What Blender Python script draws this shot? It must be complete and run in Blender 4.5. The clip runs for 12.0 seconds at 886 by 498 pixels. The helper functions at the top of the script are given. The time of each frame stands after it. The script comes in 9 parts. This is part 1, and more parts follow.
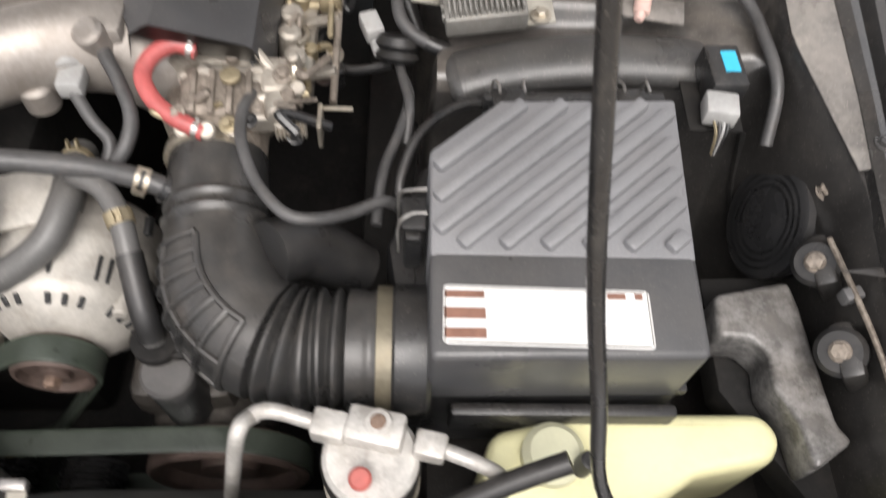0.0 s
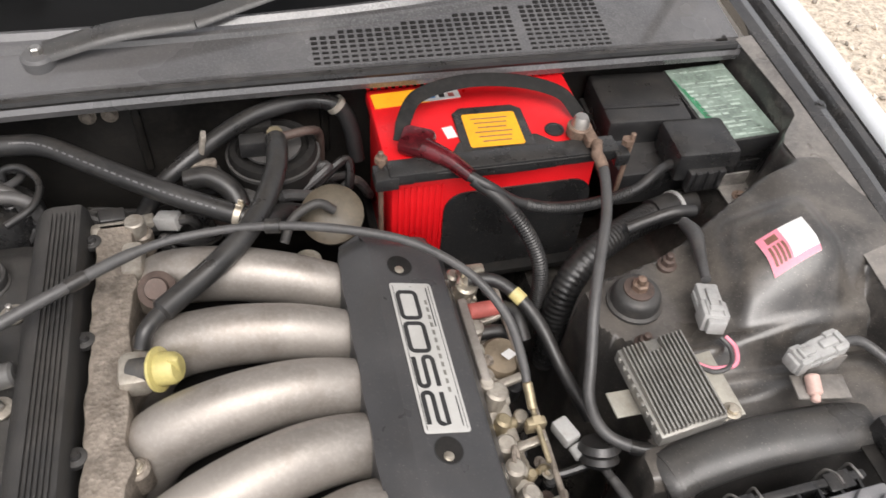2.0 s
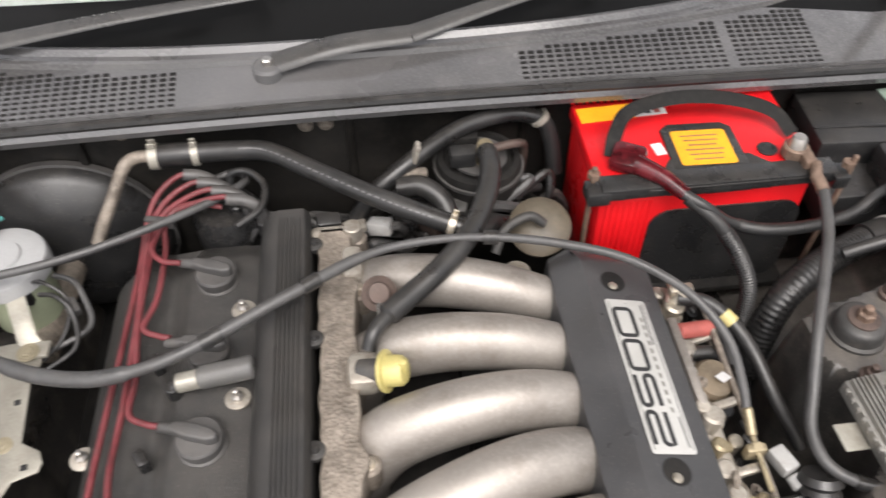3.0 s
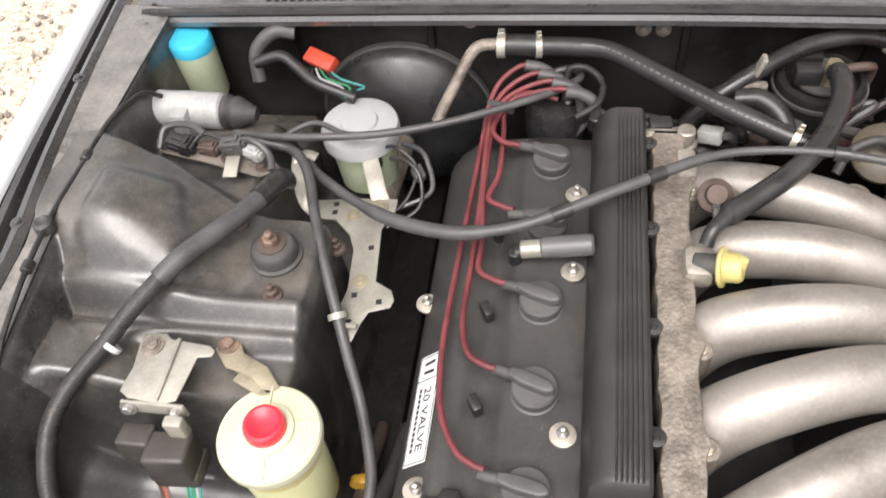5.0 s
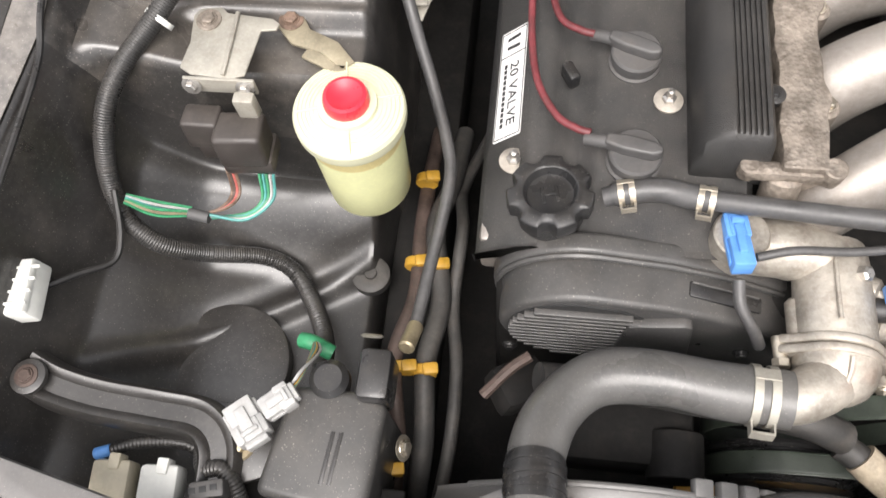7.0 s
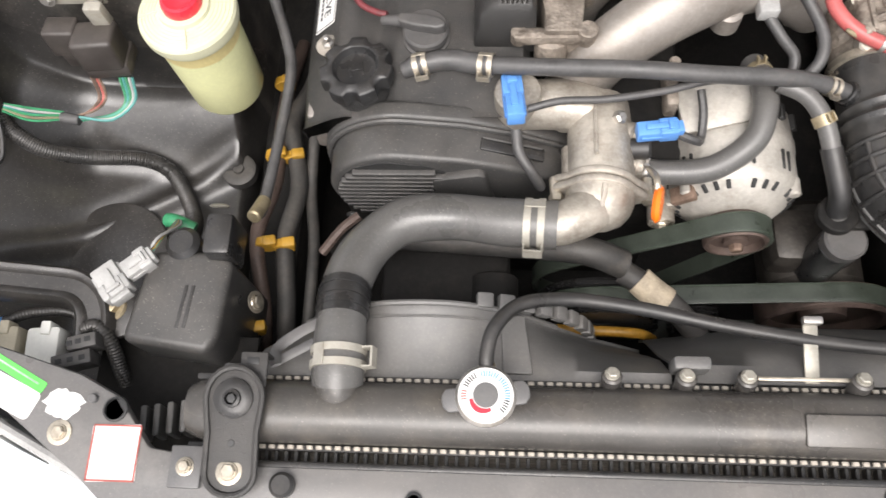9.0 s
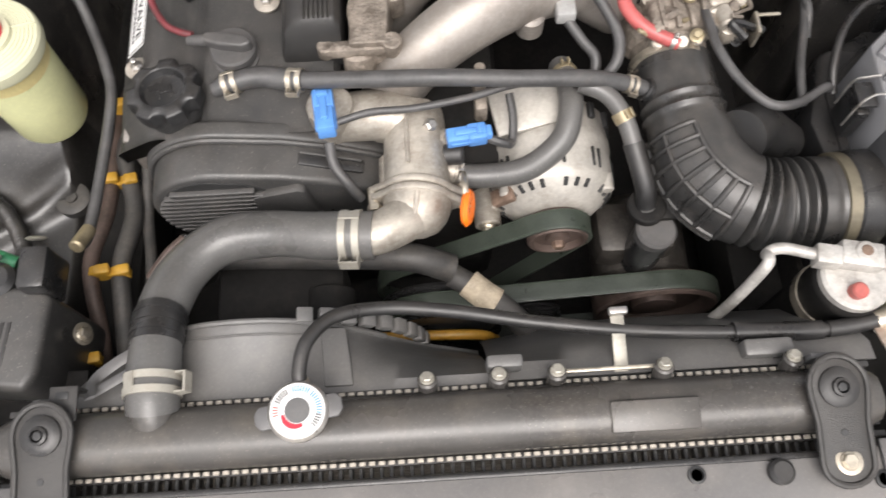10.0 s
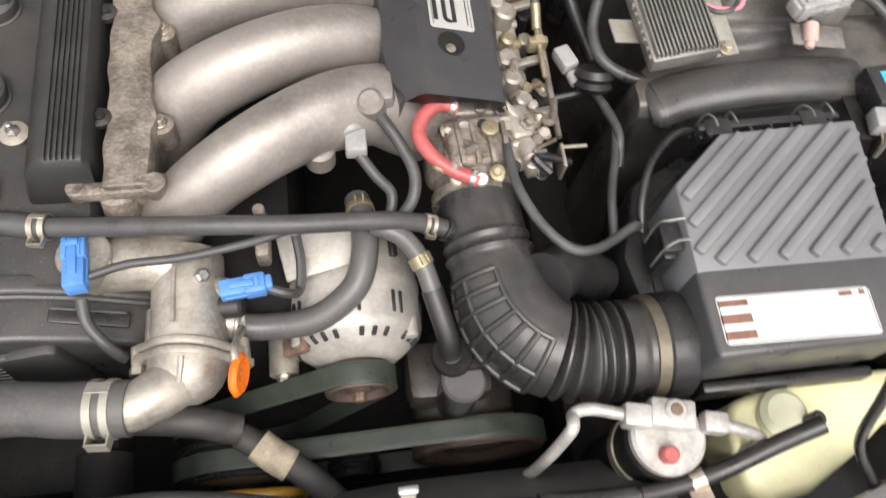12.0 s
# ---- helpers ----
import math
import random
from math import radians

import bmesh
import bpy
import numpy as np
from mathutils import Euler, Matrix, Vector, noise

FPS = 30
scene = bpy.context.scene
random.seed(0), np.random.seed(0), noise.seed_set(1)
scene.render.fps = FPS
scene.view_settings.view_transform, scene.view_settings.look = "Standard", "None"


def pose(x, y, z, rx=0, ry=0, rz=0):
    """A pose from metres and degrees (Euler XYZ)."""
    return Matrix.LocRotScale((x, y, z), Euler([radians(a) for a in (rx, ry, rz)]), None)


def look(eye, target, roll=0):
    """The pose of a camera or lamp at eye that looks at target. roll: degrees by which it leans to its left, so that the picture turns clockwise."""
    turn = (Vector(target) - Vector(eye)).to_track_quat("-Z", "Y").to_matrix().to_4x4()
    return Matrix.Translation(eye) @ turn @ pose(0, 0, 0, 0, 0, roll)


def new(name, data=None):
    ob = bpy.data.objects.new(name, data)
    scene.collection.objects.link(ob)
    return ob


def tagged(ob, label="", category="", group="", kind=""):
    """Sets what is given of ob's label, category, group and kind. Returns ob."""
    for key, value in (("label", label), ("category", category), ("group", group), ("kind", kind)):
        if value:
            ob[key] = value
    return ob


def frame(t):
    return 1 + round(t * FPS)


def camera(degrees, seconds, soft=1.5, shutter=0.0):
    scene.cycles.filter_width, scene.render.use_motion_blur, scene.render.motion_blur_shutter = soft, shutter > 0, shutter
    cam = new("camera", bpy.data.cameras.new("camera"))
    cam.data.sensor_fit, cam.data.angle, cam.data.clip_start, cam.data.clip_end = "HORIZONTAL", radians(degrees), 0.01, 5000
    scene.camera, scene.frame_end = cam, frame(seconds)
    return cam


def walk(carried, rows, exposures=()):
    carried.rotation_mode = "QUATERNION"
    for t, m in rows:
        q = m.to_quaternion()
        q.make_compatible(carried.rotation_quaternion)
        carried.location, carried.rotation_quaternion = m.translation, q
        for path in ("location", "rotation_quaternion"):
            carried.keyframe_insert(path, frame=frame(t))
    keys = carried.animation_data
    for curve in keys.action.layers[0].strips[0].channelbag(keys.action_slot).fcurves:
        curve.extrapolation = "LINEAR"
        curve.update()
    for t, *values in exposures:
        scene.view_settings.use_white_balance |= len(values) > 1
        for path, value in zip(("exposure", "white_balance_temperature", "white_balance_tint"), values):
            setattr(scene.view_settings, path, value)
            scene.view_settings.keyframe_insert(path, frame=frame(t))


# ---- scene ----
cam = camera(58.5, 12.0, 1.5, 0.35)
METRES, EYE, TILT, LEAN, TURN = 1.64, 1.303, -60.0, -3.4, -0.6
ROWS = [
    (0.0, 0.0, 0.0, 0.0, -0.0, 0.0, 0.0),
    (0.5, -0.0574, -0.0537, 0.0348, -2.48, 5.83, 4.45),
    (1.0, -0.1194, -0.0661, 0.1023, -4.86, 8.86, 8.15),
    (1.5, -0.1499, -0.0546, 0.1488, -6.07, 10.28, 10.57),
    (2.0, -0.183, -0.046, 0.1807, -6.34, 10.41, 10.97),
    (2.5, -0.2154, -0.0397, 0.1946, -4.0, 10.72, 9.39),
    (3.0, -0.2612, -0.0514, 0.1993, 0.52, 11.65, 7.03),
    (3.5, -0.2985, -0.0742, 0.1997, 5.62, 12.66, 4.46),
    (5.5, -0.3975, -0.0939, 0.1389, 12.02, 4.64, -3.82),
    (6.0, -0.4222, -0.0895, 0.1158, 11.63, 0.92, -3.31),
    (6.5, -0.4521, -0.0735, 0.0907, 10.36, -3.73, -2.8),
    (7.0, -0.4574, -0.0681, 0.0771, 9.31, -7.03, -2.34),
    (9.0, -0.3403, -0.1407, 0.0204, 7.55, -9.26, 1.2),
    (9.5, -0.3078, -0.1395, 0.017, 4.8, -9.19, 2.36),
    (10.0, -0.2672, -0.1378, 0.0198, 2.0, -8.99, 4.39),
    (10.5, -0.2342, -0.1351, 0.023, -0.64, -8.64, 6.53),
    (11.0, -0.2108, -0.1363, 0.0287, -4.04, -8.54, 8.06),
    (11.5, -0.2011, -0.1177, 0.0468, -6.79, -7.89, 8.33),
    (12.0, -0.1851, -0.0747, 0.0735, -4.62, -6.22, 4.78),
]
walk(cam, [(t, pose(0.45, -0.042, EYE, TILT, LEAN, TURN) @ pose(METRES * x, METRES * y, METRES * z, 90 + pitch, roll, yaw)) for t, x, y, z, yaw, pitch, roll in ROWS], [(0.0, 0.76, 6600, 12), (1.0, 0.70, 6600, 12), (2.5, 0.81, 6600, 12), (3.0, 0.97, 6600, 12), (3.5, 1.05, 6600, 12), (5.5, 1.18, 6600, 12), (7.0, 1.20, 6600, 12), (9.5, 0.94, 6600, 12), (12.0, 0.82, 6600, 12)])

# ---- daylight under a bright overcast sky ----
world = bpy.data.worlds.new("overcast")
scene.world = world
world.use_nodes = True
wn, wl = world.node_tree.nodes, world.node_tree.links
sky = wn.new("ShaderNodeTexSky")
sky.sky_type, sky.sun_disc = "NISHITA", False
sky.sun_elevation, sky.sun_rotation, sky.dust_density, sky.air_density = radians(62), radians(200), 4.0, 1.0
grey = wn.new("ShaderNodeHueSaturation")
grey.inputs["Saturation"].default_value = 0.18
wl.new(sky.outputs[0], grey.inputs["Color"])
wl.new(grey.outputs[0], wn["Background"].inputs["Color"])
wn["Background"].inputs["Strength"].default_value = 0.15
sun = new("sun", bpy.data.lights.new("sun", "SUN"))
sun.data.energy, sun.data.angle, sun.data.color = 1.4, radians(40), (1.0, 0.97, 0.93)
sun.matrix_world = look((0.6, -1.6, 4.0), (0, 0.4, 0.6))

# ---- materials ----


def surf(name, base, rough=0.5, metal=0.0, var=0.25, big=14.0, fine=220.0, bump=0.15, dirt=None, dirt_amt=0.0, dust=0.0,
         coat=0.0, rough_var=0.15, grain=0.0, trans=0.0, sheen=0.0, spec=0.5, specks=0.0, coat_rough=0.22):
    """A surface: base colour varied at two scales, dirt blotches, dust on what faces up, fine relief."""
    m = bpy.data.materials.new(name)
    m.use_nodes = True
    n, l = m.node_tree.nodes, m.node_tree.links
    b = n["Principled BSDF"]
    tc = n.new("ShaderNodeTexCoord")

    def noise_tex(scale, detail=4.0, rough_=0.6):
        t = n.new("ShaderNodeTexNoise")
        t.inputs["Scale"].default_value, t.inputs["Detail"].default_value, t.inputs["Roughness"].default_value = scale, detail, rough_
        l.new(tc.outputs["Object"], t.inputs["Vector"])
        return t

    def ramp(src, lo, hi):
        r = n.new("ShaderNodeMapRange")
        r.inputs[1].default_value, r.inputs[2].default_value, r.inputs[3].default_value, r.inputs[4].default_value = lo, hi, 0.0, 1.0
        l.new(src, r.inputs[0])
        return r.outputs[0]

    def mix(fac, a, bcol):
        x = n.new("ShaderNodeMix")
        x.data_type = "RGBA"
        if isinstance(fac, float):
            x.inputs[0].default_value = fac
        else:
            l.new(fac, x.inputs[0])
        for sock, v in ((x.inputs[6], a), (x.inputs[7], bcol)):
            if isinstance(v, tuple):
                sock.default_value = (*v, 1)
            else:
                l.new(v, sock)
        return x.outputs[2]

    def times(src, k):
        x = n.new("ShaderNodeMath")
        x.operation = "MULTIPLY"
        l.new(src, x.inputs[0])
        if isinstance(k, float):
            x.inputs[1].default_value = k
        else:
            l.new(k, x.inputs[1])
        return x.outputs[0]

    n1, n2 = noise_tex(big), noise_tex(fine, 3.0)
    lo = tuple(c * (1 - var) for c in base)
    hi = tuple(min(1.0, c * (1 + var)) for c in base)
    col = mix(ramp(n1.outputs[0], 0.35, 0.65), lo, hi)
    col = mix(times(ramp(n2.outputs[0], 0.45, 0.75), 0.5), col, tuple(min(1.0, c * (1 + var)) for c in hi))
    if dirt and dirt_amt:
        n3 = noise_tex(big * 2.3, 8.0, 0.72)
        col = mix(times(ramp(n3.outputs[0], 0.62 - 0.3 * dirt_amt, 0.75), dirt_amt), col, dirt)
    if dust:
        g = n.new("ShaderNodeNewGeometry")
        s = n.new("ShaderNodeSeparateXYZ")
        l.new(g.outputs["Normal"], s.inputs[0])
        n4 = noise_tex(big * 1.3, 6.0, 0.7)
        fac = times(times(ramp(s.outputs[2], 0.35, 1.0), ramp(n4.outputs[0], 0.3, 0.72)), dust)
        col = mix(fac, col, (0.30, 0.26, 0.22))
    if specks:
        n5 = noise_tex(620.0, 0.0, 0.5)
        col = mix(times(ramp(n5.outputs[0], 0.76, 0.80), specks), col, (0.42, 0.38, 0.33))
    l.new(col, b.inputs["Base Color"])
    rr = n.new("ShaderNodeMapRange")
    rr.inputs[1].default_value, rr.inputs[2].default_value = 0.3, 0.7
    rr.inputs[3].default_value, rr.inputs[4].default_value = max(0.03, rough - rough_var), min(1.0, rough + rough_var)
    l.new(n1.outputs[0], rr.inputs[0])
    l.new(rr.outputs[0], b.inputs["Roughness"])
    b.inputs["Metallic"].default_value = metal
    b.inputs["Coat Weight"].default_value = coat
    b.inputs["Coat Roughness"].default_value = coat_rough
    b.inputs["Transmission Weight"].default_value = trans
    b.inputs["Sheen Weight"].default_value = sheen
    b.inputs["Specular IOR Level"].default_value = spec
    if bump:
        bp = n.new("ShaderNodeBump")
        bp.inputs["Strength"].default_value, bp.inputs["Distance"].default_value = bump, 0.001
        src = n2.outputs[0]
        if grain:
            v = n.new("ShaderNodeTexVoronoi")
            v.inputs["Scale"].default_value = grain
            l.new(tc.outputs["Object"], v.inputs["Vector"])
            src = v.outputs[0]
        l.new(src, bp.inputs["Height"])
        l.new(bp.outputs[0], b.inputs["Normal"])
    return m


BROWN = (0.16, 0.115, 0.075)
# bay paint twice: shade put into the floor's, dust and light into the tower's
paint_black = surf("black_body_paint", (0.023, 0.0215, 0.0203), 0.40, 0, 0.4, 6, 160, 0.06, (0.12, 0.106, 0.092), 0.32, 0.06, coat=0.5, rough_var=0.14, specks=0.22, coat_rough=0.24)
paint_film_lit = surf("dust_film_and_light_black_paint", (0.030, 0.028, 0.0265), 0.36, 0, 0.4, 6, 160, 0.06, (0.20, 0.175, 0.15), 0.55, 0.25, coat=0.5, rough_var=0.14, specks=0.3, coat_rough=0.22)
paint_gutter = surf("black_gutter_paint", (0.026, 0.025, 0.0245), 0.25, 0, 0.35, 7, 160, 0.05, (0.14, 0.12, 0.10), 0.30, 0.10, coat=1.0, specks=0.2, coat_rough=0.07)
paint_dusty = surf("dusty_panel_paint", (0.085, 0.079, 0.073), 0.34, 0, 0.5, 10, 160, 0.1, (0.32, 0.29, 0.255), 0.62, 0.30, coat=0.9, specks=0.4, coat_rough=0.16)
paint_pale = surf("pale_silver_body_paint", (0.72, 0.74, 0.76), 0.3, 0, 0.03, 5, 300, 0.0, coat=0.6, rough_var=0.05)
plastic_black = surf("black_plastic", (0.0165, 0.0165, 0.017), 0.32, 0, 0.2, 18, 400, 0.10, (0.09, 0.08, 0.068), 0.28, 0.08, specks=0.2)
plastic_grain = surf("grained_black_plastic", (0.024, 0.0232, 0.0225), 0.46, 0, 0.15, 12, 700, 0.35, (0.10, 0.088, 0.075), 0.22, 0.10, grain=900)
plastic_grey = surf("faded_grey_plastic", (0.10, 0.099, 0.10), 0.46, 0, 0.14, 12, 500, 0.12, (0.18, 0.165, 0.15), 0.3, 0.14)
plastic_ltgrey = surf("light_grey_plastic", (0.33, 0.325, 0.315), 0.5, 0, 0.15, 20, 300, 0.08, BROWN, 0.35)
relay_brown = surf("dark_relay_plastic", (0.040, 0.034, 0.031), 0.42, 0, 0.2, 18, 300, 0.08, (0.12, 0.10, 0.085), 0.3, 0.12)
plug_grey = surf("dark_grey_plug_plastic", (0.060, 0.058, 0.057), 0.45, 0, 0.2, 18, 300, 0.1, (0.13, 0.115, 0.10), 0.35, 0.12)
wire_teal = surf("faded_teal_wire", (0.06, 0.24, 0.22), 0.5, 0, 0.2, 60, 200, 0.0)
timing_black = surf("timing_cover_plastic", (0.045, 0.044, 0.043), 0.36, 0, 0.2, 12, 300, 0.1, (0.13, 0.115, 0.10), 0.3, 0.12, specks=0.3)
cover_black = surf("satin_black_cover", (0.042, 0.042, 0.044), 0.38, 0, 0.15, 10, 900, 0.2, (0.11, 0.10, 0.09), 0.12, 0.08, grain=1400, specks=0.15)
wrinkle_black = surf("wrinkle_black_casting", (0.024, 0.0235, 0.023), 0.45, 0, 0.2, 14, 1200, 0.6, (0.085, 0.072, 0.06), 0.25, 0.14, grain=1500, specks=0.25)
rubber = surf("black_rubber", (0.0165, 0.0163, 0.0165), 0.36, 0, 0.25, 20, 300, 0.15, (0.08, 0.072, 0.063), 0.32, 0.10)
rubber_rib = surf("rubbed_rubber", (0.027, 0.0265, 0.026), 0.34, 0, 0.25, 20, 300, 0.15, (0.09, 0.08, 0.07), 0.4, 0.15)
rubber_dull = surf("dull_old_rubber", (0.032, 0.031, 0.030), 0.6, 0, 0.25, 20, 260, 0.2, (0.13, 0.11, 0.09), 0.40, 0.16)
rubber_grey = surf("grey_sheathing", (0.056, 0.055, 0.055), 0.44, 0, 0.25, 26, 260, 0.12, (0.12, 0.10, 0.085), 0.28, 0.08)
alloy_silver = surf("silver_painted_alloy", (0.315, 0.286, 0.258), 0.47, 0.5, 0.16, 7, 200, 0.22, (0.11, 0.078, 0.055), 0.44, rough_var=0.10)
alloy_cast = surf("dirty_cast_alloy", (0.25, 0.215, 0.18), 0.6, 0.45, 0.35, 26, 140, 0.9, (0.09, 0.068, 0.05), 0.7, grain=220)
alloy_mid = surf("stained_alloy", (0.40, 0.365, 0.315), 0.47, 0.55, 0.22, 24, 200, 0.4, (0.17, 0.125, 0.09), 0.55)
alloy_fin = surf("grey_finned_alloy", (0.25, 0.24, 0.22), 0.45, 0.5, 0.2, 20, 300, 0.1, BROWN, 0.35)
alloy_pale = surf("chalky_grey_alloy", (0.43, 0.405, 0.365), 0.5, 0.3, 0.16, 22, 200, 0.35, (0.22, 0.185, 0.145), 0.5)
zinc = surf("zinc_plated_steel", (0.50, 0.45, 0.37), 0.4, 0.8, 0.2, 40, 300, 0.1, (0.22, 0.155, 0.09), 0.45)
steel = surf("bright_steel", (0.44, 0.42, 0.395), 0.38, 0.85, 0.15, 50, 300, 0.05, BROWN, 0.35)
plate_pale = surf("pale_passivated_steel", (0.34, 0.32, 0.275), 0.45, 0.35, 0.15, 25, 300, 0.08, (0.22, 0.18, 0.135), 0.42)
plate_tan = surf("tan_passivated_steel", (0.31, 0.27, 0.19), 0.45, 0.35, 0.2, 25, 300, 0.08, (0.20, 0.155, 0.10), 0.4)
rust = surf("rusty_steel", (0.46, 0.42, 0.36), 0.5, 0.4, 0.2, 14, 200, 0.4, (0.36, 0.13, 0.045), 0.75)
brass = surf("brass", (0.33, 0.275, 0.18), 0.45, 0.6, 0.2, 50, 300, 0.1, BROWN, 0.3)
copper_rust = surf("rusty_nut", (0.17, 0.115, 0.085), 0.6, 0.3, 0.35, 80, 300, 0.3)
battery_red = surf("red_plastic", (0.66, 0.008, 0.012), 0.38, 0, 0.08, 12, 300, 0.04, (0.25, 0.02, 0.02), 0.12, coat=0.1)
red_dark = surf("dark_red_rubber_boot", (0.075, 0.006, 0.009), 0.25, 0, 0.5, 24, 200, 0.05)
red_hose = surf("red_silicone_hose", (0.40, 0.090, 0.085), 0.45, 0, 0.15, 25, 200, 0.08, (0.26, 0.09, 0.075), 0.35)
red_lead = surf("maroon_lead_rubber", (0.14, 0.028, 0.032), 0.5, 0, 0.3, 24, 200, 0.08, (0.10, 0.05, 0.045), 0.55)
red_cap = surf("red_cap_plastic", (0.72, 0.03, 0.05), 0.35, 0, 0.06, 30, 200, 0.03)
pink_red = surf("faded_red_plastic", (0.36, 0.09, 0.075), 0.5, 0, 0.15, 60, 200, 0.05)
yellow = surf("yellow_plastic", (0.46, 0.395, 0.15), 0.45, 0, 0.12, 40, 200, 0.06, (0.3, 0.22, 0.08), 0.25)
amber = surf("amber_clip_plastic", (0.45, 0.25, 0.03), 0.45, 0, 0.15, 60, 200, 0.05, BROWN, 0.2)
orange = surf("orange_plastic", (0.85, 0.17, 0.01), 0.35, 0, 0.05, 60, 200, 0.0)
blue = surf("blue_connector_plastic", (0.095, 0.25, 0.57), 0.42, 0, 0.1, 60, 200, 0.05)
cyan = surf("cyan_plastic", (0.04, 0.42, 0.62), 0.4, 0, 0.06, 60, 200, 0.0)
green = surf("green_tape", (0.03, 0.20, 0.09), 0.45, 0, 0.25, 60, 200, 0.1, (0.06, 0.10, 0.06), 0.3)
cream = surf("cream_translucent_plastic", (0.65, 0.62, 0.37), 0.42, 0, 0.07, 16, 200, 0.05, (0.55, 0.47, 0.2), 0.2)
cream_lid = surf("cream_lid_plastic", (0.56, 0.55, 0.39), 0.45, 0, 0.05, 20, 200, 0.05, (0.48, 0.43, 0.26), 0.2)
milky = surf("milky_plastic", (0.40, 0.44, 0.30), 0.4, 0, 0.08, 20, 200, 0.04, (0.36, 0.38, 0.24), 0.25)
white_plastic = surf("white_plastic", (0.66, 0.66, 0.62), 0.45, 0, 0.06, 40, 200, 0.04)
paper = surf("white_label_paper", (0.70, 0.69, 0.67), 0.5, 0, 0.05, 30, 300, 0.03, (0.5, 0.45, 0.38), 0.15)
ink_brown = surf("brown_print", (0.20, 0.10, 0.07), 0.5, 0, 0.2, 60, 200, 0.0)
# serves print, and also the painted dark inside holes, slots and louvres
ink_gap_black = surf("black_print_and_gap_shade", (0.02, 0.02, 0.02), 0.5, 0, 0.2, 60, 200, 0.0)
ink_pink = surf("pink_print", (0.78, 0.25, 0.32), 0.5, 0, 0.1, 60, 200, 0.0)
ink_yellow = surf("amber_yellow_print", (0.80, 0.36, 0.015), 0.45, 0, 0.08, 60, 200, 0.0)
ink_green = surf("worn_green_print", (0.17, 0.215, 0.18), 0.4, 0, 0.3, 40, 200, 0.03, (0.07, 0.075, 0.07), 0.5)
ink_white = surf("worn_white_print", (0.32, 0.38, 0.33), 0.5, 0, 0.25, 60, 200, 0.0)
ink_blue = surf("blue_print", (0.08, 0.25, 0.55), 0.5, 0, 0.1, 60, 200, 0.0)
plate_silver = surf("brushed_silver_plate", (0.48, 0.47, 0.445), 0.4, 0.2, 0.06, 20, 500, 0.05, (0.36, 0.31, 0.25), 0.2)
belt_mat = surf("smooth_belt_rubber", (0.040, 0.048, 0.038), 0.40, 0, 0.2, 40, 300, 0.1)
iron = surf("rusty_brown_iron", (0.085, 0.06, 0.05), 0.6, 0.3, 0.3, 30, 200, 0.3)
glass = surf("windscreen_glass", (0.9, 0.93, 0.92), 0.02, 0, 0.02, 5, 200, 0.0, rough_var=0.01, trans=1.0)
# near-black: shade of the deep gaps put into the colour along with grime
deep = surf("grimy_shade_black", (0.012, 0.0112, 0.0105), 0.75, 0, 0.4, 12, 120, 0.4, (0.05, 0.043, 0.035), 0.4, spec=0.25)
# grimy paint whose base is darkened for shade at the bay's rear
firewall_mat = surf("grimy_shaded_firewall_paint", (0.012, 0.011, 0.010), 0.5, 0, 0.4, 9, 120, 0.3, (0.05, 0.042, 0.034), 0.42, spec=0.3)
shroud_grey = surf("dusty_shroud_plastic", (0.105, 0.103, 0.10), 0.42, 0, 0.15, 8, 300, 0.08, (0.21, 0.195, 0.175), 0.38, 0.15, specks=0.15)
hose_rubber = surf("weathered_hose_rubber", (0.085, 0.083, 0.080), 0.34, 0, 0.2, 9, 260, 0.10, (0.15, 0.138, 0.12), 0.28, 0.12, specks=0.2)
panel_grey = surf("dusty_front_panel_paint", (0.125, 0.122, 0.12), 0.40, 0, 0.12, 6, 300, 0.06, (0.27, 0.255, 0.24), 0.42, 0.25, specks=0.25, coat=0.3)
tank_plastic = surf("stained_tank_plastic", (0.050, 0.047, 0.044), 0.30, 0, 0.25, 6, 260, 0.08, (0.17, 0.145, 0.115), 0.40, 0.16, specks=0.2, rough_var=0.10)
belt_green = surf("faded_green_belt_rubber", (0.045, 0.058, 0.042), 0.55, 0, 0.2, 40, 300, 0.1)
cowl_plastic = surf("weathered_cowl_plastic", (0.085, 0.083, 0.084), 0.28, 0, 0.30, 3, 300, 0.06, (0.20, 0.19, 0.18), 0.36, 0.10, coat=1.0, rough_var=0.08, specks=0.15, coat_rough=0.12)
core_dark = surf("dark_core_metal", (0.05, 0.048, 0.046), 0.5, 0.4, 0.2, 60, 300, 0.1)

alloy_white = surf("white_corroded_alloy", (0.46, 0.44, 0.41), 0.5, 0.35, 0.2, 30, 200, 0.3, (0.20, 0.165, 0.13), 0.55)
tab_steel = surf("dull_crimp_steel", (0.52, 0.47, 0.40), 0.5, 0.25, 0.3, 60, 200, 0.1, BROWN, 0.4)
horn_black = surf("satin_horn_paint", (0.026, 0.026, 0.027), 0.30, 0, 0.2, 20, 300, 0.05, (0.1, 0.09, 0.08), 0.25, 0.1)

# one lid plastic in two tones: the front smoother and darkened as less lit
lid_smooth_dim = surf("dimmed_smooth_lid_plastic", (0.062, 0.062, 0.064), 0.36, 0, 0.15, 8, 400, 0.05, (0.14, 0.13, 0.12), 0.3, 0.12, specks=0.15)
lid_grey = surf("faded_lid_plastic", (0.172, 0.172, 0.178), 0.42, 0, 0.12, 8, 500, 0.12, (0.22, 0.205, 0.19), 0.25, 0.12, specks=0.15)

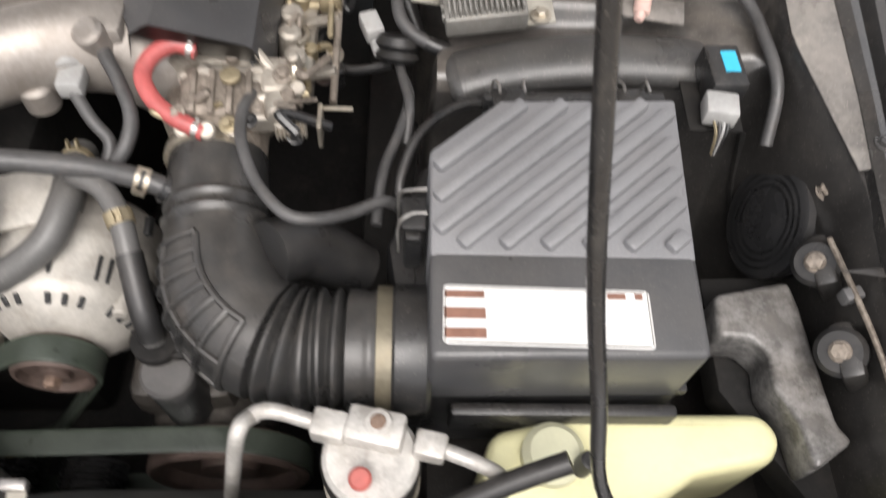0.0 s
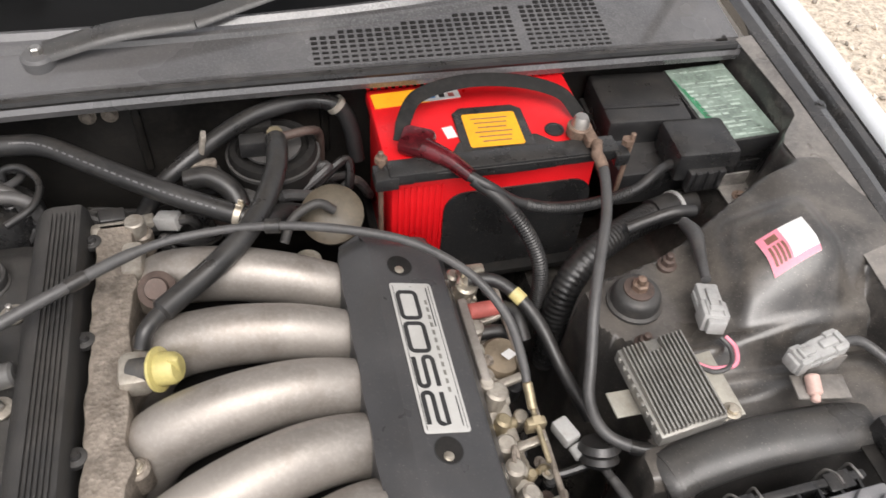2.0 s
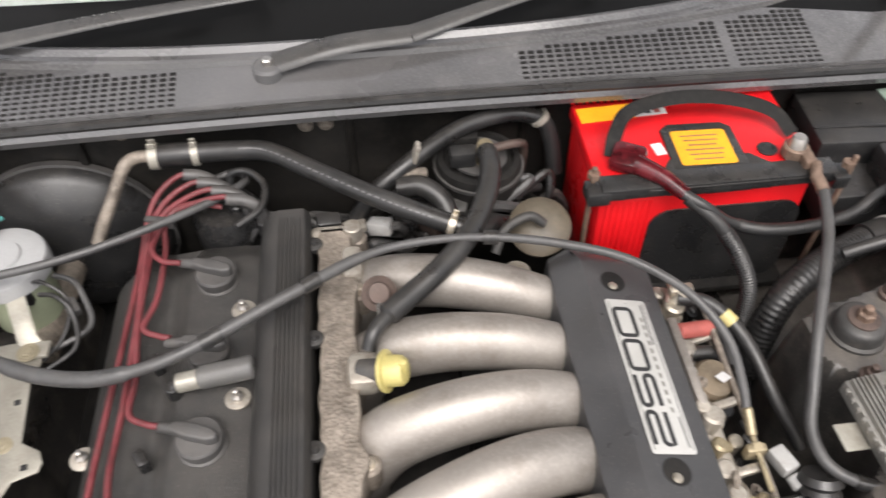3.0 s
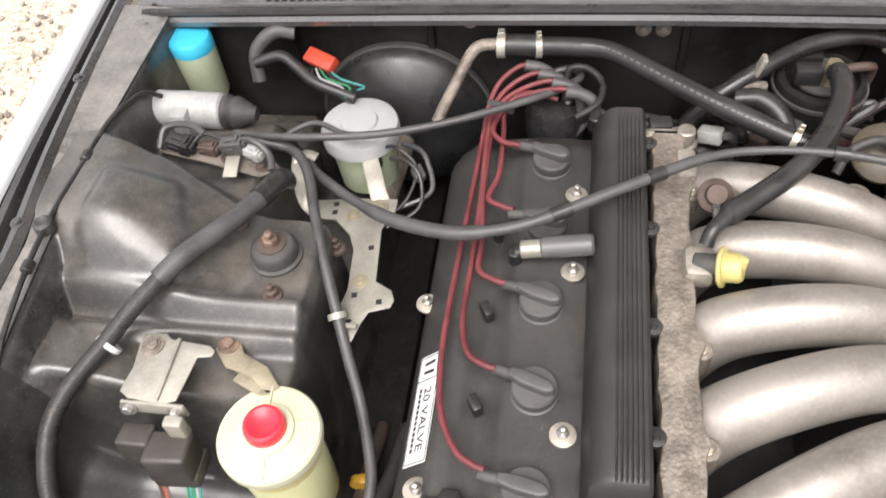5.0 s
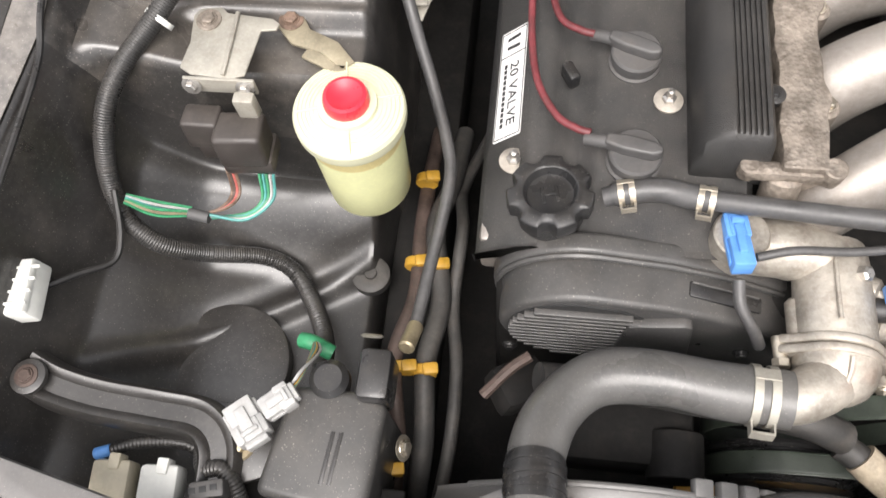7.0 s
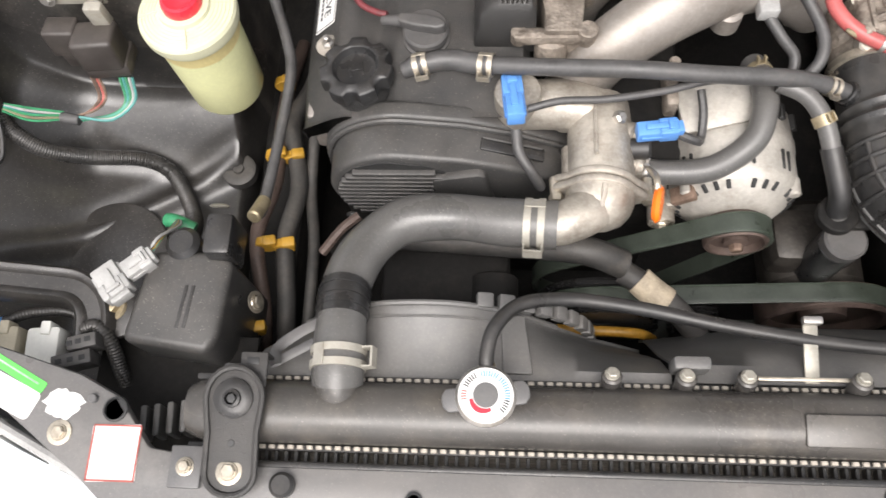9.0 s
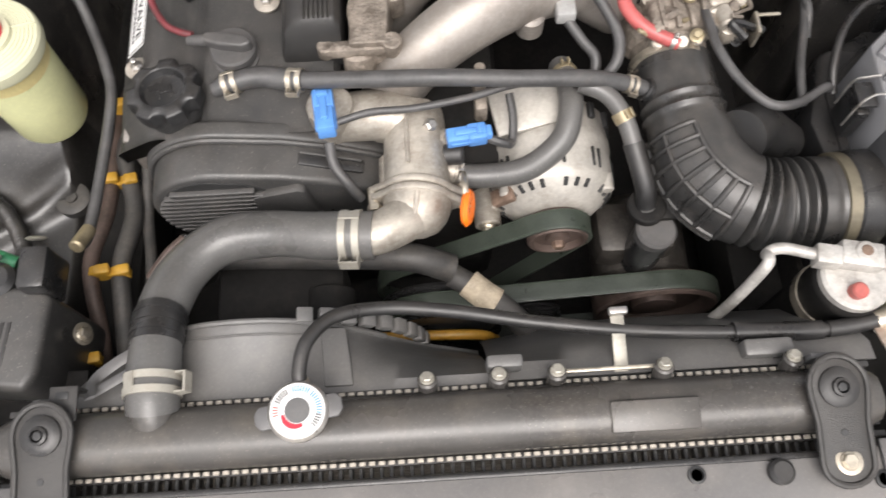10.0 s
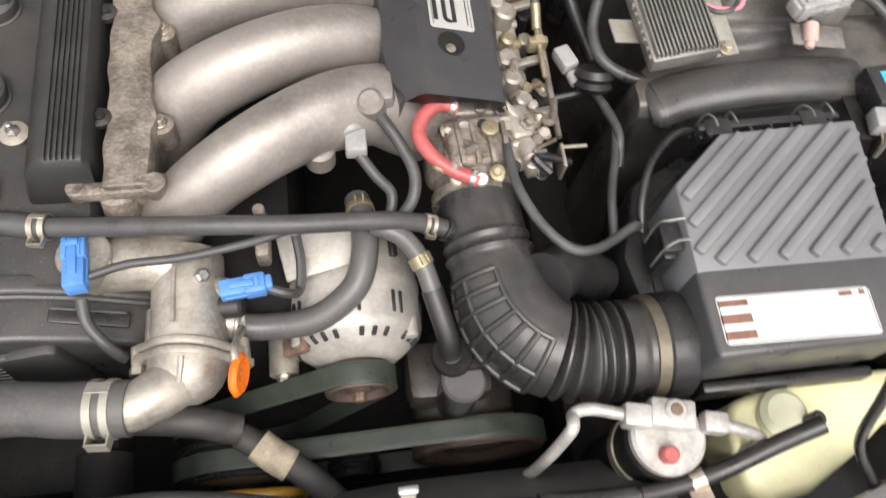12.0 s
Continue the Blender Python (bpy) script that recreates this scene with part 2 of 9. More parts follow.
# ---- shaping helpers ----


def thing(name, label, cat, at, group="", kind=""):
    ob = new(name)
    ob.location = at
    ob.empty_display_size = 0.02
    return tagged(ob, label, cat, group, kind)


def part(name, bm, material, parent, label="", angle=38):
    """Links a bmesh, in world coordinates, as one mesh object under a thing or a part."""
    me = bpy.data.meshes.new(name)
    bmesh.ops.recalc_face_normals(bm, faces=bm.faces)
    bm.to_mesh(me)
    bm.free()
    for p in me.polygons:
        p.use_smooth = True
    me.set_sharp_from_angle(angle=radians(angle))
    me.materials.append(material)
    ob = new(name, me)
    if parent is not None:
        ob.parent = parent
        if parent.type == "EMPTY":
            ob.matrix_parent_inverse = Matrix.Translation(-parent.location)
    if label:
        ob["label"] = label
    return ob


def solo(name, bm, material, label, cat, group="", kind="", angle=38):
    ob = part(name, bm, material, None, "", angle)
    return tagged(ob, label, cat, group, kind)


def bevelled(bm, width, seg=2, angle=30):
    es = [e for e in bm.edges if len(e.link_faces) == 2 and e.calc_face_angle(0) > radians(angle)]
    if es and width:
        bmesh.ops.bevel(bm, geom=es, offset=width, segments=seg, affect="EDGES", profile=0.5, clamp_overlap=True)
    return bm


def box(c, s, bevel=0.002, m=None, seg=2, taper=1.0):
    """A bevelled box; c its middle, s its sizes, m a turn about its middle; taper narrows its top."""
    bm = bmesh.new()
    bmesh.ops.create_cube(bm, size=1)
    for v in bm.verts:
        k = taper if v.co.z > 0 else 1
        v.co = Vector((v.co.x * s[0] * k, v.co.y * s[1] * k, v.co.z * s[2]))
    bevelled(bm, bevel, seg)
    bm.transform(Matrix.Translation(c) @ (m or Matrix()))
    return bm


def turn(rx=0, ry=0, rz=0):
    return pose(0, 0, 0, rx, ry, rz)


def along(a, b):
    """A turn that lays z along a to b, with its origin at a."""
    d = Vector(b) - Vector(a)
    return Matrix.Translation(a) @ d.to_track_quat("Z", "Y").to_matrix().to_4x4()


def lathe(profile, m=None, seg=24, lobes=0, lobe=0.0):
    """Turns (radius, height) pairs about z; lobes scallop the radius."""
    bm = bmesh.new()
    rings = []
    for r, z in profile:
        ring = []
        for i in range(seg):
            a = 2 * math.pi * i / seg
            k = r * (1 + lobe * math.cos(lobes * a)) if lobes else r
            ring.append(bm.verts.new((k * math.cos(a), k * math.sin(a), z)))
        rings.append(ring)
    for p, q in zip(rings, rings[1:]):
        for i in range(seg):
            bm.faces.new((p[i], p[(i + 1) % seg], q[(i + 1) % seg], q[i]))
    for ring in (rings[0], rings[-1]):
        bm.faces.new(ring)
    if m is not None:
        bm.transform(m)
    return bm


def drum(a, b, r, bevel=0.0015, seg=24, r2=None):
    """A rounded cylinder from a to b."""
    h = (Vector(b) - Vector(a)).length
    r2 = r if r2 is None else r2
    e = min(bevel, r * 0.4, r2 * 0.4, h * 0.4)
    return lathe([(max(r - e, 1e-4), 0), (r, e), (r2, h - e), (max(r2 - e, 1e-4), h)], along(a, b), seg)


def spline(pts, n=8):
    """Points on a smooth curve through pts."""
    p = [Vector(q) for q in pts]
    p = [2 * p[0] - p[1], *p, 2 * p[-1] - p[-2]]
    out = []
    for i in range(1, len(p) - 2):
        a, b, c, d = p[i - 1:i + 3]
        for k in range(n):
            t = k / n
            out.append(0.5 * (2 * b + (c - a) * t + (2 * a - 5 * b + 4 * c - d) * t * t + (3 * b - a - 3 * c + d) * t ** 3))
    out.append(p[-2])
    return out


def even(path, step):
    """The path again at even steps."""
    d = [0.0]
    for a, b in zip(path, path[1:]):
        d.append(d[-1] + (b - a).length)
    n = max(2, int(d[-1] / step))
    out, j = [], 0
    for i in range(n + 1):
        s = d[-1] * i / n
        while j < len(d) - 2 and d[j + 1] < s:
            j += 1
        k = (s - d[j]) / max(1e-9, d[j + 1] - d[j])
        out.append(path[j].lerp(path[j + 1], min(1, max(0, k))))
    return out


def sweep(path, radius, seg=12, flat=1.0, up=None, bm=None):
    """A closed tube along path; radius a number or a function of the share of the way; flat squeezes it along the second axis."""
    bm = bm or bmesh.new()
    n = len(path)
    tang = [(path[min(i + 1, n - 1)] - path[max(i - 1, 0)]).normalized() for i in range(n)]
    ref = Vector(up) if up else (Vector((0, 0, 1)) if abs(tang[0].z) < 0.9 else Vector((1, 0, 0)))
    rings = []
    for i, (p, t) in enumerate(zip(path, tang)):
        side = t.cross(ref).normalized()
        nrm = side.cross(t).normalized()
        if up is None:
            ref = nrm
        r = radius(i / (n - 1)) if callable(radius) else radius
        rings.append([bm.verts.new(p + side * (r * math.cos(a)) + nrm * (r * flat * math.sin(a)))
                      for a in (2 * math.pi * k / seg for k in range(seg))])
    for p, q in zip(rings, rings[1:]):
        for i in range(seg):
            bm.faces.new((p[i], p[(i + 1) % seg], q[(i + 1) % seg], q[i]))
    bm.faces.new(rings[0])
    bm.faces.new(rings[-1])
    return bm


def tube(pts, r, seg=12, n=7):
    return sweep(spline(pts, n), r, seg)


def corrugated(pts, r, pitch=0.004, depth=0.12, seg=14):
    """A split loom or bellows tube with ridges."""
    path = even(spline(pts, 10), pitch / 4)
    n = len(path) - 1
    return sweep(path, lambda u: r * (1 - depth * (0.5 + 0.5 * math.cos(2 * math.pi * u * n / 4))), seg)


def prism(outline, z0, z1, bevel=0.0, m=None, seg=2):
    """A flat outline in x and y raised from z0 to z1."""
    bm = bmesh.new()
    lo = [bm.verts.new((x, y, z0)) for x, y in outline]
    hi = [bm.verts.new((x, y, z1)) for x, y in outline]
    bm.faces.new(lo)
    bm.faces.new(hi)
    for i in range(len(lo)):
        j = (i + 1) % len(lo)
        bm.faces.new((lo[i], lo[j], hi[j], hi[i]))
    bmesh.ops.recalc_face_normals(bm, faces=bm.faces)
    bevelled(bm, bevel, seg)
    if m is not None:
        bm.transform(m)
    return bm


def rounded(w, h, r, n=5):
    """The outline of a rounded rectangle."""
    out = []
    for cx, cy, a0 in ((w / 2 - r, h / 2 - r, 0), (r - w / 2, h / 2 - r, 90), (r - w / 2, r - h / 2, 180), (w / 2 - r, r - h / 2, 270)):
        for k in range(n + 1):
            a = radians(a0 + 90 * k / n)
            out.append((cx + r * math.cos(a), cy + r * math.sin(a)))
    return out


def sheet(fn, us, vs, thick=0.0):
    """A grid of points fn(u, v), with a thickness."""
    bm = bmesh.new()
    g = [[bm.verts.new(fn(u, v)) for v in vs] for u in us]
    for i in range(len(us) - 1):
        for j in range(len(vs) - 1):
            bm.faces.new((g[i][j], g[i + 1][j], g[i + 1][j + 1], g[i][j + 1]))
    bmesh.ops.recalc_face_normals(bm, faces=bm.faces)
    if thick:
        bmesh.ops.solidify(bm, geom=bm.faces[:], thickness=thick)
    return bm


def span(a, b, n):
    return [a + (b - a) * i / n for i in range(n + 1)]


def smooth(a, b, x):
    t = min(1.0, max(0.0, (x - a) / (b - a)))
    return t * t * (3 - 2 * t)


def joined(*bms):
    out = bmesh.new()
    for b in bms:
        me = bpy.data.meshes.new("tmp")
        b.to_mesh(me)
        b.free()
        out.from_mesh(me)
        bpy.data.meshes.remove(me)
    return out


def hexbolt(at, r=0.006, h=0.005, axis=(0, 0, 1), washer=1.7):
    """A hexagon head on a washer."""
    a = Vector(at)
    d = Vector(axis).normalized()
    m = along(a, a + d)
    w = lathe([(r * washer, 0), (r * washer, 0.0012), (r * washer * 0.9, 0.0016)], m, 18)
    x = lathe([(r * 0.98, 0.0016), (r * 0.98, h), (r * 0.8, h + 0.001)], m, 6)
    f = lathe([(r * 1.2, 0.0015), (r * 1.1, 0.003)], m, 18)
    return joined(w, f, x)


def bolt(parent, at, r=0.006, h=0.005, axis=(0, 0, 1), material=None, washer=1.7):
    return part("bolt", hexbolt(at, r, h, axis, washer), material or zinc, parent, "", 25)


def clip(parent, path, i, r, material=None, name="hose_clamp", width=0.010, lug=True):
    """A band round a hose at point i of its path, with two lugs."""
    a, b = path[max(i - 1, 0)], path[min(i + 1, len(path) - 1)]
    t = (b - a).normalized()
    m = along(path[i] - t * width / 2, path[i] + t * width / 2)
    band = lathe([(r * 1.02, 0), (r * 1.09, 0), (r * 1.09, width), (r * 1.02, width)], m, 24)
    bms = [band]
    if lug:
        for s in (-1, 1):
            bms.append(box((0, 0, 0), (r * 0.16, r * 0.5, width * 0.8), 0.0005, None, 1))
            bms[-1].transform(m @ Matrix.Translation((s * r * 0.28, r * 1.3, width / 2)))
    return part(name, joined(*bms), material or zinc, parent, "pale steel spring clamp", 30)


def ribbon(path, w, z0, z1, m, closed=False):
    """A flat stroke of width w along points in x and y, as a raised line."""
    n = len(path)
    bm = bmesh.new()
    p = [Vector((x, y, 0)) for x, y in path]
    rows = []
    for i in range(n):
        a = p[i - 1] if closed or i else p[i]
        b = p[(i + 1) % n] if closed or i < n - 1 else p[i]
        t = (b - a).normalized()
        q = Vector((-t.y, t.x, 0)) * w / 2
        rows.append([bm.verts.new(p[i] + q * k + Vector((0, 0, z))) for k, z in ((1, z0), (-1, z0), (-1, z1), (1, z1))])
    for a, b in zip(rows, rows[1:] + (rows[:1] if closed else [])):
        for k in range(4):
            bm.faces.new((a[k], a[(k + 1) % 4], b[(k + 1) % 4], b[k]))
    if not closed:
        bm.faces.new(rows[0])
        bm.faces.new(rows[-1])
    bm.transform(m)
    return bm


def wire_clip(parent, path, i, r, side, width=0.016, material=None):
    """A flat sprung clip: two bands joined by bars, with a square loop standing off towards side."""
    a, b = path[max(i - 1, 0)], path[min(i + 1, len(path) - 1)]
    t = (b - a).normalized()
    n = Vector(side)
    n = (n - t * n.dot(t)).normalized()
    e = t.cross(n)
    m = Matrix(((n.x, e.x, t.x, path[i].x), (n.y, e.y, t.y, path[i].y), (n.z, e.z, t.z, path[i].z), (0, 0, 0, 1)))
    mt = material or zinc
    bw = width * 0.34
    for z in (-width / 2, width / 2 - bw):
        part("spring_clip", lathe([(r * 1.02, z), (r * 1.09, z), (r * 1.09, z + bw), (r * 1.02, z + bw)], m, 24), mt, parent, "pale steel spring clip", 30)
    for k in (70, 160, 250):
        q = box((r * 1.06, 0, 0), (r * 0.08, r * 0.5, width), 0.0003, None, 1)
        q.transform(m @ turn(0, 0, k))
        part("clip_bar", q, mt, parent)
    h = min(r * 0.62, 0.010)
    q = ribbon([(r * 1.05, -width / 2 + 0.0015), (r * 1.05 + h, -width / 2 + 0.0015), (r * 1.05 + h, width / 2 - 0.0015), (r * 1.05, width / 2 - 0.0015)], 0.0024, -r * 0.25, r * 0.25, m @ Matrix(((1, 0, 0, 0), (0, 0, 1, 0), (0, 1, 0, 0), (0, 0, 0, 1))))
    return part("clip_loop", q, mt, parent, "", 30)


def connector(parent, at, size, rz, material, tilt=0, name="housing"):
    """A moulded wiring plug: two halves, a latch, ribs and a rear collar."""
    w, d, h = size
    m = Matrix.Translation(at) @ turn(tilt, 0, rz)
    pieces = [(name, (0, d * 0.20, 0), (w * 0.86, d * 0.52, h * 0.86), 0.10), ("collar", (0, -d * 0.24, 0), (w, d * 0.42, h), 0.12), ("latch", (0, d * 0.02, h * 0.48), (w * 0.34, d * 0.5, h * 0.22), 0.07),
              ("catch", (0, -d * 0.28, h * 0.56), (w * 0.5, d * 0.10, h * 0.2), 0.05), ("rear_seal", (0, -d * 0.50, 0), (w * 0.7, d * 0.16, h * 0.7), 0.1)]
    for k in (-1, 1):
        pieces += [("rib", (k * w * 0.47, d * 0.12, 0), (w * 0.09, d * 0.5, h * 0.3), 0.04), ("rib", (k * w * 0.28, -d * 0.24, h * 0.5), (w * 0.08, d * 0.40, h * 0.12), 0.03)]
    for nm, c, sz, bv in pieces:
        b = box(c, sz, h * bv)
        b.transform(m)
        part(nm, b, material, parent, "", 30)


def letters(text, size, m, material, parent, name="lettering", depth=0.0004, sx=1.0, bold=0.0):
    """Raised letters; m lays their left baseline corner."""
    cu = bpy.data.curves.new("letters", "FONT")
    cu.body, cu.size, cu.extrude, cu.offset = text, size, depth, bold
    cu.resolution_u = 3
    ob = bpy.data.objects.new("letters", cu)
    scene.collection.objects.link(ob)
    bpy.context.view_layer.update()
    me = bpy.data.meshes.new_from_object(ob.evaluated_get(bpy.context.evaluated_depsgraph_get()))
    bpy.data.objects.remove(ob)
    bm = bmesh.new()
    bm.from_mesh(me)
    bm.transform(m @ Matrix.Diagonal((sx, 1, 1, 1)))
    return part(name, bm, material, parent)


def basis(o, x, y):
    """A pose with its origin at o, x towards x and y in the plane of y."""
    o, x, y = Vector(o), Vector(x), Vector(y)
    a = (x - o).normalized()
    c = a.cross(y - o).normalized()
    b = c.cross(a)
    return Matrix(((a.x, b.x, c.x, o.x), (a.y, b.y, c.y, o.y), (a.z, b.z, c.z, o.z), (0, 0, 0, 1)))

# ---- ground ----
gravel_mat = surf("pale_gravel", (0.42, 0.36, 0.29), 0.85, 0, 0.4, 40, 120, 0.6, (0.20, 0.15, 0.11), 0.45)


def ground_z(x, y):
    return 0.02 * noise.noise(Vector((x * 0.7, y * 0.7, 0)))


gv = [-60, -20, -8, -4] + span(-3, 3, 24) + [4, 8, 20, 60]
ground = solo("ground", sheet(lambda u, v: (u, v, ground_z(u, v) - 0.02), gv, gv), gravel_mat, "pale gravel ground beside the car", "ground", kind="structure")


def gravel():
    """Loose pebbles on the ground beside the car."""
    rnd = random.Random(4)
    verts, faces = [], []
    octa = [(1, 0, 0), (0, 1, 0), (-1, 0, 0), (0, -1, 0), (0, 0, 1), (0, 0, -1)]
    tri = [(0, 1, 4), (1, 2, 4), (2, 3, 4), (3, 0, 4), (1, 0, 5), (2, 1, 5), (3, 2, 5), (0, 3, 5)]
    for i in range(9000):
        s = 1 if i % 2 else -1
        x, y = s * (0.8 + abs(rnd.gauss(0, 0.75))), rnd.gauss(1.5, 0.9)
        r = rnd.uniform(0.006, 0.02)
        q = Euler((rnd.uniform(0, 6), rnd.uniform(0, 6), rnd.uniform(0, 6))).to_matrix()
        k = Vector((1, rnd.uniform(0.6, 1), rnd.uniform(0.5, 0.9)))
        b = len(verts)
        for v in octa:
            w = q @ (Vector(v) * k * r * rnd.uniform(0.8, 1.15))
            verts.append((x + w.x, y + w.y, w.z + ground_z(x, y) - 0.012))
        faces += [(b + a, b + c, b + d) for a, c, d in tri]
    me = bpy.data.meshes.new("gravel")
    me.from_pydata(verts, [], faces)
    m = surf("pebble_stone", (0.50, 0.44, 0.37), 0.8, 0, 0.3, 60, 200, 0.2)
    n, l = m.node_tree.nodes, m.node_tree.links
    geo, hsv = n.new("ShaderNodeNewGeometry"), n.new("ShaderNodeMapRange")
    hsv.inputs[3].default_value, hsv.inputs[4].default_value = 0.35, 1.35
    l.new(geo.outputs["Random Per Island"], hsv.inputs[0])
    old = n["Principled BSDF"].inputs["Base Color"].links[0].from_socket
    mul = n.new("ShaderNodeMix")
    mul.data_type, mul.blend_type = "RGBA", "MULTIPLY"
    mul.inputs[0].default_value = 1.0
    l.new(old, mul.inputs[6])
    l.new(hsv.outputs[0], mul.inputs[7])
    l.new(mul.outputs[2], n["Principled BSDF"].inputs["Base Color"])
    me.materials.append(m)
    tagged(new("gravel", me), "loose pale and brown gravel stones", "gravel", kind="stuff")


gravel()

# ---- the car's body round the engine bay ----
car = thing("car", "dark engine bay of a pale silver car with its bonnet open", "car", (0, 0.6, 0.0))


def rail_z(y):
    return 0.765 + 0.075 * smooth(0.1, 0.8, y)


def lerp(x, pts):
    """Straight lines through (x, value) pairs."""
    for (x0, v0), (x1, v1) in zip(pts, pts[1:]):
        if x <= x1:
            return v0 + (v1 - v0) * max(0.0, (x - x0) / (x1 - x0))
    return pts[-1][1]


GUTTER = {-1: ((-0.1, 0.842), (0.40, 0.838), (0.48, 0.832), (0.62, 0.820), (0.93, 0.862), (1.5, 0.92)), 1: ((-0.1, 0.828), (0.4, 0.842), (0.6, 0.836), (0.8, 0.851), (1.08, 0.872), (1.5, 0.91))}
WING = {-1: ((-0.1, 0.885), (0.45, 0.883), (0.6, 0.882), (0.74, 0.887), (0.92, 0.901), (1.6, 0.96)), 1: ((-0.1, 0.868), (0.4, 0.888), (0.68, 0.909), (1.09, 0.957), (1.6, 1.0))}
REAR = {-1: ((0.44, 0.725), (0.59, 0.738), (0.70, 0.782), (0.80, 0.80)), 1: ((0.44, 0.690), (0.515, 0.722), (0.63, 0.752), (0.737, 0.795), (0.80, 0.805))}


def wall_at(y, side):
    """How far out the inner wing's upright wall stands."""
    if side < 0:
        return lerp(y, ((0.0, 0.838), (0.30, 0.834), (0.48, 0.80), (1.1, 0.80)))
    return lerp(y, ((0.0, 0.842), (0.33, 0.838), (0.47, 0.80), (0.85, 0.80), (0.90, 0.85), (1.1, 0.85)))


def bay(u, y, side):
    """Height of the inner wing at u from the middle line: floor, strut tower, dome, shelf behind and rail."""
    rz = rail_z(y)
    dome = smooth(0.575, 0.745, u) * (1 - 0.25 * smooth(0.66, 0.80, y) * (1 - smooth(0.72, 0.78, u)))
    dome *= smooth(0.565, 0.68, y)
    tower = 0.765 + 0.078 * dome + 0.010 * smooth(0.64, 0.66, u - 0.25 * (y - 0.66)) * smooth(0.60, 0.64, y) * (1 - smooth(0.73, 0.76, y)) * (1 - smooth(0.75, 0.775, u))
    tower -= 0.014 * math.exp(-((y - 0.575) / 0.011) ** 2) - 0.007 * math.exp(-((y - 0.602) / 0.009) ** 2)
    ledge = 0.732 + 0.040 * smooth(0.62, 0.79, u)
    low = 0.487 + 0.02 * smooth(0.55, 0.75, u) + 0.03 * smooth(0.25, 0.0, y)
    if side < 0:
        d = (y - 0.335) - 0.60 * (0.555 - u)
        low += 0.017 * math.exp(-(d / 0.017) ** 2) + 0.012 * smooth(0.0, 0.05, d)
        wall = 0.34 * smooth(0.68, 0.80, u) + 0.66 * smooth(wall_at(y, side) - 0.06, wall_at(y, side), u)
    else:
        wall = smooth(wall_at(y, side) - 0.03, wall_at(y, side), u)
    floor = low + (rz - 0.004 - low) * wall
    k1 = smooth(0.405, 0.485, y - (0.30 * max(0.0, u - 0.63) if side < 0 else 0.0))
    if side < 0:
        k1 = 0.30 * smooth(0.34, 0.45, y) + 0.70 * smooth(0.455, 0.495, y)
    z = floor + (max(ledge, floor) - floor) * k1
    z += (max(tower, floor) - z) * smooth(0.545, 0.575, y)
    shelf = 0.60 + 0.145 * (smooth(0.56, 0.62, u) if side < 0 else smooth(0.69, 0.75, u))
    shelf -= 0.12 * smooth(0.93, 1.0, y)
    wb = wall_at(y, side)
    back = shelf + (rz - 0.004 - shelf) * smooth(wb - 0.025, wb, u)
    yr = lerp(u, REAR[side])
    z += (back - z) * smooth(yr, yr + 0.03, y)
    c0 = 0.458 if side < 0 else 0.452
    if side > 0:
        c0 += 0.05 * smooth(0.66, 0.60, y) * smooth(0.50, 0.58, y)
    return 0.36 + (z - 0.36) * smooth(c0, c0 + 0.032, u)


US = span(0.44, 0.52, 20) + span(0.526, 0.74, 46) + span(0.743, 0.80, 26) + span(0.805, 0.82, 3)
VS = span(-0.02, 0.15, 8) + span(0.156, 0.38, 44) + span(0.388, 0.62, 52) + span(0.628, 0.86, 42) + span(0.87, 1.08, 14)
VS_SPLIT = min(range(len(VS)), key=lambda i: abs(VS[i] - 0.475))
GP = [(0.0, -0.012), (0.04, 0.0), (0.20, 0.005), (0.34, 0.003), (0.38, -0.012), (0.52, -0.017), (0.60, -0.006), (0.66, 0.002), (0.78, 0.003), (0.82, -0.010), (0.93, -0.014), (0.985, -0.004)]
WP = [(0.0, -0.02), (0.001, 0.002), (0.008, 0.008), (0.032, 0.004), (0.057, -0.018), (0.074, -0.07), (0.082, -0.2), (0.078, -0.45), (0.060, -0.62)]
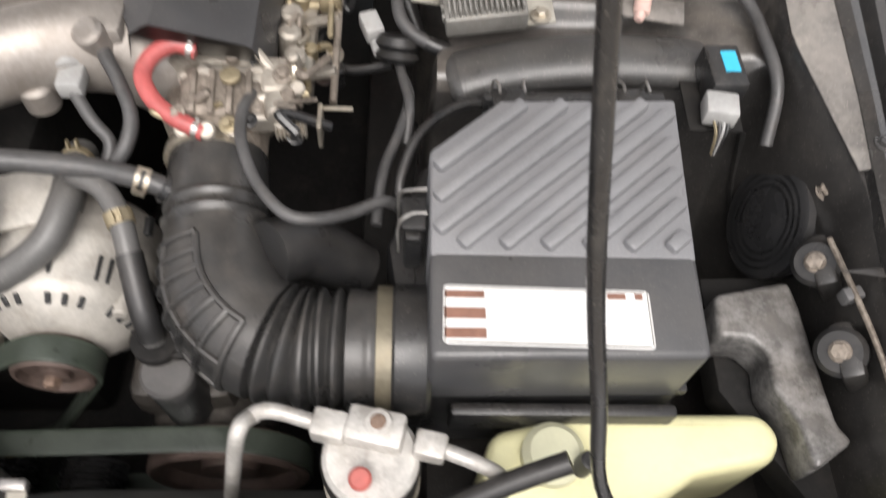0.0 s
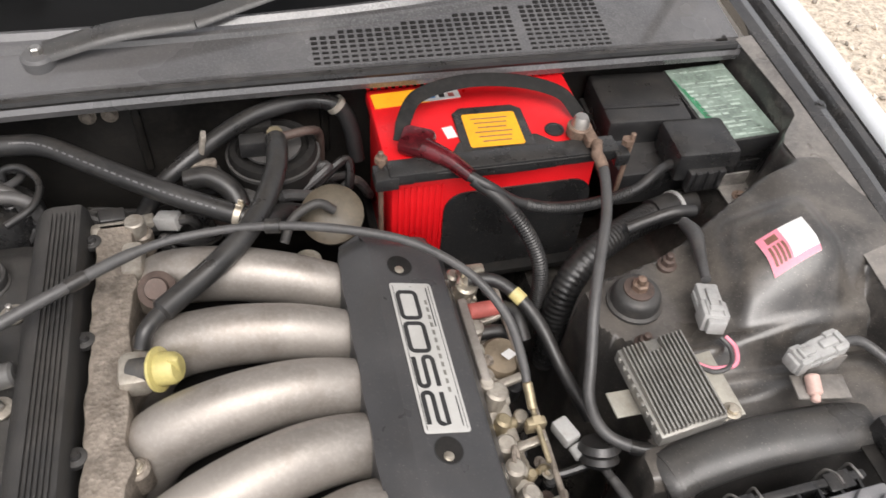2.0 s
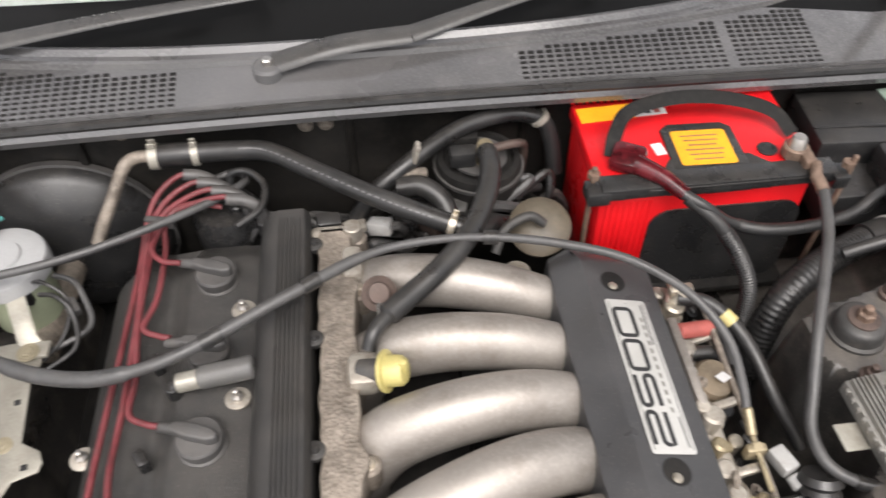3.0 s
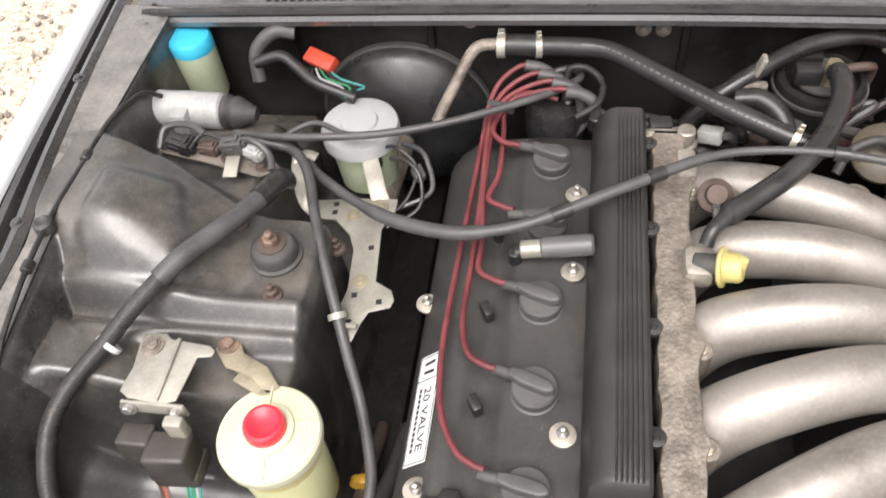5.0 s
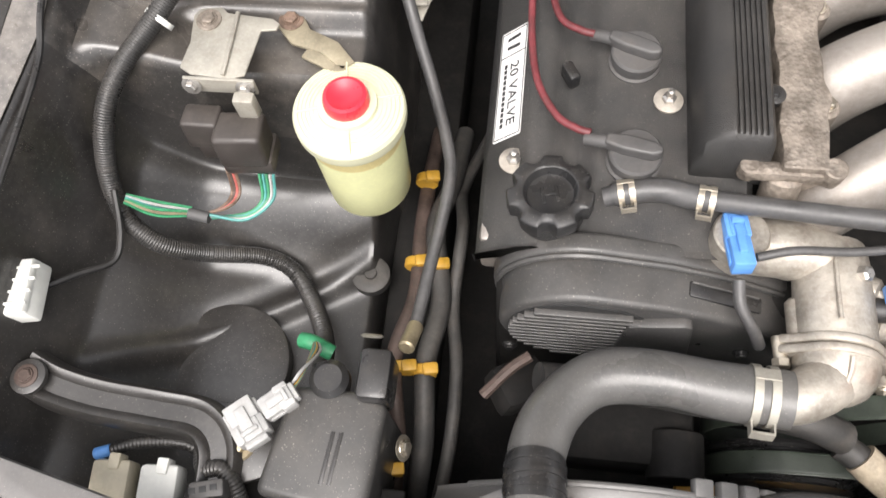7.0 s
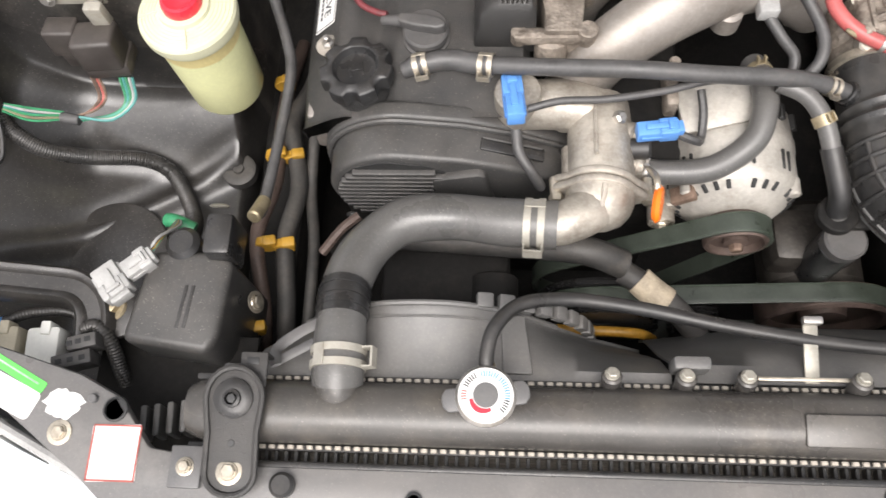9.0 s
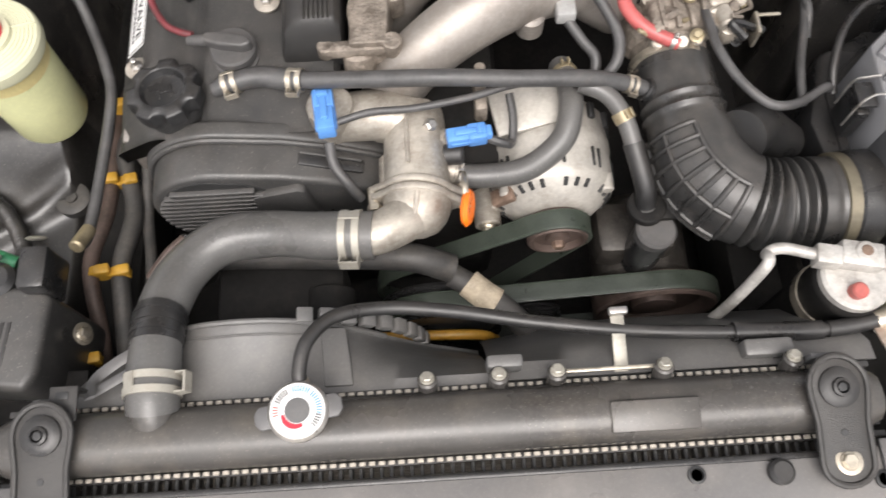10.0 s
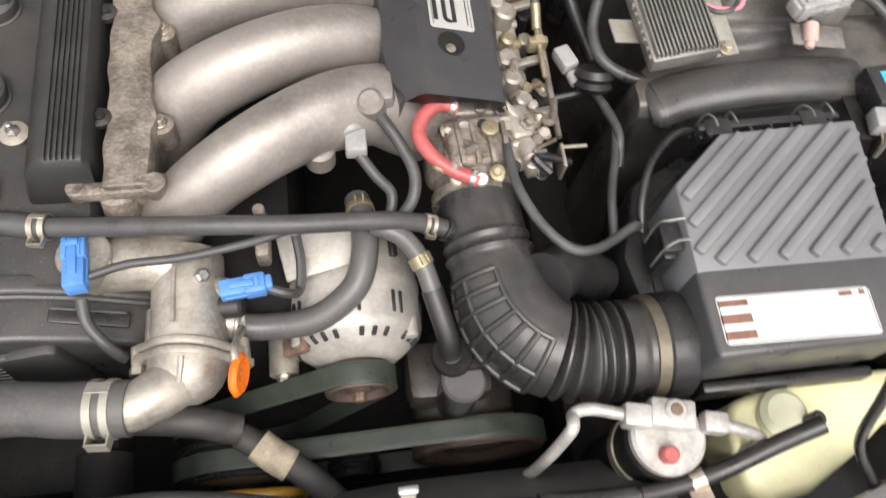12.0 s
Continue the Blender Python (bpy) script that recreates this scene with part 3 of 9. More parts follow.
for s in (-1, 1):
    def inner(p, y, s=s):
        g = lerp(y, GUTTER[s])
        w = wall_at(y, s)
        u = p if p <= 0.74 else (0.74 + (w - 0.74) * (p - 0.74) / 0.06 if p <= 0.80 else w + (g + 0.001 - w) * (p - 0.80) / 0.02)
        return (s * u, y, bay(u, y, s))
    # one sheet split so the shaded floor and brighter tower differ in colour
    part("inner_wing", sheet(inner, US, VS[:VS_SPLIT + 1], 0.0015), paint_black, car, "black painted inner wing floor, darker for its shade", 50)
    part("strut_tower", sheet(inner, US, VS[VS_SPLIT:], 0.0015), paint_film_lit, car, "black painted strut tower panel, paler for a dust film and light", 50)

    def strip(p, y, s=s):
        g = lerp(y, GUTTER[s])
        u0 = wall_at(y, s) - 0.003
        u = u0 + (g + 0.001 - u0) * p
        return (s * u, y, rail_z(y) + 0.001 + 0.004 * p + 0.003 * math.sin(30 * y) * p * (1 - p))
    part("rail_strip", sheet(strip, span(0, 1, 8), span(0.34 if s > 0 else 0.36, 1.08, 44), 0.0012), paint_dusty, car, "dusty pale brown rail strip", 50)

    def rail(i, y, s=s):
        k, dz = GP[int(i)]
        g, w = lerp(y, GUTTER[s]), lerp(y, WING[s])
        return (s * (g + (w - g) * k), y, rail_z(y) + dz + 0.006)
    part("gutter_rail", sheet(rail, range(len(GP)), span(-0.06, 1.5, 40), 0.0012), paint_gutter, car, "black painted bonnet gutter rail", 30)

    def wing(i, y, s=s):
        du, dz = WP[int(i)]
        return (s * (lerp(y, WING[s]) + du), y, rail_z(y) + dz + 0.006)
    part("wing_panel", sheet(wing, range(len(WP)), span(-0.1, 1.6, 40), 0.0012), paint_pale, car, "pale silver outer wing panel", 50)
    for y in (0.36, 0.645, 0.90):
        g, w = lerp(y, GUTTER[s]), lerp(y, WING[s])
        bolt(car, (s * (g + (w - g) * 0.27), y, rail_z(y) + 0.010), 0.006, 0.005, material=paint_gutter, washer=1.5)

# closing panels
part("front_bumper", sheet(lambda a, x: (x, -0.17 - 0.10 * math.sin(math.pi * min(1.0, a * 1.2)) + 0.20 * (abs(x) / 0.9) ** 3, 0.68 - 0.46 * a), span(0, 1, 10), span(-0.93, 0.93, 40), 0.003), paint_pale, car, "pale silver front bumper", 50)
# dark sheets added to blacken the shaded gaps at the radiator's ends
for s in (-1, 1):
    part("radiator_gap_sheet", box((s * 0.50, 0.02, 0.585), (0.19, 0.16, 0.012), 0.003), deep, car, "dark sheet added for the shaded gap beside the radiator")
part("firewall", box((0, 1.10, 0.58), (1.68, 0.03, 0.52), 0.004), firewall_mat, car, "grimy black firewall with shade put into its colour")
# plate added to hide the ground and keep the gaps dark
part("undertray", box((0, 0.52, 0.27), (1.9, 1.25, 0.02), 0.004), deep, car, "added grimy undertray, black for the shade below")
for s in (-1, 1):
    part("chassis_leg", box((s * 0.44, 0.52, 0.40), (0.07, 1.14, 0.12), 0.008), deep, car, "grimy chassis leg, blackened for shade")
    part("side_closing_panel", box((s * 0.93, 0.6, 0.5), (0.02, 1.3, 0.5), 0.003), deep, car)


def cowl_z(x):
    return 0.872 - 0.036 * (x / 0.85) ** 2


CP = [(1.031, -0.018), (1.028, -0.008), (1.033, 0.001), (1.042, 0.000), (1.047, -0.006), (1.055, -0.007), (1.060, 0.002)]


def ridge(x):
    """Where the cowl's crease runs (its y, its height over the cowl's line)."""
    return 1.117 + 0.155 * x * x, 0.016 + 0.010 * smooth(0.2, 0.7, abs(x))


def cowl(i, x):
    i = int(i)
    ry, rh = ridge(x)
    e = 0.15 * x * x - 0.018
    sweep_up = 0.085 * smooth(0.46, 0.78, abs(x))
    ly = max(1.150 + e, ry + 0.020) + 0.86 * sweep_up
    lh = rh + 0.43 * sweep_up + 0.024 * smooth(0.50, 0.72, abs(x))
    if i < len(CP):
        y, z = CP[i]
    elif i < 11:
        k = (i - 6) / 4
        y, z = 1.060 + (ry - 1.060) * k, 0.002 + (rh - 0.002) * k
    else:
        y, z = [(ry + 0.0025, rh + 0.007), (ry + 0.007, rh + 0.009), (ry + 0.5 * (ly - ry), 0.5 * (rh + lh) + 0.006), (ly, lh + 0.007), (ly + 0.006, lh + 0.0145), (ly + 0.013, lh + 0.0135), (ly + 0.017, lh - 0.012), (ly + 0.025, lh - 0.024)][i - 11]
    return (x, y + 0.03 * (abs(x) / 0.85) ** 2.5, cowl_z(x) + z)


part("cowl_panel", sheet(cowl, range(19), span(-0.86, 0.86, 60), 0.0015), cowl_plastic, car, "faded grey black plastic cowl panel under the windscreen", 35)
part("bonnet_seal", sweep([Vector((x, 1.036 + 0.03 * (abs(x) / 0.85) ** 2.5, cowl_z(x) + 0.004)) for x in span(-0.84, 0.84, 60)], 0.007, 8), rubber, car, "black rubber seal strip")


def screen(u, x):
    return (x, 1.154 + 0.03 * (abs(x) / 0.85) ** 2.5 + u * 0.86 + 0.03 * (x / 0.8) ** 2, cowl_z(x) * 0.5 + 0.452 + u * 0.43)


part("windscreen", sheet(screen, span(0.094, 1, 12), span(-0.80, 0.80, 30), 0.004), glass, car, "dark windscreen glass")
part("windscreen_border", sheet(screen, span(-0.03, 0.094, 3), span(-0.82, 0.82, 30), 0.004), surf("black_glass_border", (0.004, 0.004, 0.004), 0.5, 0, 0.2, 10, 200, 0.0, spec=0.15), car, "black windscreen border")
# white sheet added in place of the sky's reflection in the glass
part("sky_reflection_sheet", sheet(lambda u, x: (screen(0.04 + 0.94 * u, x)[0], screen(0.04 + 0.94 * u, x)[1] + 0.02, screen(0.04 + 0.94 * u, x)[2] - 0.02), span(0, 1, 6), span(-0.80, 0.80, 12), 0.003), white_plastic, car, "white sheet standing in for sky reflected in the windscreen")
for s in (-1, 1):
    part("pillar", sweep([Vector((s * (0.82 - 0.12 * k), 1.25 + 0.88 * k, 0.90 + 0.46 * k)) for k in span(-0.05, 1, 6)], 0.045, 10), paint_pale, car, "pale windscreen pillar")

# the open bonnet on its prop rod: its rear edge stands clear of the cowl on two swan-neck hinges
BH, BA, BL = Vector((0.0, 1.135, 1.075)), radians(63), 1.10


def bonnet_at(u, x, off=0.0):
    """A point of the bonnet at u along it from the hinges, off under its skin."""
    k = 0.035 * (1 - (x / 0.80) ** 2) + 0.03 * u * (1 - u) - off
    return (x * (1.0 - 0.06 * u), BH.y - BL * u * math.cos(BA) + k * math.sin(BA), BH.z + BL * u * math.sin(BA) + k * math.cos(BA))


bonnet = part("bonnet", sheet(lambda u, x: bonnet_at(u, x), span(0, 1, 14), span(-0.80, 0.80, 24), 0.0015), paint_pale, car, "open pale silver bonnet held up by a prop rod", 50)
part("bonnet_lining", sheet(lambda u, x: bonnet_at(u, x, 0.016 + 0.010 * smooth(0.3, 0.6, abs(math.sin(7 * u + 0.6)))), span(0.03, 0.97, 40), span(-0.76, 0.76, 20), 0.002), plastic_grain, bonnet, "black lining under the bonnet")
for s in (-1, 1):
    part("bonnet_hinge", sweep(spline([(s * 0.80, 1.20, 0.86), (s * 0.79, 1.17, 0.95), (s * 0.77, 1.13, 1.03), (s * 0.74, 1.105, 1.10)], 6), 0.012, 8, 0.4), paint_gutter, bonnet, "black swan-neck hinge")

# ---- front: core support, radiator ----
tie = thing("core_support", "black painted front cross panel over the radiator", "car panel", (0, -0.09, 0.70))
left = [(-0.40, -0.052), (-0.462, -0.043), (-0.50, 0.005), (-0.545, 0.027), (-0.635, 0.053), (-0.80, 0.09), (-0.80, 0.06), (-0.69, 0.03), (-0.622, -0.009), (-0.532, -0.072), (-0.48, -0.115), (-0.40, -0.135)]
outl = [(-0.40, -0.052), (-0.462, -0.043), (-0.50, 0.005), (-0.545, 0.027), (-0.635, 0.053), (-0.80, 0.09), (-0.80, 0.02), (-0.66, -0.03), (-0.56, -0.085), (-0.47, -0.125), (-0.40, -0.135)]
ring = left[::-1] + [(-x, y) for x, y in outl]
part("panel", prism(ring, 0.700, 0.716, 0.004), panel_grey, tie, "dusty black front panel")
part("front_lip", box((0, -0.135, 0.712), (0.80, 0.02, 0.02), 0.006), panel_grey, tie)
part("inner_lip", box((0, -0.056, 0.704), (0.79, 0.006, 0.03), 0.002), plastic_black, tie)
for x, y in ((-0.20, -0.085), (0.234, -0.068), (0.408, -0.082), (0.545, -0.052)):
    part("hole_rim", joined(lathe([(0.0085, 0), (0.0085, 0.003), (0.006, 0.0035), (0.0055, 0.0005)], Matrix.Translation((x, y, 0.7155)), 18)), ink_gap_black, tie, "dark hole")
part("hole_rim", lathe([(0.0125, 0), (0.0125, 0.0025), (0.0105, 0.003), (0.010, 0.0005)], Matrix.Translation((-0.502, -0.008, 0.7155)), 24), ink_gap_black, tie, "round dark hole")
part("stud", drum((-0.526, 0.002, 0.715), (-0.526, 0.002, 0.722), 0.0045, 0.001), plastic_grey, tie)
for x, y in ((-0.325, -0.075), (0.312, -0.070)):
    part("rubber_stop", drum((x, y, 0.714), (x, y, 0.727), 0.012, 0.003), rubber, tie, "round black rubber stop")
for x, y in ((-0.421, -0.061), (0.426, -0.065)):
    part("bolt_pad", box((x, y, 0.7185), (0.032, 0.04, 0.006), 0.002), plastic_grey, tie)
    bolt(tie, (x, y, 0.721), 0.006, 0.006, washer=1.5)
for x, y in ((-0.555, -0.032), (0.56, -0.025)):
    bolt(tie, (x, y, 0.716), 0.007, 0.006, washer=1.8)

radiator = thing("radiator", "black radiator with plastic top tank and crimped core", "radiator", (0, 0, 0.40))
tank = [(-0.028, 0.0), (-0.0305, 0.008), (-0.029, 0.02), (-0.020, 0.031), (-0.008, 0.0355), (0.006, 0.0355), (0.020, 0.031), (0.029, 0.02), (0.0305, 0.008), (0.028, 0.0)]


def tank_fn(i, x):
    y, z = tank[int(i)]
    e = 1 - 0.22 * smooth(0.408, 0.425, abs(x + 0.003))
    return (x, -0.004 + y * e, 0.698 + z * (0.3 + 0.7 * e))


bm = sheet(tank_fn, range(len(tank)), span(-0.428, 0.422, 60))
bmesh.ops.holes_fill(bm, edges=[e for e in bm.edges if e.is_boundary])
part("top_tank", bm, tank_plastic, radiator, "black plastic radiator top tank, satin", 45)
part("tank_pad", box((0.20, -0.012, 0.7325), (0.085, 0.03, 0.006), 0.002, turn(12, 0, 0)), tank_plastic, radiator, "plain raised pad")
for k in range(4):
    part("side_rib", box((-0.460 - 0.015 * k, -0.004 - 0.002 * k, 0.632), (0.007, 0.034, 0.05 - 0.004 * k), 0.002, turn(0, 8, 4)), shroud_grey, radiator, "grey ribbed side strip")
part("core", box((0, -0.004, 0.545), (0.86, 0.05, 0.30), 0.001), core_dark, radiator, "dark radiator core")
for y in (-0.038, 0.031):
    part("crimp_rail", box((0, y, 0.695), (0.86, 0.006, 0.010), 0.001), core_dark, radiator)
tab = box((0, 0, 0), (0.0062, 0.004, 0.0035), 0.0006, None, 1)
tab_me = bpy.data.meshes.new("crimp_tab")
tab.to_mesh(tab_me)
tab.free()
tab_me.materials.append(tab_steel)
for y in (-0.0375, 0.0305):
    for i in range(88):
        o = new("crimp_tab", tab_me)
        o.parent, o.matrix_parent_inverse = radiator, Matrix.Translation(-radiator.location)
        o.location = (-0.41 + i * 0.0094, y, 0.7015)
fin = box((0, 0, 0), (0.0035, 0.012, 0.012), 0.0004, None, 1)
fin_me = bpy.data.meshes.new("fin")
fin.to_mesh(fin_me)
fin.free()
fin_me.materials.append(core_dark)
for i in range(80):
    o = new("fin", fin_me)
    o.parent, o.matrix_parent_inverse = radiator, Matrix.Translation(-radiator.location)
    o.location = (-0.39 + i * 0.0099, -0.047, 0.690)
# filler neck, cap
CAP = Vector((-0.134, 0.008, 0.728))
part("filler_neck", drum(CAP, CAP + Vector((0, 0, 0.02)), 0.019), plastic_black, radiator)
cm = Matrix.Translation(CAP + Vector((0, 0, 0.02)))
cap = part("radiator_cap", lathe([(0.026, 0), (0.0285, 0.002), (0.0285, 0.006), (0.026, 0.009), (0.012, 0.0105)], cm, 32), steel, radiator, "round metal radiator cap with blue and red printed ring")
ear = prism([(0.0, 0.011), (0.036, 0.011), (0.041, 0.005), (0.041, -0.005), (0.036, -0.011), (0.0, -0.011)], 0, 0.005, 0.0015, cm @ turn(0, 0, 8))
part("ear", ear, plastic_grey, cap)
ear = prism([(0.0, 0.011), (0.036, 0.011), (0.041, 0.005), (0.041, -0.005), (0.036, -0.011), (0.0, -0.011)], 0, 0.005, 0.0015, cm @ turn(0, 0, 188))
part("ear", ear, plastic_grey, cap)
part("printed_ring", lathe([(0.013, 0.0095), (0.0255, 0.0095), (0.0255, 0.0101), (0.013, 0.0112)], cm, 32), paper, cap, "white printed ring")
part("centre", lathe([(0.012, 0.0105), (0.0115, 0.012), (0.003, 0.0125)], cm, 24), plastic_grey, cap, "dark centre rivet")
for a0, n, mt in ((20, 5, ink_blue), (60, 7, ink_blue), (120, 6, ink_gap_black), (170, 4, pink_red), (318, 5, ink_gap_black), (352, 4, ink_blue)):
    for k in range(n):
        a = radians(a0 + k * 7)
        mark = box((0.0195 * math.cos(a), 0.0195 * math.sin(a), 0.0104), (0.007, 0.0013, 0.0008), 0, turn(0, 0, math.degrees(a)))
        mark.transform(cm)
        part("print_mark", mark, mt, cap)
arc = [radians(195 + 8 * k) for k in range(13)]
wedge = [(0.0125 * math.cos(a), 0.0125 * math.sin(a)) for a in arc] + [((0.0155 + 0.002 * math.sin((a - arc[0]) * 1.9)) * math.cos(a), (0.0155 + 0.002 * math.sin((a - arc[0]) * 1.9)) * math.sin(a)) for a in reversed(arc)]
part("print_wedge", prism(wedge, 0.0106, 0.0116, 0, cm), red_cap, cap, "red printed wedge")


def mount(x, tab=False):
    """A stamped radiator mount with its rubber bush and bolt."""
    t = thing("radiator_mount", "black stamped radiator mount bracket with rubber bush", "mount", (x, 0, 0.72), "radiator mounts")
    o = []
    for k in range(13):
        a = radians(-10 + 200 * k / 12)
        o.append((0.0275 * math.cos(a), 0.002 + 0.0295 * math.sin(a)))
    o += [(-0.0235, -0.03)]
    for k in range(11):
        a = radians(180 + 180 * k / 10)
        o.append((0.024 * math.cos(a), -0.068 + 0.02 * math.sin(a)))
    o += [(0.0235, -0.03)]
    m = Matrix.Translation((x, 0, 0.742)) @ turn(11, 0, 0)
    part("plate", prism(o, -0.004, 0.002, 0.0015, m), plastic_grain, t, "dusty black plate")
    part("rim", sweep([m @ Vector((px, py, 0.002)) for px, py in o + [o[0], o[1]]], 0.0032, 8), plastic_grain, t)
    part("bush", lathe([(0.019, -0.002), (0.019, 0.005), (0.014, 0.008), (0.009, 0.008), (0.0085, 0.011), (0.006, 0.012), (0.0045, 0.006)], m @ Matrix.Translation((0, 0.002, 0)), 28), rubber, t, "black rubber bush")
    part("bush_pin", lathe([(0.004, 0.004), (0.004, 0.011), (0.0025, 0.0112)], m @ Matrix.Translation((0, 0.002, 0)), 16), ink_gap_black, t)
    part("flange", box((x - 0.001, 0.034, 0.724), (0.03, 0.006, 0.028), 0.002), plastic_grey, t)
    if tab:
        part("tab", joined(box((x + 0.014, 0.031, 0.7375), (0.027, 0.034, 0.004), 0.0015, turn(4, 0, 0)), box((x + 0.014, 0.046, 0.728), (0.027, 0.004, 0.02), 0.0015)), plastic_grain, t, "flat tab with a square hole")
        part("tab_hole", box((x + 0.013, 0.039, 0.7402), (0.012, 0.007, 0.0008), 0.0003, turn(4, 0, 0)), ink_gap_black, t, "dark square hole")
    b = m @ Vector((0, -0.066, 0.002))
    bolt(t, b, 0.0075, 0.006, washer=1.7)
    part("hole_rim", drum(m @ Vector((0.0, -0.040, 0.0015)), m @ Vector((0.0, -0.040, 0.0025)), 0.0035), ink_gap_black, t, "dark hole")


mount(-0.374, True)
mount(0.372)

# fan shroud with bolts along the tank
shroud = thing("fan_shroud", "black plastic fan shroud behind the radiator", "fan shroud", (0, 0.07, 0.5))


def shroud_top(x):
    """The arched upper edge of the shroud over the fan."""
    return lerp(x, ((-0.40, 0.530), (-0.353, 0.606), (-0.308, 0.662), (-0.28, 0.688), (-0.258, 0.701), (-0.235, 0.709), (-0.205, 0.713), (-0.175, 0.7115), (-0.150, 0.704), (-0.120, 0.688), (-0.093, 0.664), (-0.06, 0.625), (-0.02, 0.58), (0.05, 0.52)))


def shroud_fn(i, x):
    y, k = [(0.034, 0.0), (0.045, 0.0), (0.070, 0.30), (0.092, 0.72), (0.100, 0.90), (0.104, 0.97), (0.107, 1.0), (0.110, 0.99), (0.112, 0.9)][int(i)]
    low = 0.697
    z = low + (shroud_top(x) - low) * k
    return (x, y, z if i < 8 else 0.50)


part("shroud_panel", sheet(shroud_fn, range(9), span(-0.375, 0.048, 52), 0.003), shroud_grey, shroud, "dusty grey plastic shroud panel", 45)
part("shroud_panel", sheet(lambda i, x: (x, [0.036, 0.055, 0.085, 0.12, 0.128][int(i)], [0.698, 0.694, 0.662 - 0.060 * smooth(0.20, 0.0, x), 0.60 - 0.08 * smooth(0.2, 0.0, x), 0.5][int(i)]), range(5), span(0.052, 0.44, 24), 0.003), shroud_grey, shroud, "black plastic shroud panel", 45)
part("shroud_rib", prism([(-0.118, 0.040), (-0.088, 0.040), (-0.096, 0.104), (-0.122, 0.104)], -0.008, 0.006, 0.003, Matrix.Translation((0, 0, 0.700)) @ turn(-8, 0, 0)), shroud_grey, shroud, "raised box rib")
part("shroud_edge", sweep([Vector((x, 0.109, shroud_top(x) + 0.0015)) for x in span(-0.34, -0.06, 30)], 0.0032, 8), shroud_grey, shroud, "rolled top edge")
part("shroud_edge", sweep([Vector((x, 0.096, 0.697 + 0.86 * (shroud_top(x) - 0.697))) for x in span(-0.26, -0.115, 20)], 0.0014, 6), shroud_grey, shroud, "raised bead")
part("side_strut", sweep(spline([(-0.345, 0.040, 0.716), (-0.352, 0.062, 0.694), (-0.330, 0.082, 0.690), (-0.300, 0.098, 0.690)], 6), 0.006, 8, 0.25, (0, 0, 1)), plastic_grey, shroud, "curved grey stay")
part("side_strut", sweep([Vector((-0.352, 0.046, 0.700)), Vector((-0.304, 0.074, 0.698))], 0.005, 8, 0.3, (0, 0, 1)), plastic_grey, shroud, "thin grey strut")
for i in range(9):
    a = radians(78 - 8.5 * i)
    part("shroud_step", box((-0.17 + 0.155 * math.cos(a), 0.116, 0.548 + 0.155 * math.sin(a)), (0.017, 0.016, 0.012), 0.002, turn(0, 90 - math.degrees(a), 0)), shroud_grey, shroud)
for x in (-0.014, 0.056, 0.113, 0.218, 0.345):
    part("boss", joined(drum((x, 0.026, 0.700), (x, 0.036, 0.727), 0.0098, 0.002), box((x, 0.036, 0.709), (0.004, 0.012, 0.018), 0.001)), tank_plastic, shroud)
    bolt(shroud, (x, 0.0365, 0.727), 0.0062, 0.005, (0, 0.35, 1), plate_pale, 1.15)
part("lug", box((0.063, 0.05, 0.712), (0.036, 0.014, 0.03), 0.004), shroud_grey, shroud)
part("lug", box((0.33, 0.052, 0.697), (0.05, 0.018, 0.03), 0.004), shroud_grey, shroud)
part("strip", box((0.167, 0.038, 0.716), (0.10, 0.004, 0.004), 0.001), zinc, shroud)
part("stay", box((0.182, 0.066, 0.704), (0.014, 0.058, 0.003), 0.001, turn(12, 0, 0)), plate_pale, shroud, "pale steel stay")
part("stay_hook", box((0.182, 0.096, 0.717), (0.019, 0.008, 0.009), 0.002), steel, shroud)

# upper hose
hose_path = even(spline([(-0.280, 0.022, 0.7215), (-0.280, 0.04, 0.726), (-0.281, 0.095, 0.722), (-0.280, 0.135, 0.708), (-0.264, 0.175, 0.698), (-0.228, 0.206, 0.695), (-0.175, 0.211, 0.697), (-0.12, 0.203, 0.703), (-0.062, 0.198, 0.707)], 10), 0.006)
uh = thing("radiator_hose", "thick black rubber upper radiator hose", "hose", (-0.2, 0.15, 0.66))
part("hose", sweep(hose_path, lambda u: 0.0256 + 0.0006 * math.sin(23 * u) + 0.0012 * smooth(0.93, 1.0, u), 28), hose_rubber, uh)
band = even([p.copy() for p in hose_path if 0.085 < p.y < 0.128 and p.x < -0.26], 0.002)
part("sleeve", sweep(band, 0.0266, 24), plastic_black, uh, "smooth black tape sleeve")
for i in (4, len(band) // 2, len(band) - 5):
    part("sleeve_ring", sweep(band[i - 1:i + 2], 0.0276, 24), plastic_black, uh)
part("spigot", sweep(spline([(-0.280, 0.036, 0.7245), (-0.280, 0.024, 0.7215), (-0.2795, 0.013, 0.715), (-0.279, 0.007, 0.704), (-0.279, 0.005, 0.685)], 6), 0.0222, 28), tank_plastic, uh, "plastic hose spigot moulded on the tank")
wire_clip(uh, hose_path, 4, 0.0258, (1, 0, 0.25), 0.022, plate_pale)
n = len(hose_path)
wire_clip(uh, hose_path, n - 5, 0.0258, (0.1, -1, 0.2), 0.022, plate_pale)

# ---- engine ----
engine = thing("engine", "five cylinder engine with black rocker cover and silver intake runners", "engine", (0, 0.6, 0.35))
part("block", box((-0.12, 0.62, 0.47), (0.42, 0.66, 0.38), 0.02), deep, engine, "grimy engine block, darkened for shade")
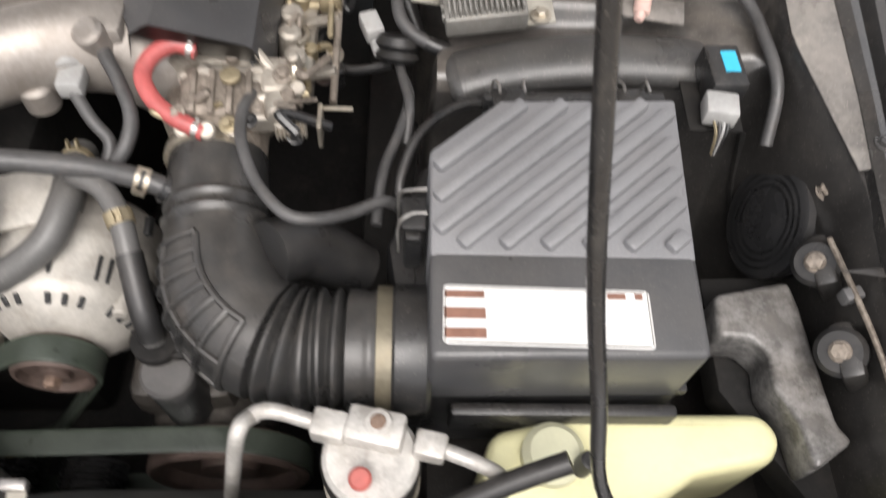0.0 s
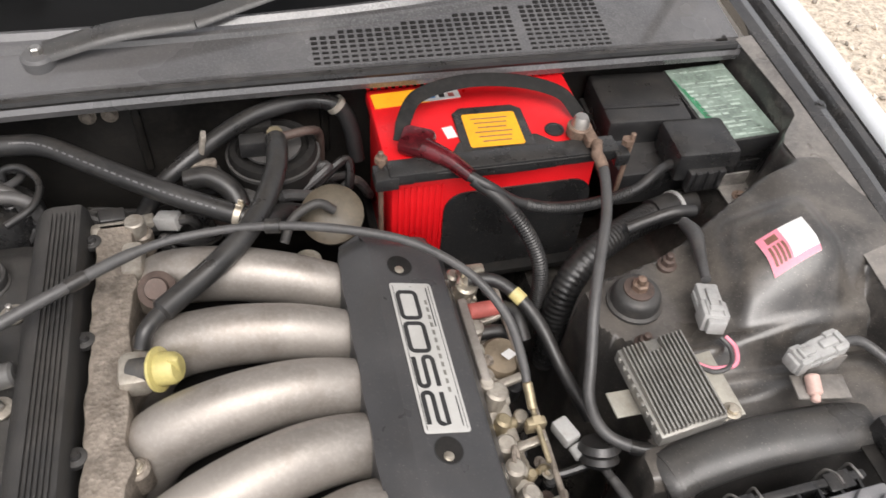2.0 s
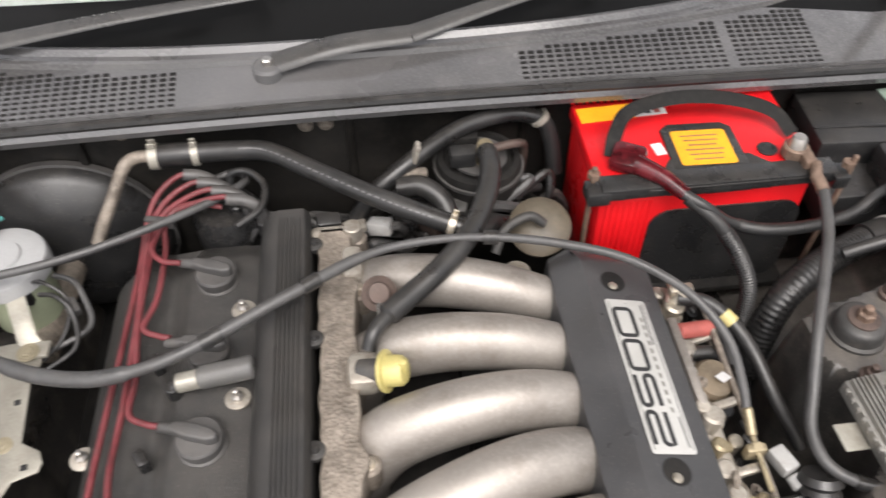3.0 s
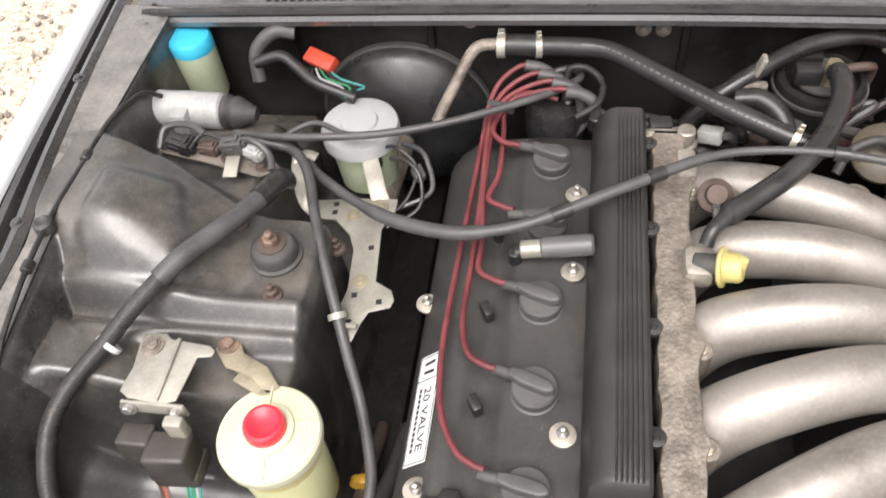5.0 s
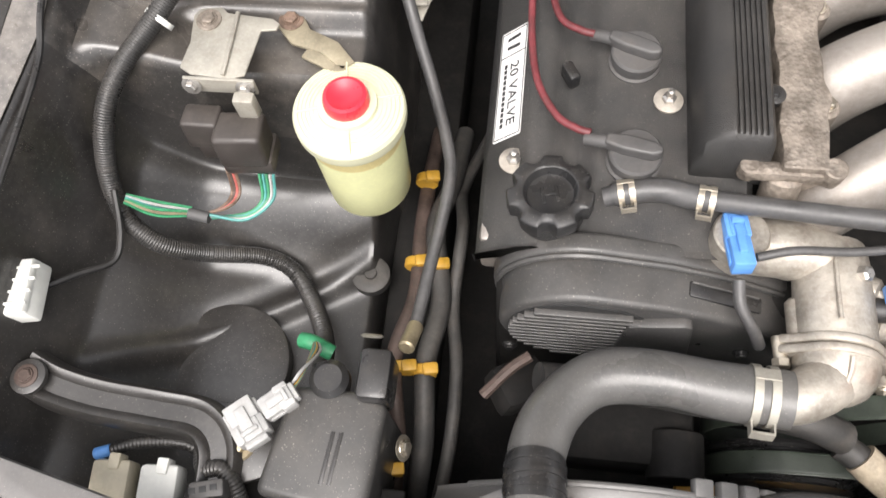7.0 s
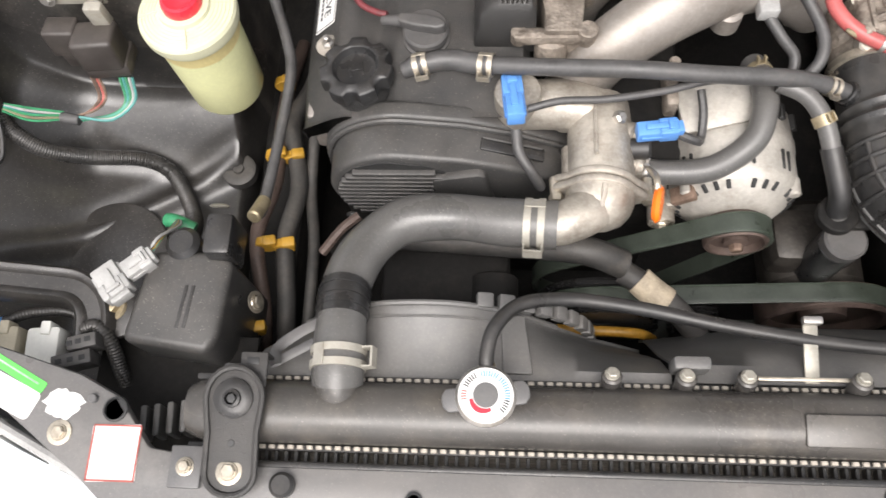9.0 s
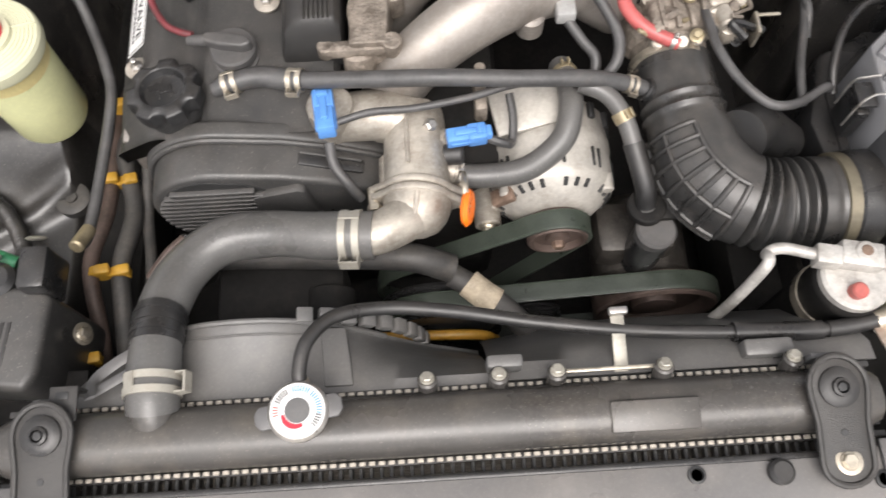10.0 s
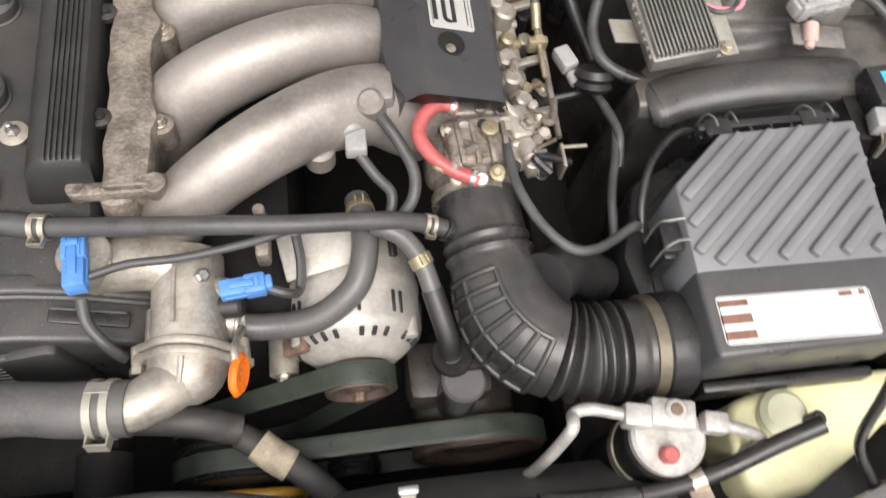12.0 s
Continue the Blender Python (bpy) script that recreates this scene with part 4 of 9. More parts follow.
# rocker cover
VP = [(-0.354, 0.655), (-0.353, 0.690), (-0.347, 0.702), (-0.311, 0.737), (-0.298, 0.741), (-0.283, 0.738), (-0.272, 0.729), (-0.258, 0.729), (-0.246, 0.739), (-0.236, 0.744), (-0.175, 0.744), (-0.16, 0.740), (-0.10, 0.740), (-0.092, 0.730), (-0.09, 0.655)]


def vc(i, y):
    x, z = VP[int(i)]
    k = smooth(0.40, 0.325, y)
    r = smooth(0.90, 0.945, y)
    return (x + 0.004 * r * (-1 if x > -0.2 else 1), y, z - 0.030 * k * smooth(0.66, 0.74, z) - 0.02 * r)


bm = sheet(vc, range(len(VP)), span(0.325, 0.345, 3) + span(0.355, 0.93, 40) + [0.94, 0.945])
bmesh.ops.holes_fill(bm, edges=[e for e in bm.edges if e.is_boundary])
part("rocker_cover", bevelled(bm, 0.003, 2, 60), wrinkle_black, engine, "wrinkle finish black rocker cover", 45)
# label on the sloping side
n_ = Vector((-0.7, 0, 0.72)).normalized() * 0.0012
lm = basis(Vector((-0.3445, 0.575, 0.7045)) + n_, Vector((-0.3445, 0.40, 0.7045)) + n_, Vector((-0.312, 0.575, 0.736)) + n_)
part("label_plate", prism(rounded(0.138, 0.038, 0.002), 0, 0.0006, 0, lm @ Matrix.Translation((0.067, 0.021, 0))), paper, engine, "silver label plate")
part("label_border", joined(*[prism(o, 0.0006, 0.0009, 0, lm) for o in ([(0.0, 0.003), (0.134, 0.003), (0.134, 0.004), (0.0, 0.004)], [(0.0, 0.038), (0.134, 0.038), (0.134, 0.039), (0.0, 0.039)], [(0.0, 0.003), (0.001, 0.003), (0.001, 0.039), (0, 0.039)], [(0.133, 0.003), (0.134, 0.003), (0.134, 0.039), (0.133, 0.039)], [(0.031, 0.003), (0.032, 0.003), (0.032, 0.039), (0.031, 0.039)])]), ink_gap_black, engine)
letters("20 VALVE", 0.017, lm @ Matrix.Translation((0.042, 0.019, 0.0007)), ink_gap_black, engine, sx=1.12)
for x in span(0.042, 0.116, 11):
    part("label_bar", prism([(x, 0.010), (x + 0.005, 0.010), (x + 0.005, 0.014), (x, 0.014)], 0.0006, 0.0009, 0, lm), ink_gap_black, engine)
part("label_mark", joined(*[prism(o, 0.0006, 0.001, 0, lm) for o in ([(0.008, 0.012), (0.012, 0.012), (0.011, 0.030), (0.007, 0.030)], [(0.019, 0.012), (0.023, 0.012), (0.024, 0.030), (0.020, 0.030)])]), ink_gap_black, engine)

# oil cap
oc = Matrix.Translation((-0.282, 0.364, 0.724)) @ turn(-6, -3, 12) @ Matrix.Diagonal((1.1, 1.1, 1.1, 1))
part("oil_filler", lathe([(0.03, -0.01), (0.03, 0.01)], oc, 24), wrinkle_black, engine)


def scalloped_cap(m, n=112, bites=7, ro=0.0378):
    """A thick disc with round finger scallops in its rim and a dished centre."""
    b = bmesh.new()
    rim = []
    for k in range(n):
        a = 2 * math.pi * k / n
        step = 2 * math.pi / bites
        da = (a + step / 2) % step - step / 2
        c, rb = 0.0408, 0.0092
        disc = rb * rb - (c * math.sin(da)) ** 2
        r = min(ro, c * math.cos(da) - math.sqrt(disc)) if disc > 0 else ro
        rim.append((a, r))
    rows = []
    for fr, inset, z in ((1, 0.0010, 0.008), (1, 0, 0.012), (1, 0, 0.0235), (1, 0.0006, 0.0250), (1, 0.0018, 0.0260), (0.35, 0.0016, 0.0275), (0, 0.0245, 0.0280), (0, 0.0232, 0.0272), (0, 0.0222, 0.0245), (0, 0.0200, 0.0205), (0, 0.0180, 0.0198), (0, 0.0020, 0.0198)):
        row = []
        for a, r in rim:
            q = r - inset if fr == 1 else (inset if fr == 0 else fr * r + (1 - fr) * 0.0245)
            row.append(b.verts.new(m @ Vector((q * math.cos(a), q * math.sin(a), z))))
        rows.append(row)
    for r0, r1 in zip(rows, rows[1:]):
        for k in range(n):
            b.faces.new((r0[k], r0[(k + 1) % n], r1[(k + 1) % n], r1[k]))
    b.faces.new(rows[-1])
    b.faces.new(rows[0][::-1])
    return b


ocap = part("oil_cap", scalloped_cap(oc), plastic_black, engine, "scalloped black oil filler cap")
part("cap_mark", joined(*[(lambda b: (b.transform(oc), b)[1])(box((x, y, 0.0200), s, 0.0003, None, 1)) for x, y, s in ((-0.006, 0, (0.003, 0.016, 0.001)), (0.006, 0, (0.003, 0.016, 0.001)), (0, 0.001, (0.010, 0.003, 0.001)))]), plastic_black, ocap)

for y in (0.41, 0.525, 0.64, 0.755, 0.87):
    c = Vector((-0.207, y - 0.002, 0.742))
    pc = part("plug_cap", lathe([(0.0262, -0.004), (0.0262, 0.004), (0.0235, 0.005), (0.0235, 0.012), (0.0255, 0.013), (0.0255, 0.0195), (0.0235, 0.022), (0.010, 0.0232)], Matrix.Translation(c), 32), plug_grey, engine, "round grey plug cap")
    gm_ = Matrix.Translation(c + Vector((0, 0, 0.024))) @ turn(0, -3, -19 + 6 * math.sin(19 * y))
    grip = prism([(-0.030, -0.0055), (-0.010, -0.0085), (0.016, -0.0075), (0.024, -0.003), (0.024, 0.003), (0.016, 0.0075), (-0.010, 0.0085), (-0.030, 0.0055)], -0.003, 0.011, 0.0035, gm_, 3)
    part("grip", joined(grip, lathe([(0.0068, 0), (0.0062, 0.022), (0.0056, 0.024)], gm_ @ along((-0.026, 0, 0.003), (-0.052, 0, -0.002)), 14)), plug_grey, pc, "raised grey grip")
for x, y, z in ((-0.174, 0.477, 0.744), (-0.172, 0.815, 0.744), (-0.321, 0.408, 0.7275), (-0.3505, 0.66, 0.699), (-0.172, 0.69, 0.744)):
    nb = part("cover_nut", lathe([(0.0135, 0), (0.0145, 0.002), (0.0145, 0.004), (0.009, 0.0055)], Matrix.Translation((x, y, z)), 24), alloy_mid, engine, "pale seal washer")
    part("nut", joined(lathe([(0.007, 0.004), (0.007, 0.010), (0.005, 0.012)], Matrix.Translation((x, y, z)), 6), lathe([(0.0035, 0.01), (0.0035, 0.02), (0.002, 0.021)], Matrix.Translation((x, y, z)), 12)), steel, nb)
for y in (0.455, 0.578, 0.70):
    part("lead_clip", box((-0.27, y + 0.05, 0.742), (0.012, 0.022, 0.02), 0.003, turn(0, 0, 30)), plastic_black, engine)
# breather and side pipe on the cover
part("breather_pipe", joined(drum((-0.243, 0.706, 0.742), (-0.243, 0.706, 0.762), 0.009), drum((-0.243, 0.706, 0.758), (-0.205, 0.708, 0.768), 0.008), ), plastic_black, engine)
part("breather_clamp", drum((-0.236, 0.706, 0.765), (-0.208, 0.708, 0.768), 0.0115), plate_pale, engine, "pale clamp")
part("breather_hose", drum((-0.212, 0.708, 0.768), (-0.148, 0.71, 0.778), 0.0135, 0.003), hose_rubber, engine, "short grey hose")

# ribbed coil cover
cc = thing("wire_cover", "long ribbed black plastic cover beside the intake", "engine cover", (-0.12, 0.66, 0.72))
prof = [(-0.155, 0.728, 0), (-0.154, 0.755, 0), (-0.147, 0.780, 0), (-0.136, 0.793, 0), (-0.127, 0.7975, 0)]
for k in range(6):
    x = -0.1225 + 0.0050 * k
    prof += [(x - 0.0014, 0.798, 0), (x - 0.0010, 0.798, 0.0028), (x + 0.0010, 0.798, 0.0028), (x + 0.0014, 0.798, 0)]
prof += [(-0.092, 0.7965, 0), (-0.087, 0.788, 0), (-0.086, 0.728, 0)]


def wire_cover(i, y):
    x, z, g = prof[int(i)]
    e = smooth(0.412, 0.418, y) * (1 - smooth(0.914, 0.920, y))
    f = math.sqrt(max(0.0, 1 - max(0.0, (0.416 - y) / 0.018) ** 2)) if y < 0.416 else 1.0
    return (x, y, 0.728 + (z - g * e - 0.728) * max(0.06, f))


bm = sheet(wire_cover, range(len(prof)), [0.398, 0.3985, 0.400, 0.403, 0.407, 0.411, 0.4125, 0.4175, 0.45, 0.6, 0.75, 0.9, 0.9145, 0.9195, 0.925, 0.93])
bmesh.ops.holes_fill(bm, edges=[e for e in bm.edges if e.is_boundary])
part("cover", bm, plastic_grain, cc, "", 30)
for y in (0.47, 0.60, 0.74, 0.885):
    part("tab", lathe([(0.011, 0), (0.011, 0.006), (0.009, 0.007)], Matrix.Translation((-0.083, y, 0.772)), 18), plastic_grain, cc)
    bolt(cc, (-0.083, y, 0.778), 0.0045, 0.004, material=plastic_black, washer=1.3)

# intake flange
FO = []
for y in span(0.392, 0.912, 130):
    FO.append((-0.036 + 0.0075 * max(0.0, math.cos((y - 0.47) / 0.115 * 2 * math.pi)) ** 3 + 0.0012 * math.sin(90 * y), y))
FO += [(-0.078 + 0.0012 * math.sin(55 * y) + 0.001 * math.sin(140 * y), y) for y in span(0.912, 0.392, 130)]
part("intake_flange", prism(FO, 0.715, 0.777, 0.004), alloy_cast, engine, "dirty cast alloy intake flange")
for y in (0.40, 0.47, 0.585, 0.70, 0.815, 0.905):
    part("flange_lug", joined(drum((-0.030, y, 0.728), (-0.030, y, 0.764), 0.013, 0.003), box((-0.04, y, 0.745), (0.03, 0.018, 0.03), 0.004)), alloy_cast, engine)
    bolt(engine, (-0.030, y, 0.764), 0.006, 0.007, material=zinc, washer=1.3)
part("flange_end", joined(box((-0.068, 0.396, 0.762), (0.085, 0.016, 0.016), 0.005), drum((-0.032, 0.396, 0.755), (-0.032, 0.396, 0.776), 0.011), drum((-0.105, 0.398, 0.752), (-0.105, 0.398, 0.770), 0.009), drum((-0.07, 0.385, 0.72), (-0.07, 0.40, 0.755), 0.018, 0.004)), alloy_cast, engine)
part("flange_end", joined(box((-0.058, 0.908, 0.762), (0.06, 0.02, 0.03), 0.007), drum((-0.034, 0.905, 0.755), (-0.034, 0.905, 0.785), 0.012)), alloy_mid, engine)
part("flange_boss", box((-0.036, 0.85, 0.77), (0.026, 0.05, 0.026), 0.008), alloy_mid, engine)
part("flange_boss", box((-0.03, 0.69, 0.772), (0.035, 0.045, 0.03), 0.009), alloy_mid, engine)
# intake runners
heads, plen = (0.395, 0.505, 0.62, 0.735, 0.845), (0.499, 0.571, 0.642, 0.713, 0.787)
for k, (a, b) in enumerate(zip(heads, plen)):
    r = 0.0352 - 0.0010 * k if k else 0.040
    path = spline([(-0.055, a - 0.012, 0.640), (-0.045, a - 0.006, 0.700), (-0.008, a + 0.12 * (b - a), 0.752), (0.055, a + 0.45 * (b - a), 0.776), (0.125, a + 0.80 * (b - a), 0.778), (0.182, b, 0.762), (0.215, b, 0.742), (0.24, b, 0.722)], 8)
    part("intake_runner", sweep([q - Vector((0, 0, 0.010) if k else (-0.004, 0.010, 0.016)) for q in path], (lambda u, r=r: r * (1.06 - 0.14 * smooth(0.2, 0.9, u))) if k else (lambda u: 0.0300 + 0.0095 * smooth(0.2, 0.9, u)), 32, 1.10 if k else 1.16), alloy_silver, engine, "silver painted alloy intake runner, stained", 60)
part("plenum", box((0.262, 0.642, 0.715), (0.12, 0.36, 0.085), 0.015), alloy_mid, engine, "alloy plenum chamber")
part("runner_boss", joined(drum((0.125, 0.438, 0.72), (0.125, 0.438, 0.752), 0.016, 0.004), box((0.12, 0.46, 0.735), (0.03, 0.05, 0.02), 0.006)), alloy_silver, engine)
part("runner_boss", joined(drum((0.185, 0.470, 0.76), (0.178, 0.462, 0.795), 0.014, 0.004), box((0.19, 0.485, 0.775), (0.03, 0.04, 0.03), 0.008)), alloy_silver, engine)

# black cover with the silver plate
pcv = thing("plenum_cover", "satin black plenum cover with a silver badge plate", "engine cover", (0.262, 0.642, 0.75))
CF = [(0.199, 0.730), (0.205, 0.785), (0.227, 0.8005), (0.234, 0.8035), (0.312, 0.783), (0.318, 0.779), (0.330, 0.750), (0.331, 0.735)]


def cov(i, y):
    x, z = CF[int(i)]
    if i < 2:
        ph = (y - 0.499) / 0.0718 * 2 * math.pi
        x += 0.0008 * math.cos(ph) - 0.006 + 0.016 * smooth(0.500, 0.462, y)
        z += (0.030, 0.006)[int(i)] * smooth(0.500, 0.462, y)
    k = smooth(0.80, 0.825, y)
    return (x + 0.006 * k * (1 if i < 3 else -1), y, z - 0.012 * k)


bm = sheet(cov, range(len(CF)), [0.460, 0.463] + span(0.468, 0.80, 60) + [0.812, 0.824, 0.828])
bmesh.ops.holes_fill(bm, edges=[e for e in bm.edges if e.is_boundary])
part("cover", bm, cover_black, pcv, "", 32)
up = Vector((0.0257, 0, 0.098)).normalized()
o, ex = Vector((0.234, 0.642, 0.8035)), (Vector((0.312, 0.642, 0.783)) - Vector((0.234, 0.642, 0.8035))).normalized()
for y, dx in ((0.767, 0.034), (0.527, 0.036)):
    c = o + ex * dx
    c.y = y
    # recess shade painted as a black ring and disc on the cover
    part("recess", lathe([(0.0155, -0.001), (0.0155, 0.0006), (0.0125, 0.0006), (0.0115, -0.001)], along(c, c + up), 24), ink_gap_black, pcv, "dark bolt recess")
    part("recess_floor", lathe([(0.0145, 0.0), (0.0145, 0.0007)], along(c, c + up), 24), deep, pcv)
    part("stud", lathe([(0.0055, 0), (0.0055, 0.002), (0.003, 0.003)], along(c + Vector((-0.002, -0.007, 0)), c + Vector((-0.002, -0.007, 0)) + up), 12), zinc, pcv)
# the plate lies with its length along the engine
PL = Matrix.Translation(o + ex * 0.040 + up * 0.0006) @ Matrix(((0, -ex.x, up.x), (1, -ex.y, up.y), (0, -ex.z, up.z))).to_4x4()
badge = part("badge_plate", prism(rounded(0.194, 0.050, 0.004), 0, 0.0012, 0.0003, PL), plate_silver, pcv, "silver badge plate")
PB = PL @ Matrix.Translation((0, 0, 0.0012))
part("badge_border", joined(*[prism(q, 0, 0.0002, 0, PB) for q in ([(-0.093, -0.022), (0.093, -0.022), (0.093, -0.0213), (-0.093, -0.0213)], [(-0.093, 0.022), (0.093, 0.022), (0.093, 0.0213), (-0.093, 0.0213)])]), ink_gap_black, badge)
def corner(cx, cy, r, a0, a1, n=5):
    return [(cx + r * math.cos(radians(a0 + (a1 - a0) * k / n)), cy + r * math.sin(radians(a0 + (a1 - a0) * k / n))) for k in range(n + 1)]


# wide squared numerals 2 5 0 0
DW, DH, DR = 0.0185, 0.0105, 0.005
two = [(-DW, DH)] + corner(DW - DR, DH - DR, DR, 90, 0) + corner(DW - DR, DR, DR, 0, -90) + corner(-DW + DR, -DR, DR, 90, 180) + [(-DW, -DH), (DW, -DH)]
five = [(DW, DH), (-DW + DR, DH)] + corner(-DW + DR, DH - DR, DR, 90, 180)[1:] + corner(-DW + DR, DR, DR, 180, 270) + corner(DW - DR, -DR, DR, 90, 0) + corner(DW - DR, -DH + DR, DR, 0, -90) + [(-DW, -DH)]
zero = corner(DW - DR, DH - DR, DR, 0, 90) + corner(-DW + DR, DH - DR, DR, 90, 180) + corner(-DW + DR, -DH + DR, DR, 180, 270) + corner(DW - DR, -DH + DR, DR, 270, 360)
for k, (path, shut) in enumerate(((two, False), (five, False), (zero, True), (zero, True))):
    part("numeral", ribbon([(x - 0.0685 + 0.0445 * k, y + 0.0075) for x, y in path], 0.0050, 0, 0.0004, PB, shut), ink_gap_black, badge, "black numeral")
for x in span(-0.050, 0.066, 11):
    part("badge_bar", prism([(x, -0.0150), (x + 0.006, -0.0150), (x + 0.006, -0.0118), (x, -0.0118)], 0, 0.0003, 0, PB), alloy_fin, badge)
part("badge_line", prism([(-0.09, -0.0185), (-0.055, -0.0185), (-0.055, -0.0172), (-0.09, -0.0172)], 0, 0.0003, 0, PB), ink_gap_black, badge)
part("badge_line", prism([(0.035, -0.0185), (0.09, -0.0185), (0.09, -0.0172), (0.035, -0.0172)], 0, 0.0003, 0, PB), ink_gap_black, badge)

# throttle body and the fuel rail side
tb = thing("throttle_assembly", "stained alloy throttle body with linkage and fuel rail", "throttle", (0.29, 0.43, 0.66))
part("body", joined(drum((0.285, 0.372, 0.705), (0.285, 0.46, 0.715), 0.043, 0.006), box((0.295, 0.437, 0.728), (0.085, 0.06, 0.05), 0.020, None, 4), box((0.255, 0.43, 0.715), (0.04, 0.05, 0.06), 0.016, None, 4)), alloy_cast, tb, "stained alloy casting")
part("idle_block", box((0.30, 0.447, 0.748), (0.06, 0.028, 0.024), 0.007, turn(4, 3, 6), 3), alloy_mid, tb)
part("idle_block", box((0.268, 0.425, 0.744), (0.03, 0.034, 0.02), 0.006, turn(-6, 0, -10), 3), alloy_mid, tb)
part("idle_block", box((0.326, 0.418, 0.742), (0.026, 0.03, 0.022), 0.005, turn(0, 12, 15), 3), alloy_mid, tb)
for x, y, z, r, l in ((0.262, 0.402, 0.745, 0.008, 0.03), (0.285, 0.395, 0.75, 0.008, 0.035), (0.305, 0.40, 0.748, 0.007, 0.03), (0.33, 0.43, 0.75, 0.011, 0.022), (0.275, 0.455, 0.762, 0.009, 0.012), (0.32, 0.46, 0.757, 0.010, 0.012)):
    part("nipple", drum((x, y, z - 0.01), (x, y - 0.012, z - 0.01 + l * 0.6), r, 0.002), alloy_mid, tb)
part("valve_body", joined(box((0.292, 0.432, 0.742), (0.078, 0.056, 0.036), 0.009, turn(3, 4, 4), 3), *[box((0.268 + 0.016 * k, 0.425, 0.762), (0.006, 0.048, 0.006), 0.002, turn(3, 4, 4)) for k in range(4)]), alloy_cast, tb, "ribbed cast idle valve body")
part("valve_cover", joined(box((0.335, 0.452, 0.744), (0.030, 0.044, 0.030), 0.007, turn(0, 10, 8), 3), drum((0.338, 0.43, 0.752), (0.342, 0.405, 0.752), 0.011, 0.003)), alloy_mid, tb)
part("screw_head", lathe([(0.009, 0), (0.009, 0.004), (0.007, 0.005)], Matrix.Translation((0.30, 0.438, 0.766)), 18), brass, tb)
part("link_rod", sweep([Vector((0.386, 0.76 - 0.31 * k, 0.742 - 0.02 * k)) for k in span(0, 1, 6)], 0.0038, 10), alloy_cast, tb, "long linkage rod")
for y in (0.72, 0.63, 0.55, 0.48):
    part("rail_stay", box((0.371, y, 0.728), (0.034, 0.010, 0.008), 0.002, turn(0, -12, 6)), alloy_mid, tb)
part("spring", corrugated([(0.338, 0.405, 0.735), (0.366, 0.409, 0.735)], 0.010, 0.0035, 0.35, 16), alloy_mid, tb, "coiled return spring")
part("lever", joined(box((0.378, 0.412, 0.735), (0.004, 0.028, 0.03), 0.001), box((0.392, 0.424, 0.745), (0.03, 0.004, 0.003), 0.001)), zinc, tb, "steel throttle lever")
rnd = random.Random(23)
for k in range(40):
    x, y = rnd.uniform(0.255, 0.365), rnd.uniform(0.385, 0.475)
    z = 0.734 + 0.03 * rnd.random() - 0.10 * max(0.0, x - 0.33)
    mt = (alloy_mid, alloy_mid, zinc, brass, plastic_black, alloy_cast)[rnd.randrange(6)]
    a = (x, y, z - 0.02)
    if k % 3 == 0:
        part("boss", drum(a, (x + rnd.uniform(-0.006, 0.006), y - rnd.uniform(0, 0.01), z + 0.008), rnd.uniform(0.004, 0.008), 0.002, 14), mt, tb)
    elif k % 3 == 1:
        part("screw_head", hexbolt((x, y, z), rnd.uniform(0.0035, 0.0055), 0.005, (rnd.uniform(-0.4, 0.4), -0.3, 1)), mt, tb)
    else:
        part("link", tube([(x, y, z), (x + rnd.uniform(-0.02, 0.02), y + rnd.uniform(-0.02, 0.02), z + 0.01), (x + rnd.uniform(-0.03, 0.03), y + rnd.uniform(-0.03, 0.03), z - 0.012)], rnd.uniform(0.002, 0.005), 8), mt, tb)
for k in range(36):
    x, y = rnd.uniform(0.334, 0.388), rnd.uniform(0.475, 0.785)
    z = 0.742 - 0.75 * (x - 0.334) + rnd.uniform(-0.012, 0.012)
    mt = (alloy_mid, zinc, brass, plate_pale, plastic_black, alloy_cast, iron)[rnd.randrange(7)]
    if k % 3 == 0:
        part("boss", drum((x, y, z - 0.03), (x + 0.002, y - 0.003, z), rnd.uniform(0.006, 0.011), 0.002, 14), mt, tb)
    elif k % 3 == 1:
        part("screw_head", hexbolt((x, y, z), rnd.uniform(0.004, 0.006), 0.005, (0.5, -0.2, 1)), mt, tb)
    else:
        part("link", tube([(x, y, z), (x + 0.008, y + rnd.uniform(-0.02, 0.02), z - 0.004), (x + rnd.uniform(-0.01, 0.02), y + rnd.uniform(-0.05, 0.05), z - 0.014)], rnd.uniform(0.0018, 0.004), 8), mt, tb)
rnd = random.Random(11)
for k in range(11):
    y = 0.49 + 0.03 * k
    r = 0.009 + 0.004 * rnd.random()
    part("rail_boss", joined(drum((0.332 + 0.01 * rnd.random(), y, 0.70), (0.340 + 0.012 * rnd.random(), y, 0.735 + 0.02 * rnd.random()), r, 0.003), drum((0.33, y, 0.72), (0.365, y + 0.004, 0.715), 0.007, 0.002)), (alloy_mid, zinc, plate_pale, brass)[k % 4 if k % 3 == 0 else 0], tb)
part("fuel_rail", box((0.352, 0.62, 0.705), (0.024, 0.30, 0.026), 0.006), alloy_mid, tb, "alloy fuel rail")
part("side_plate", box((0.338, 0.68, 0.735), (0.012, 0.12, 0.035), 0.004), alloy_silver, tb)
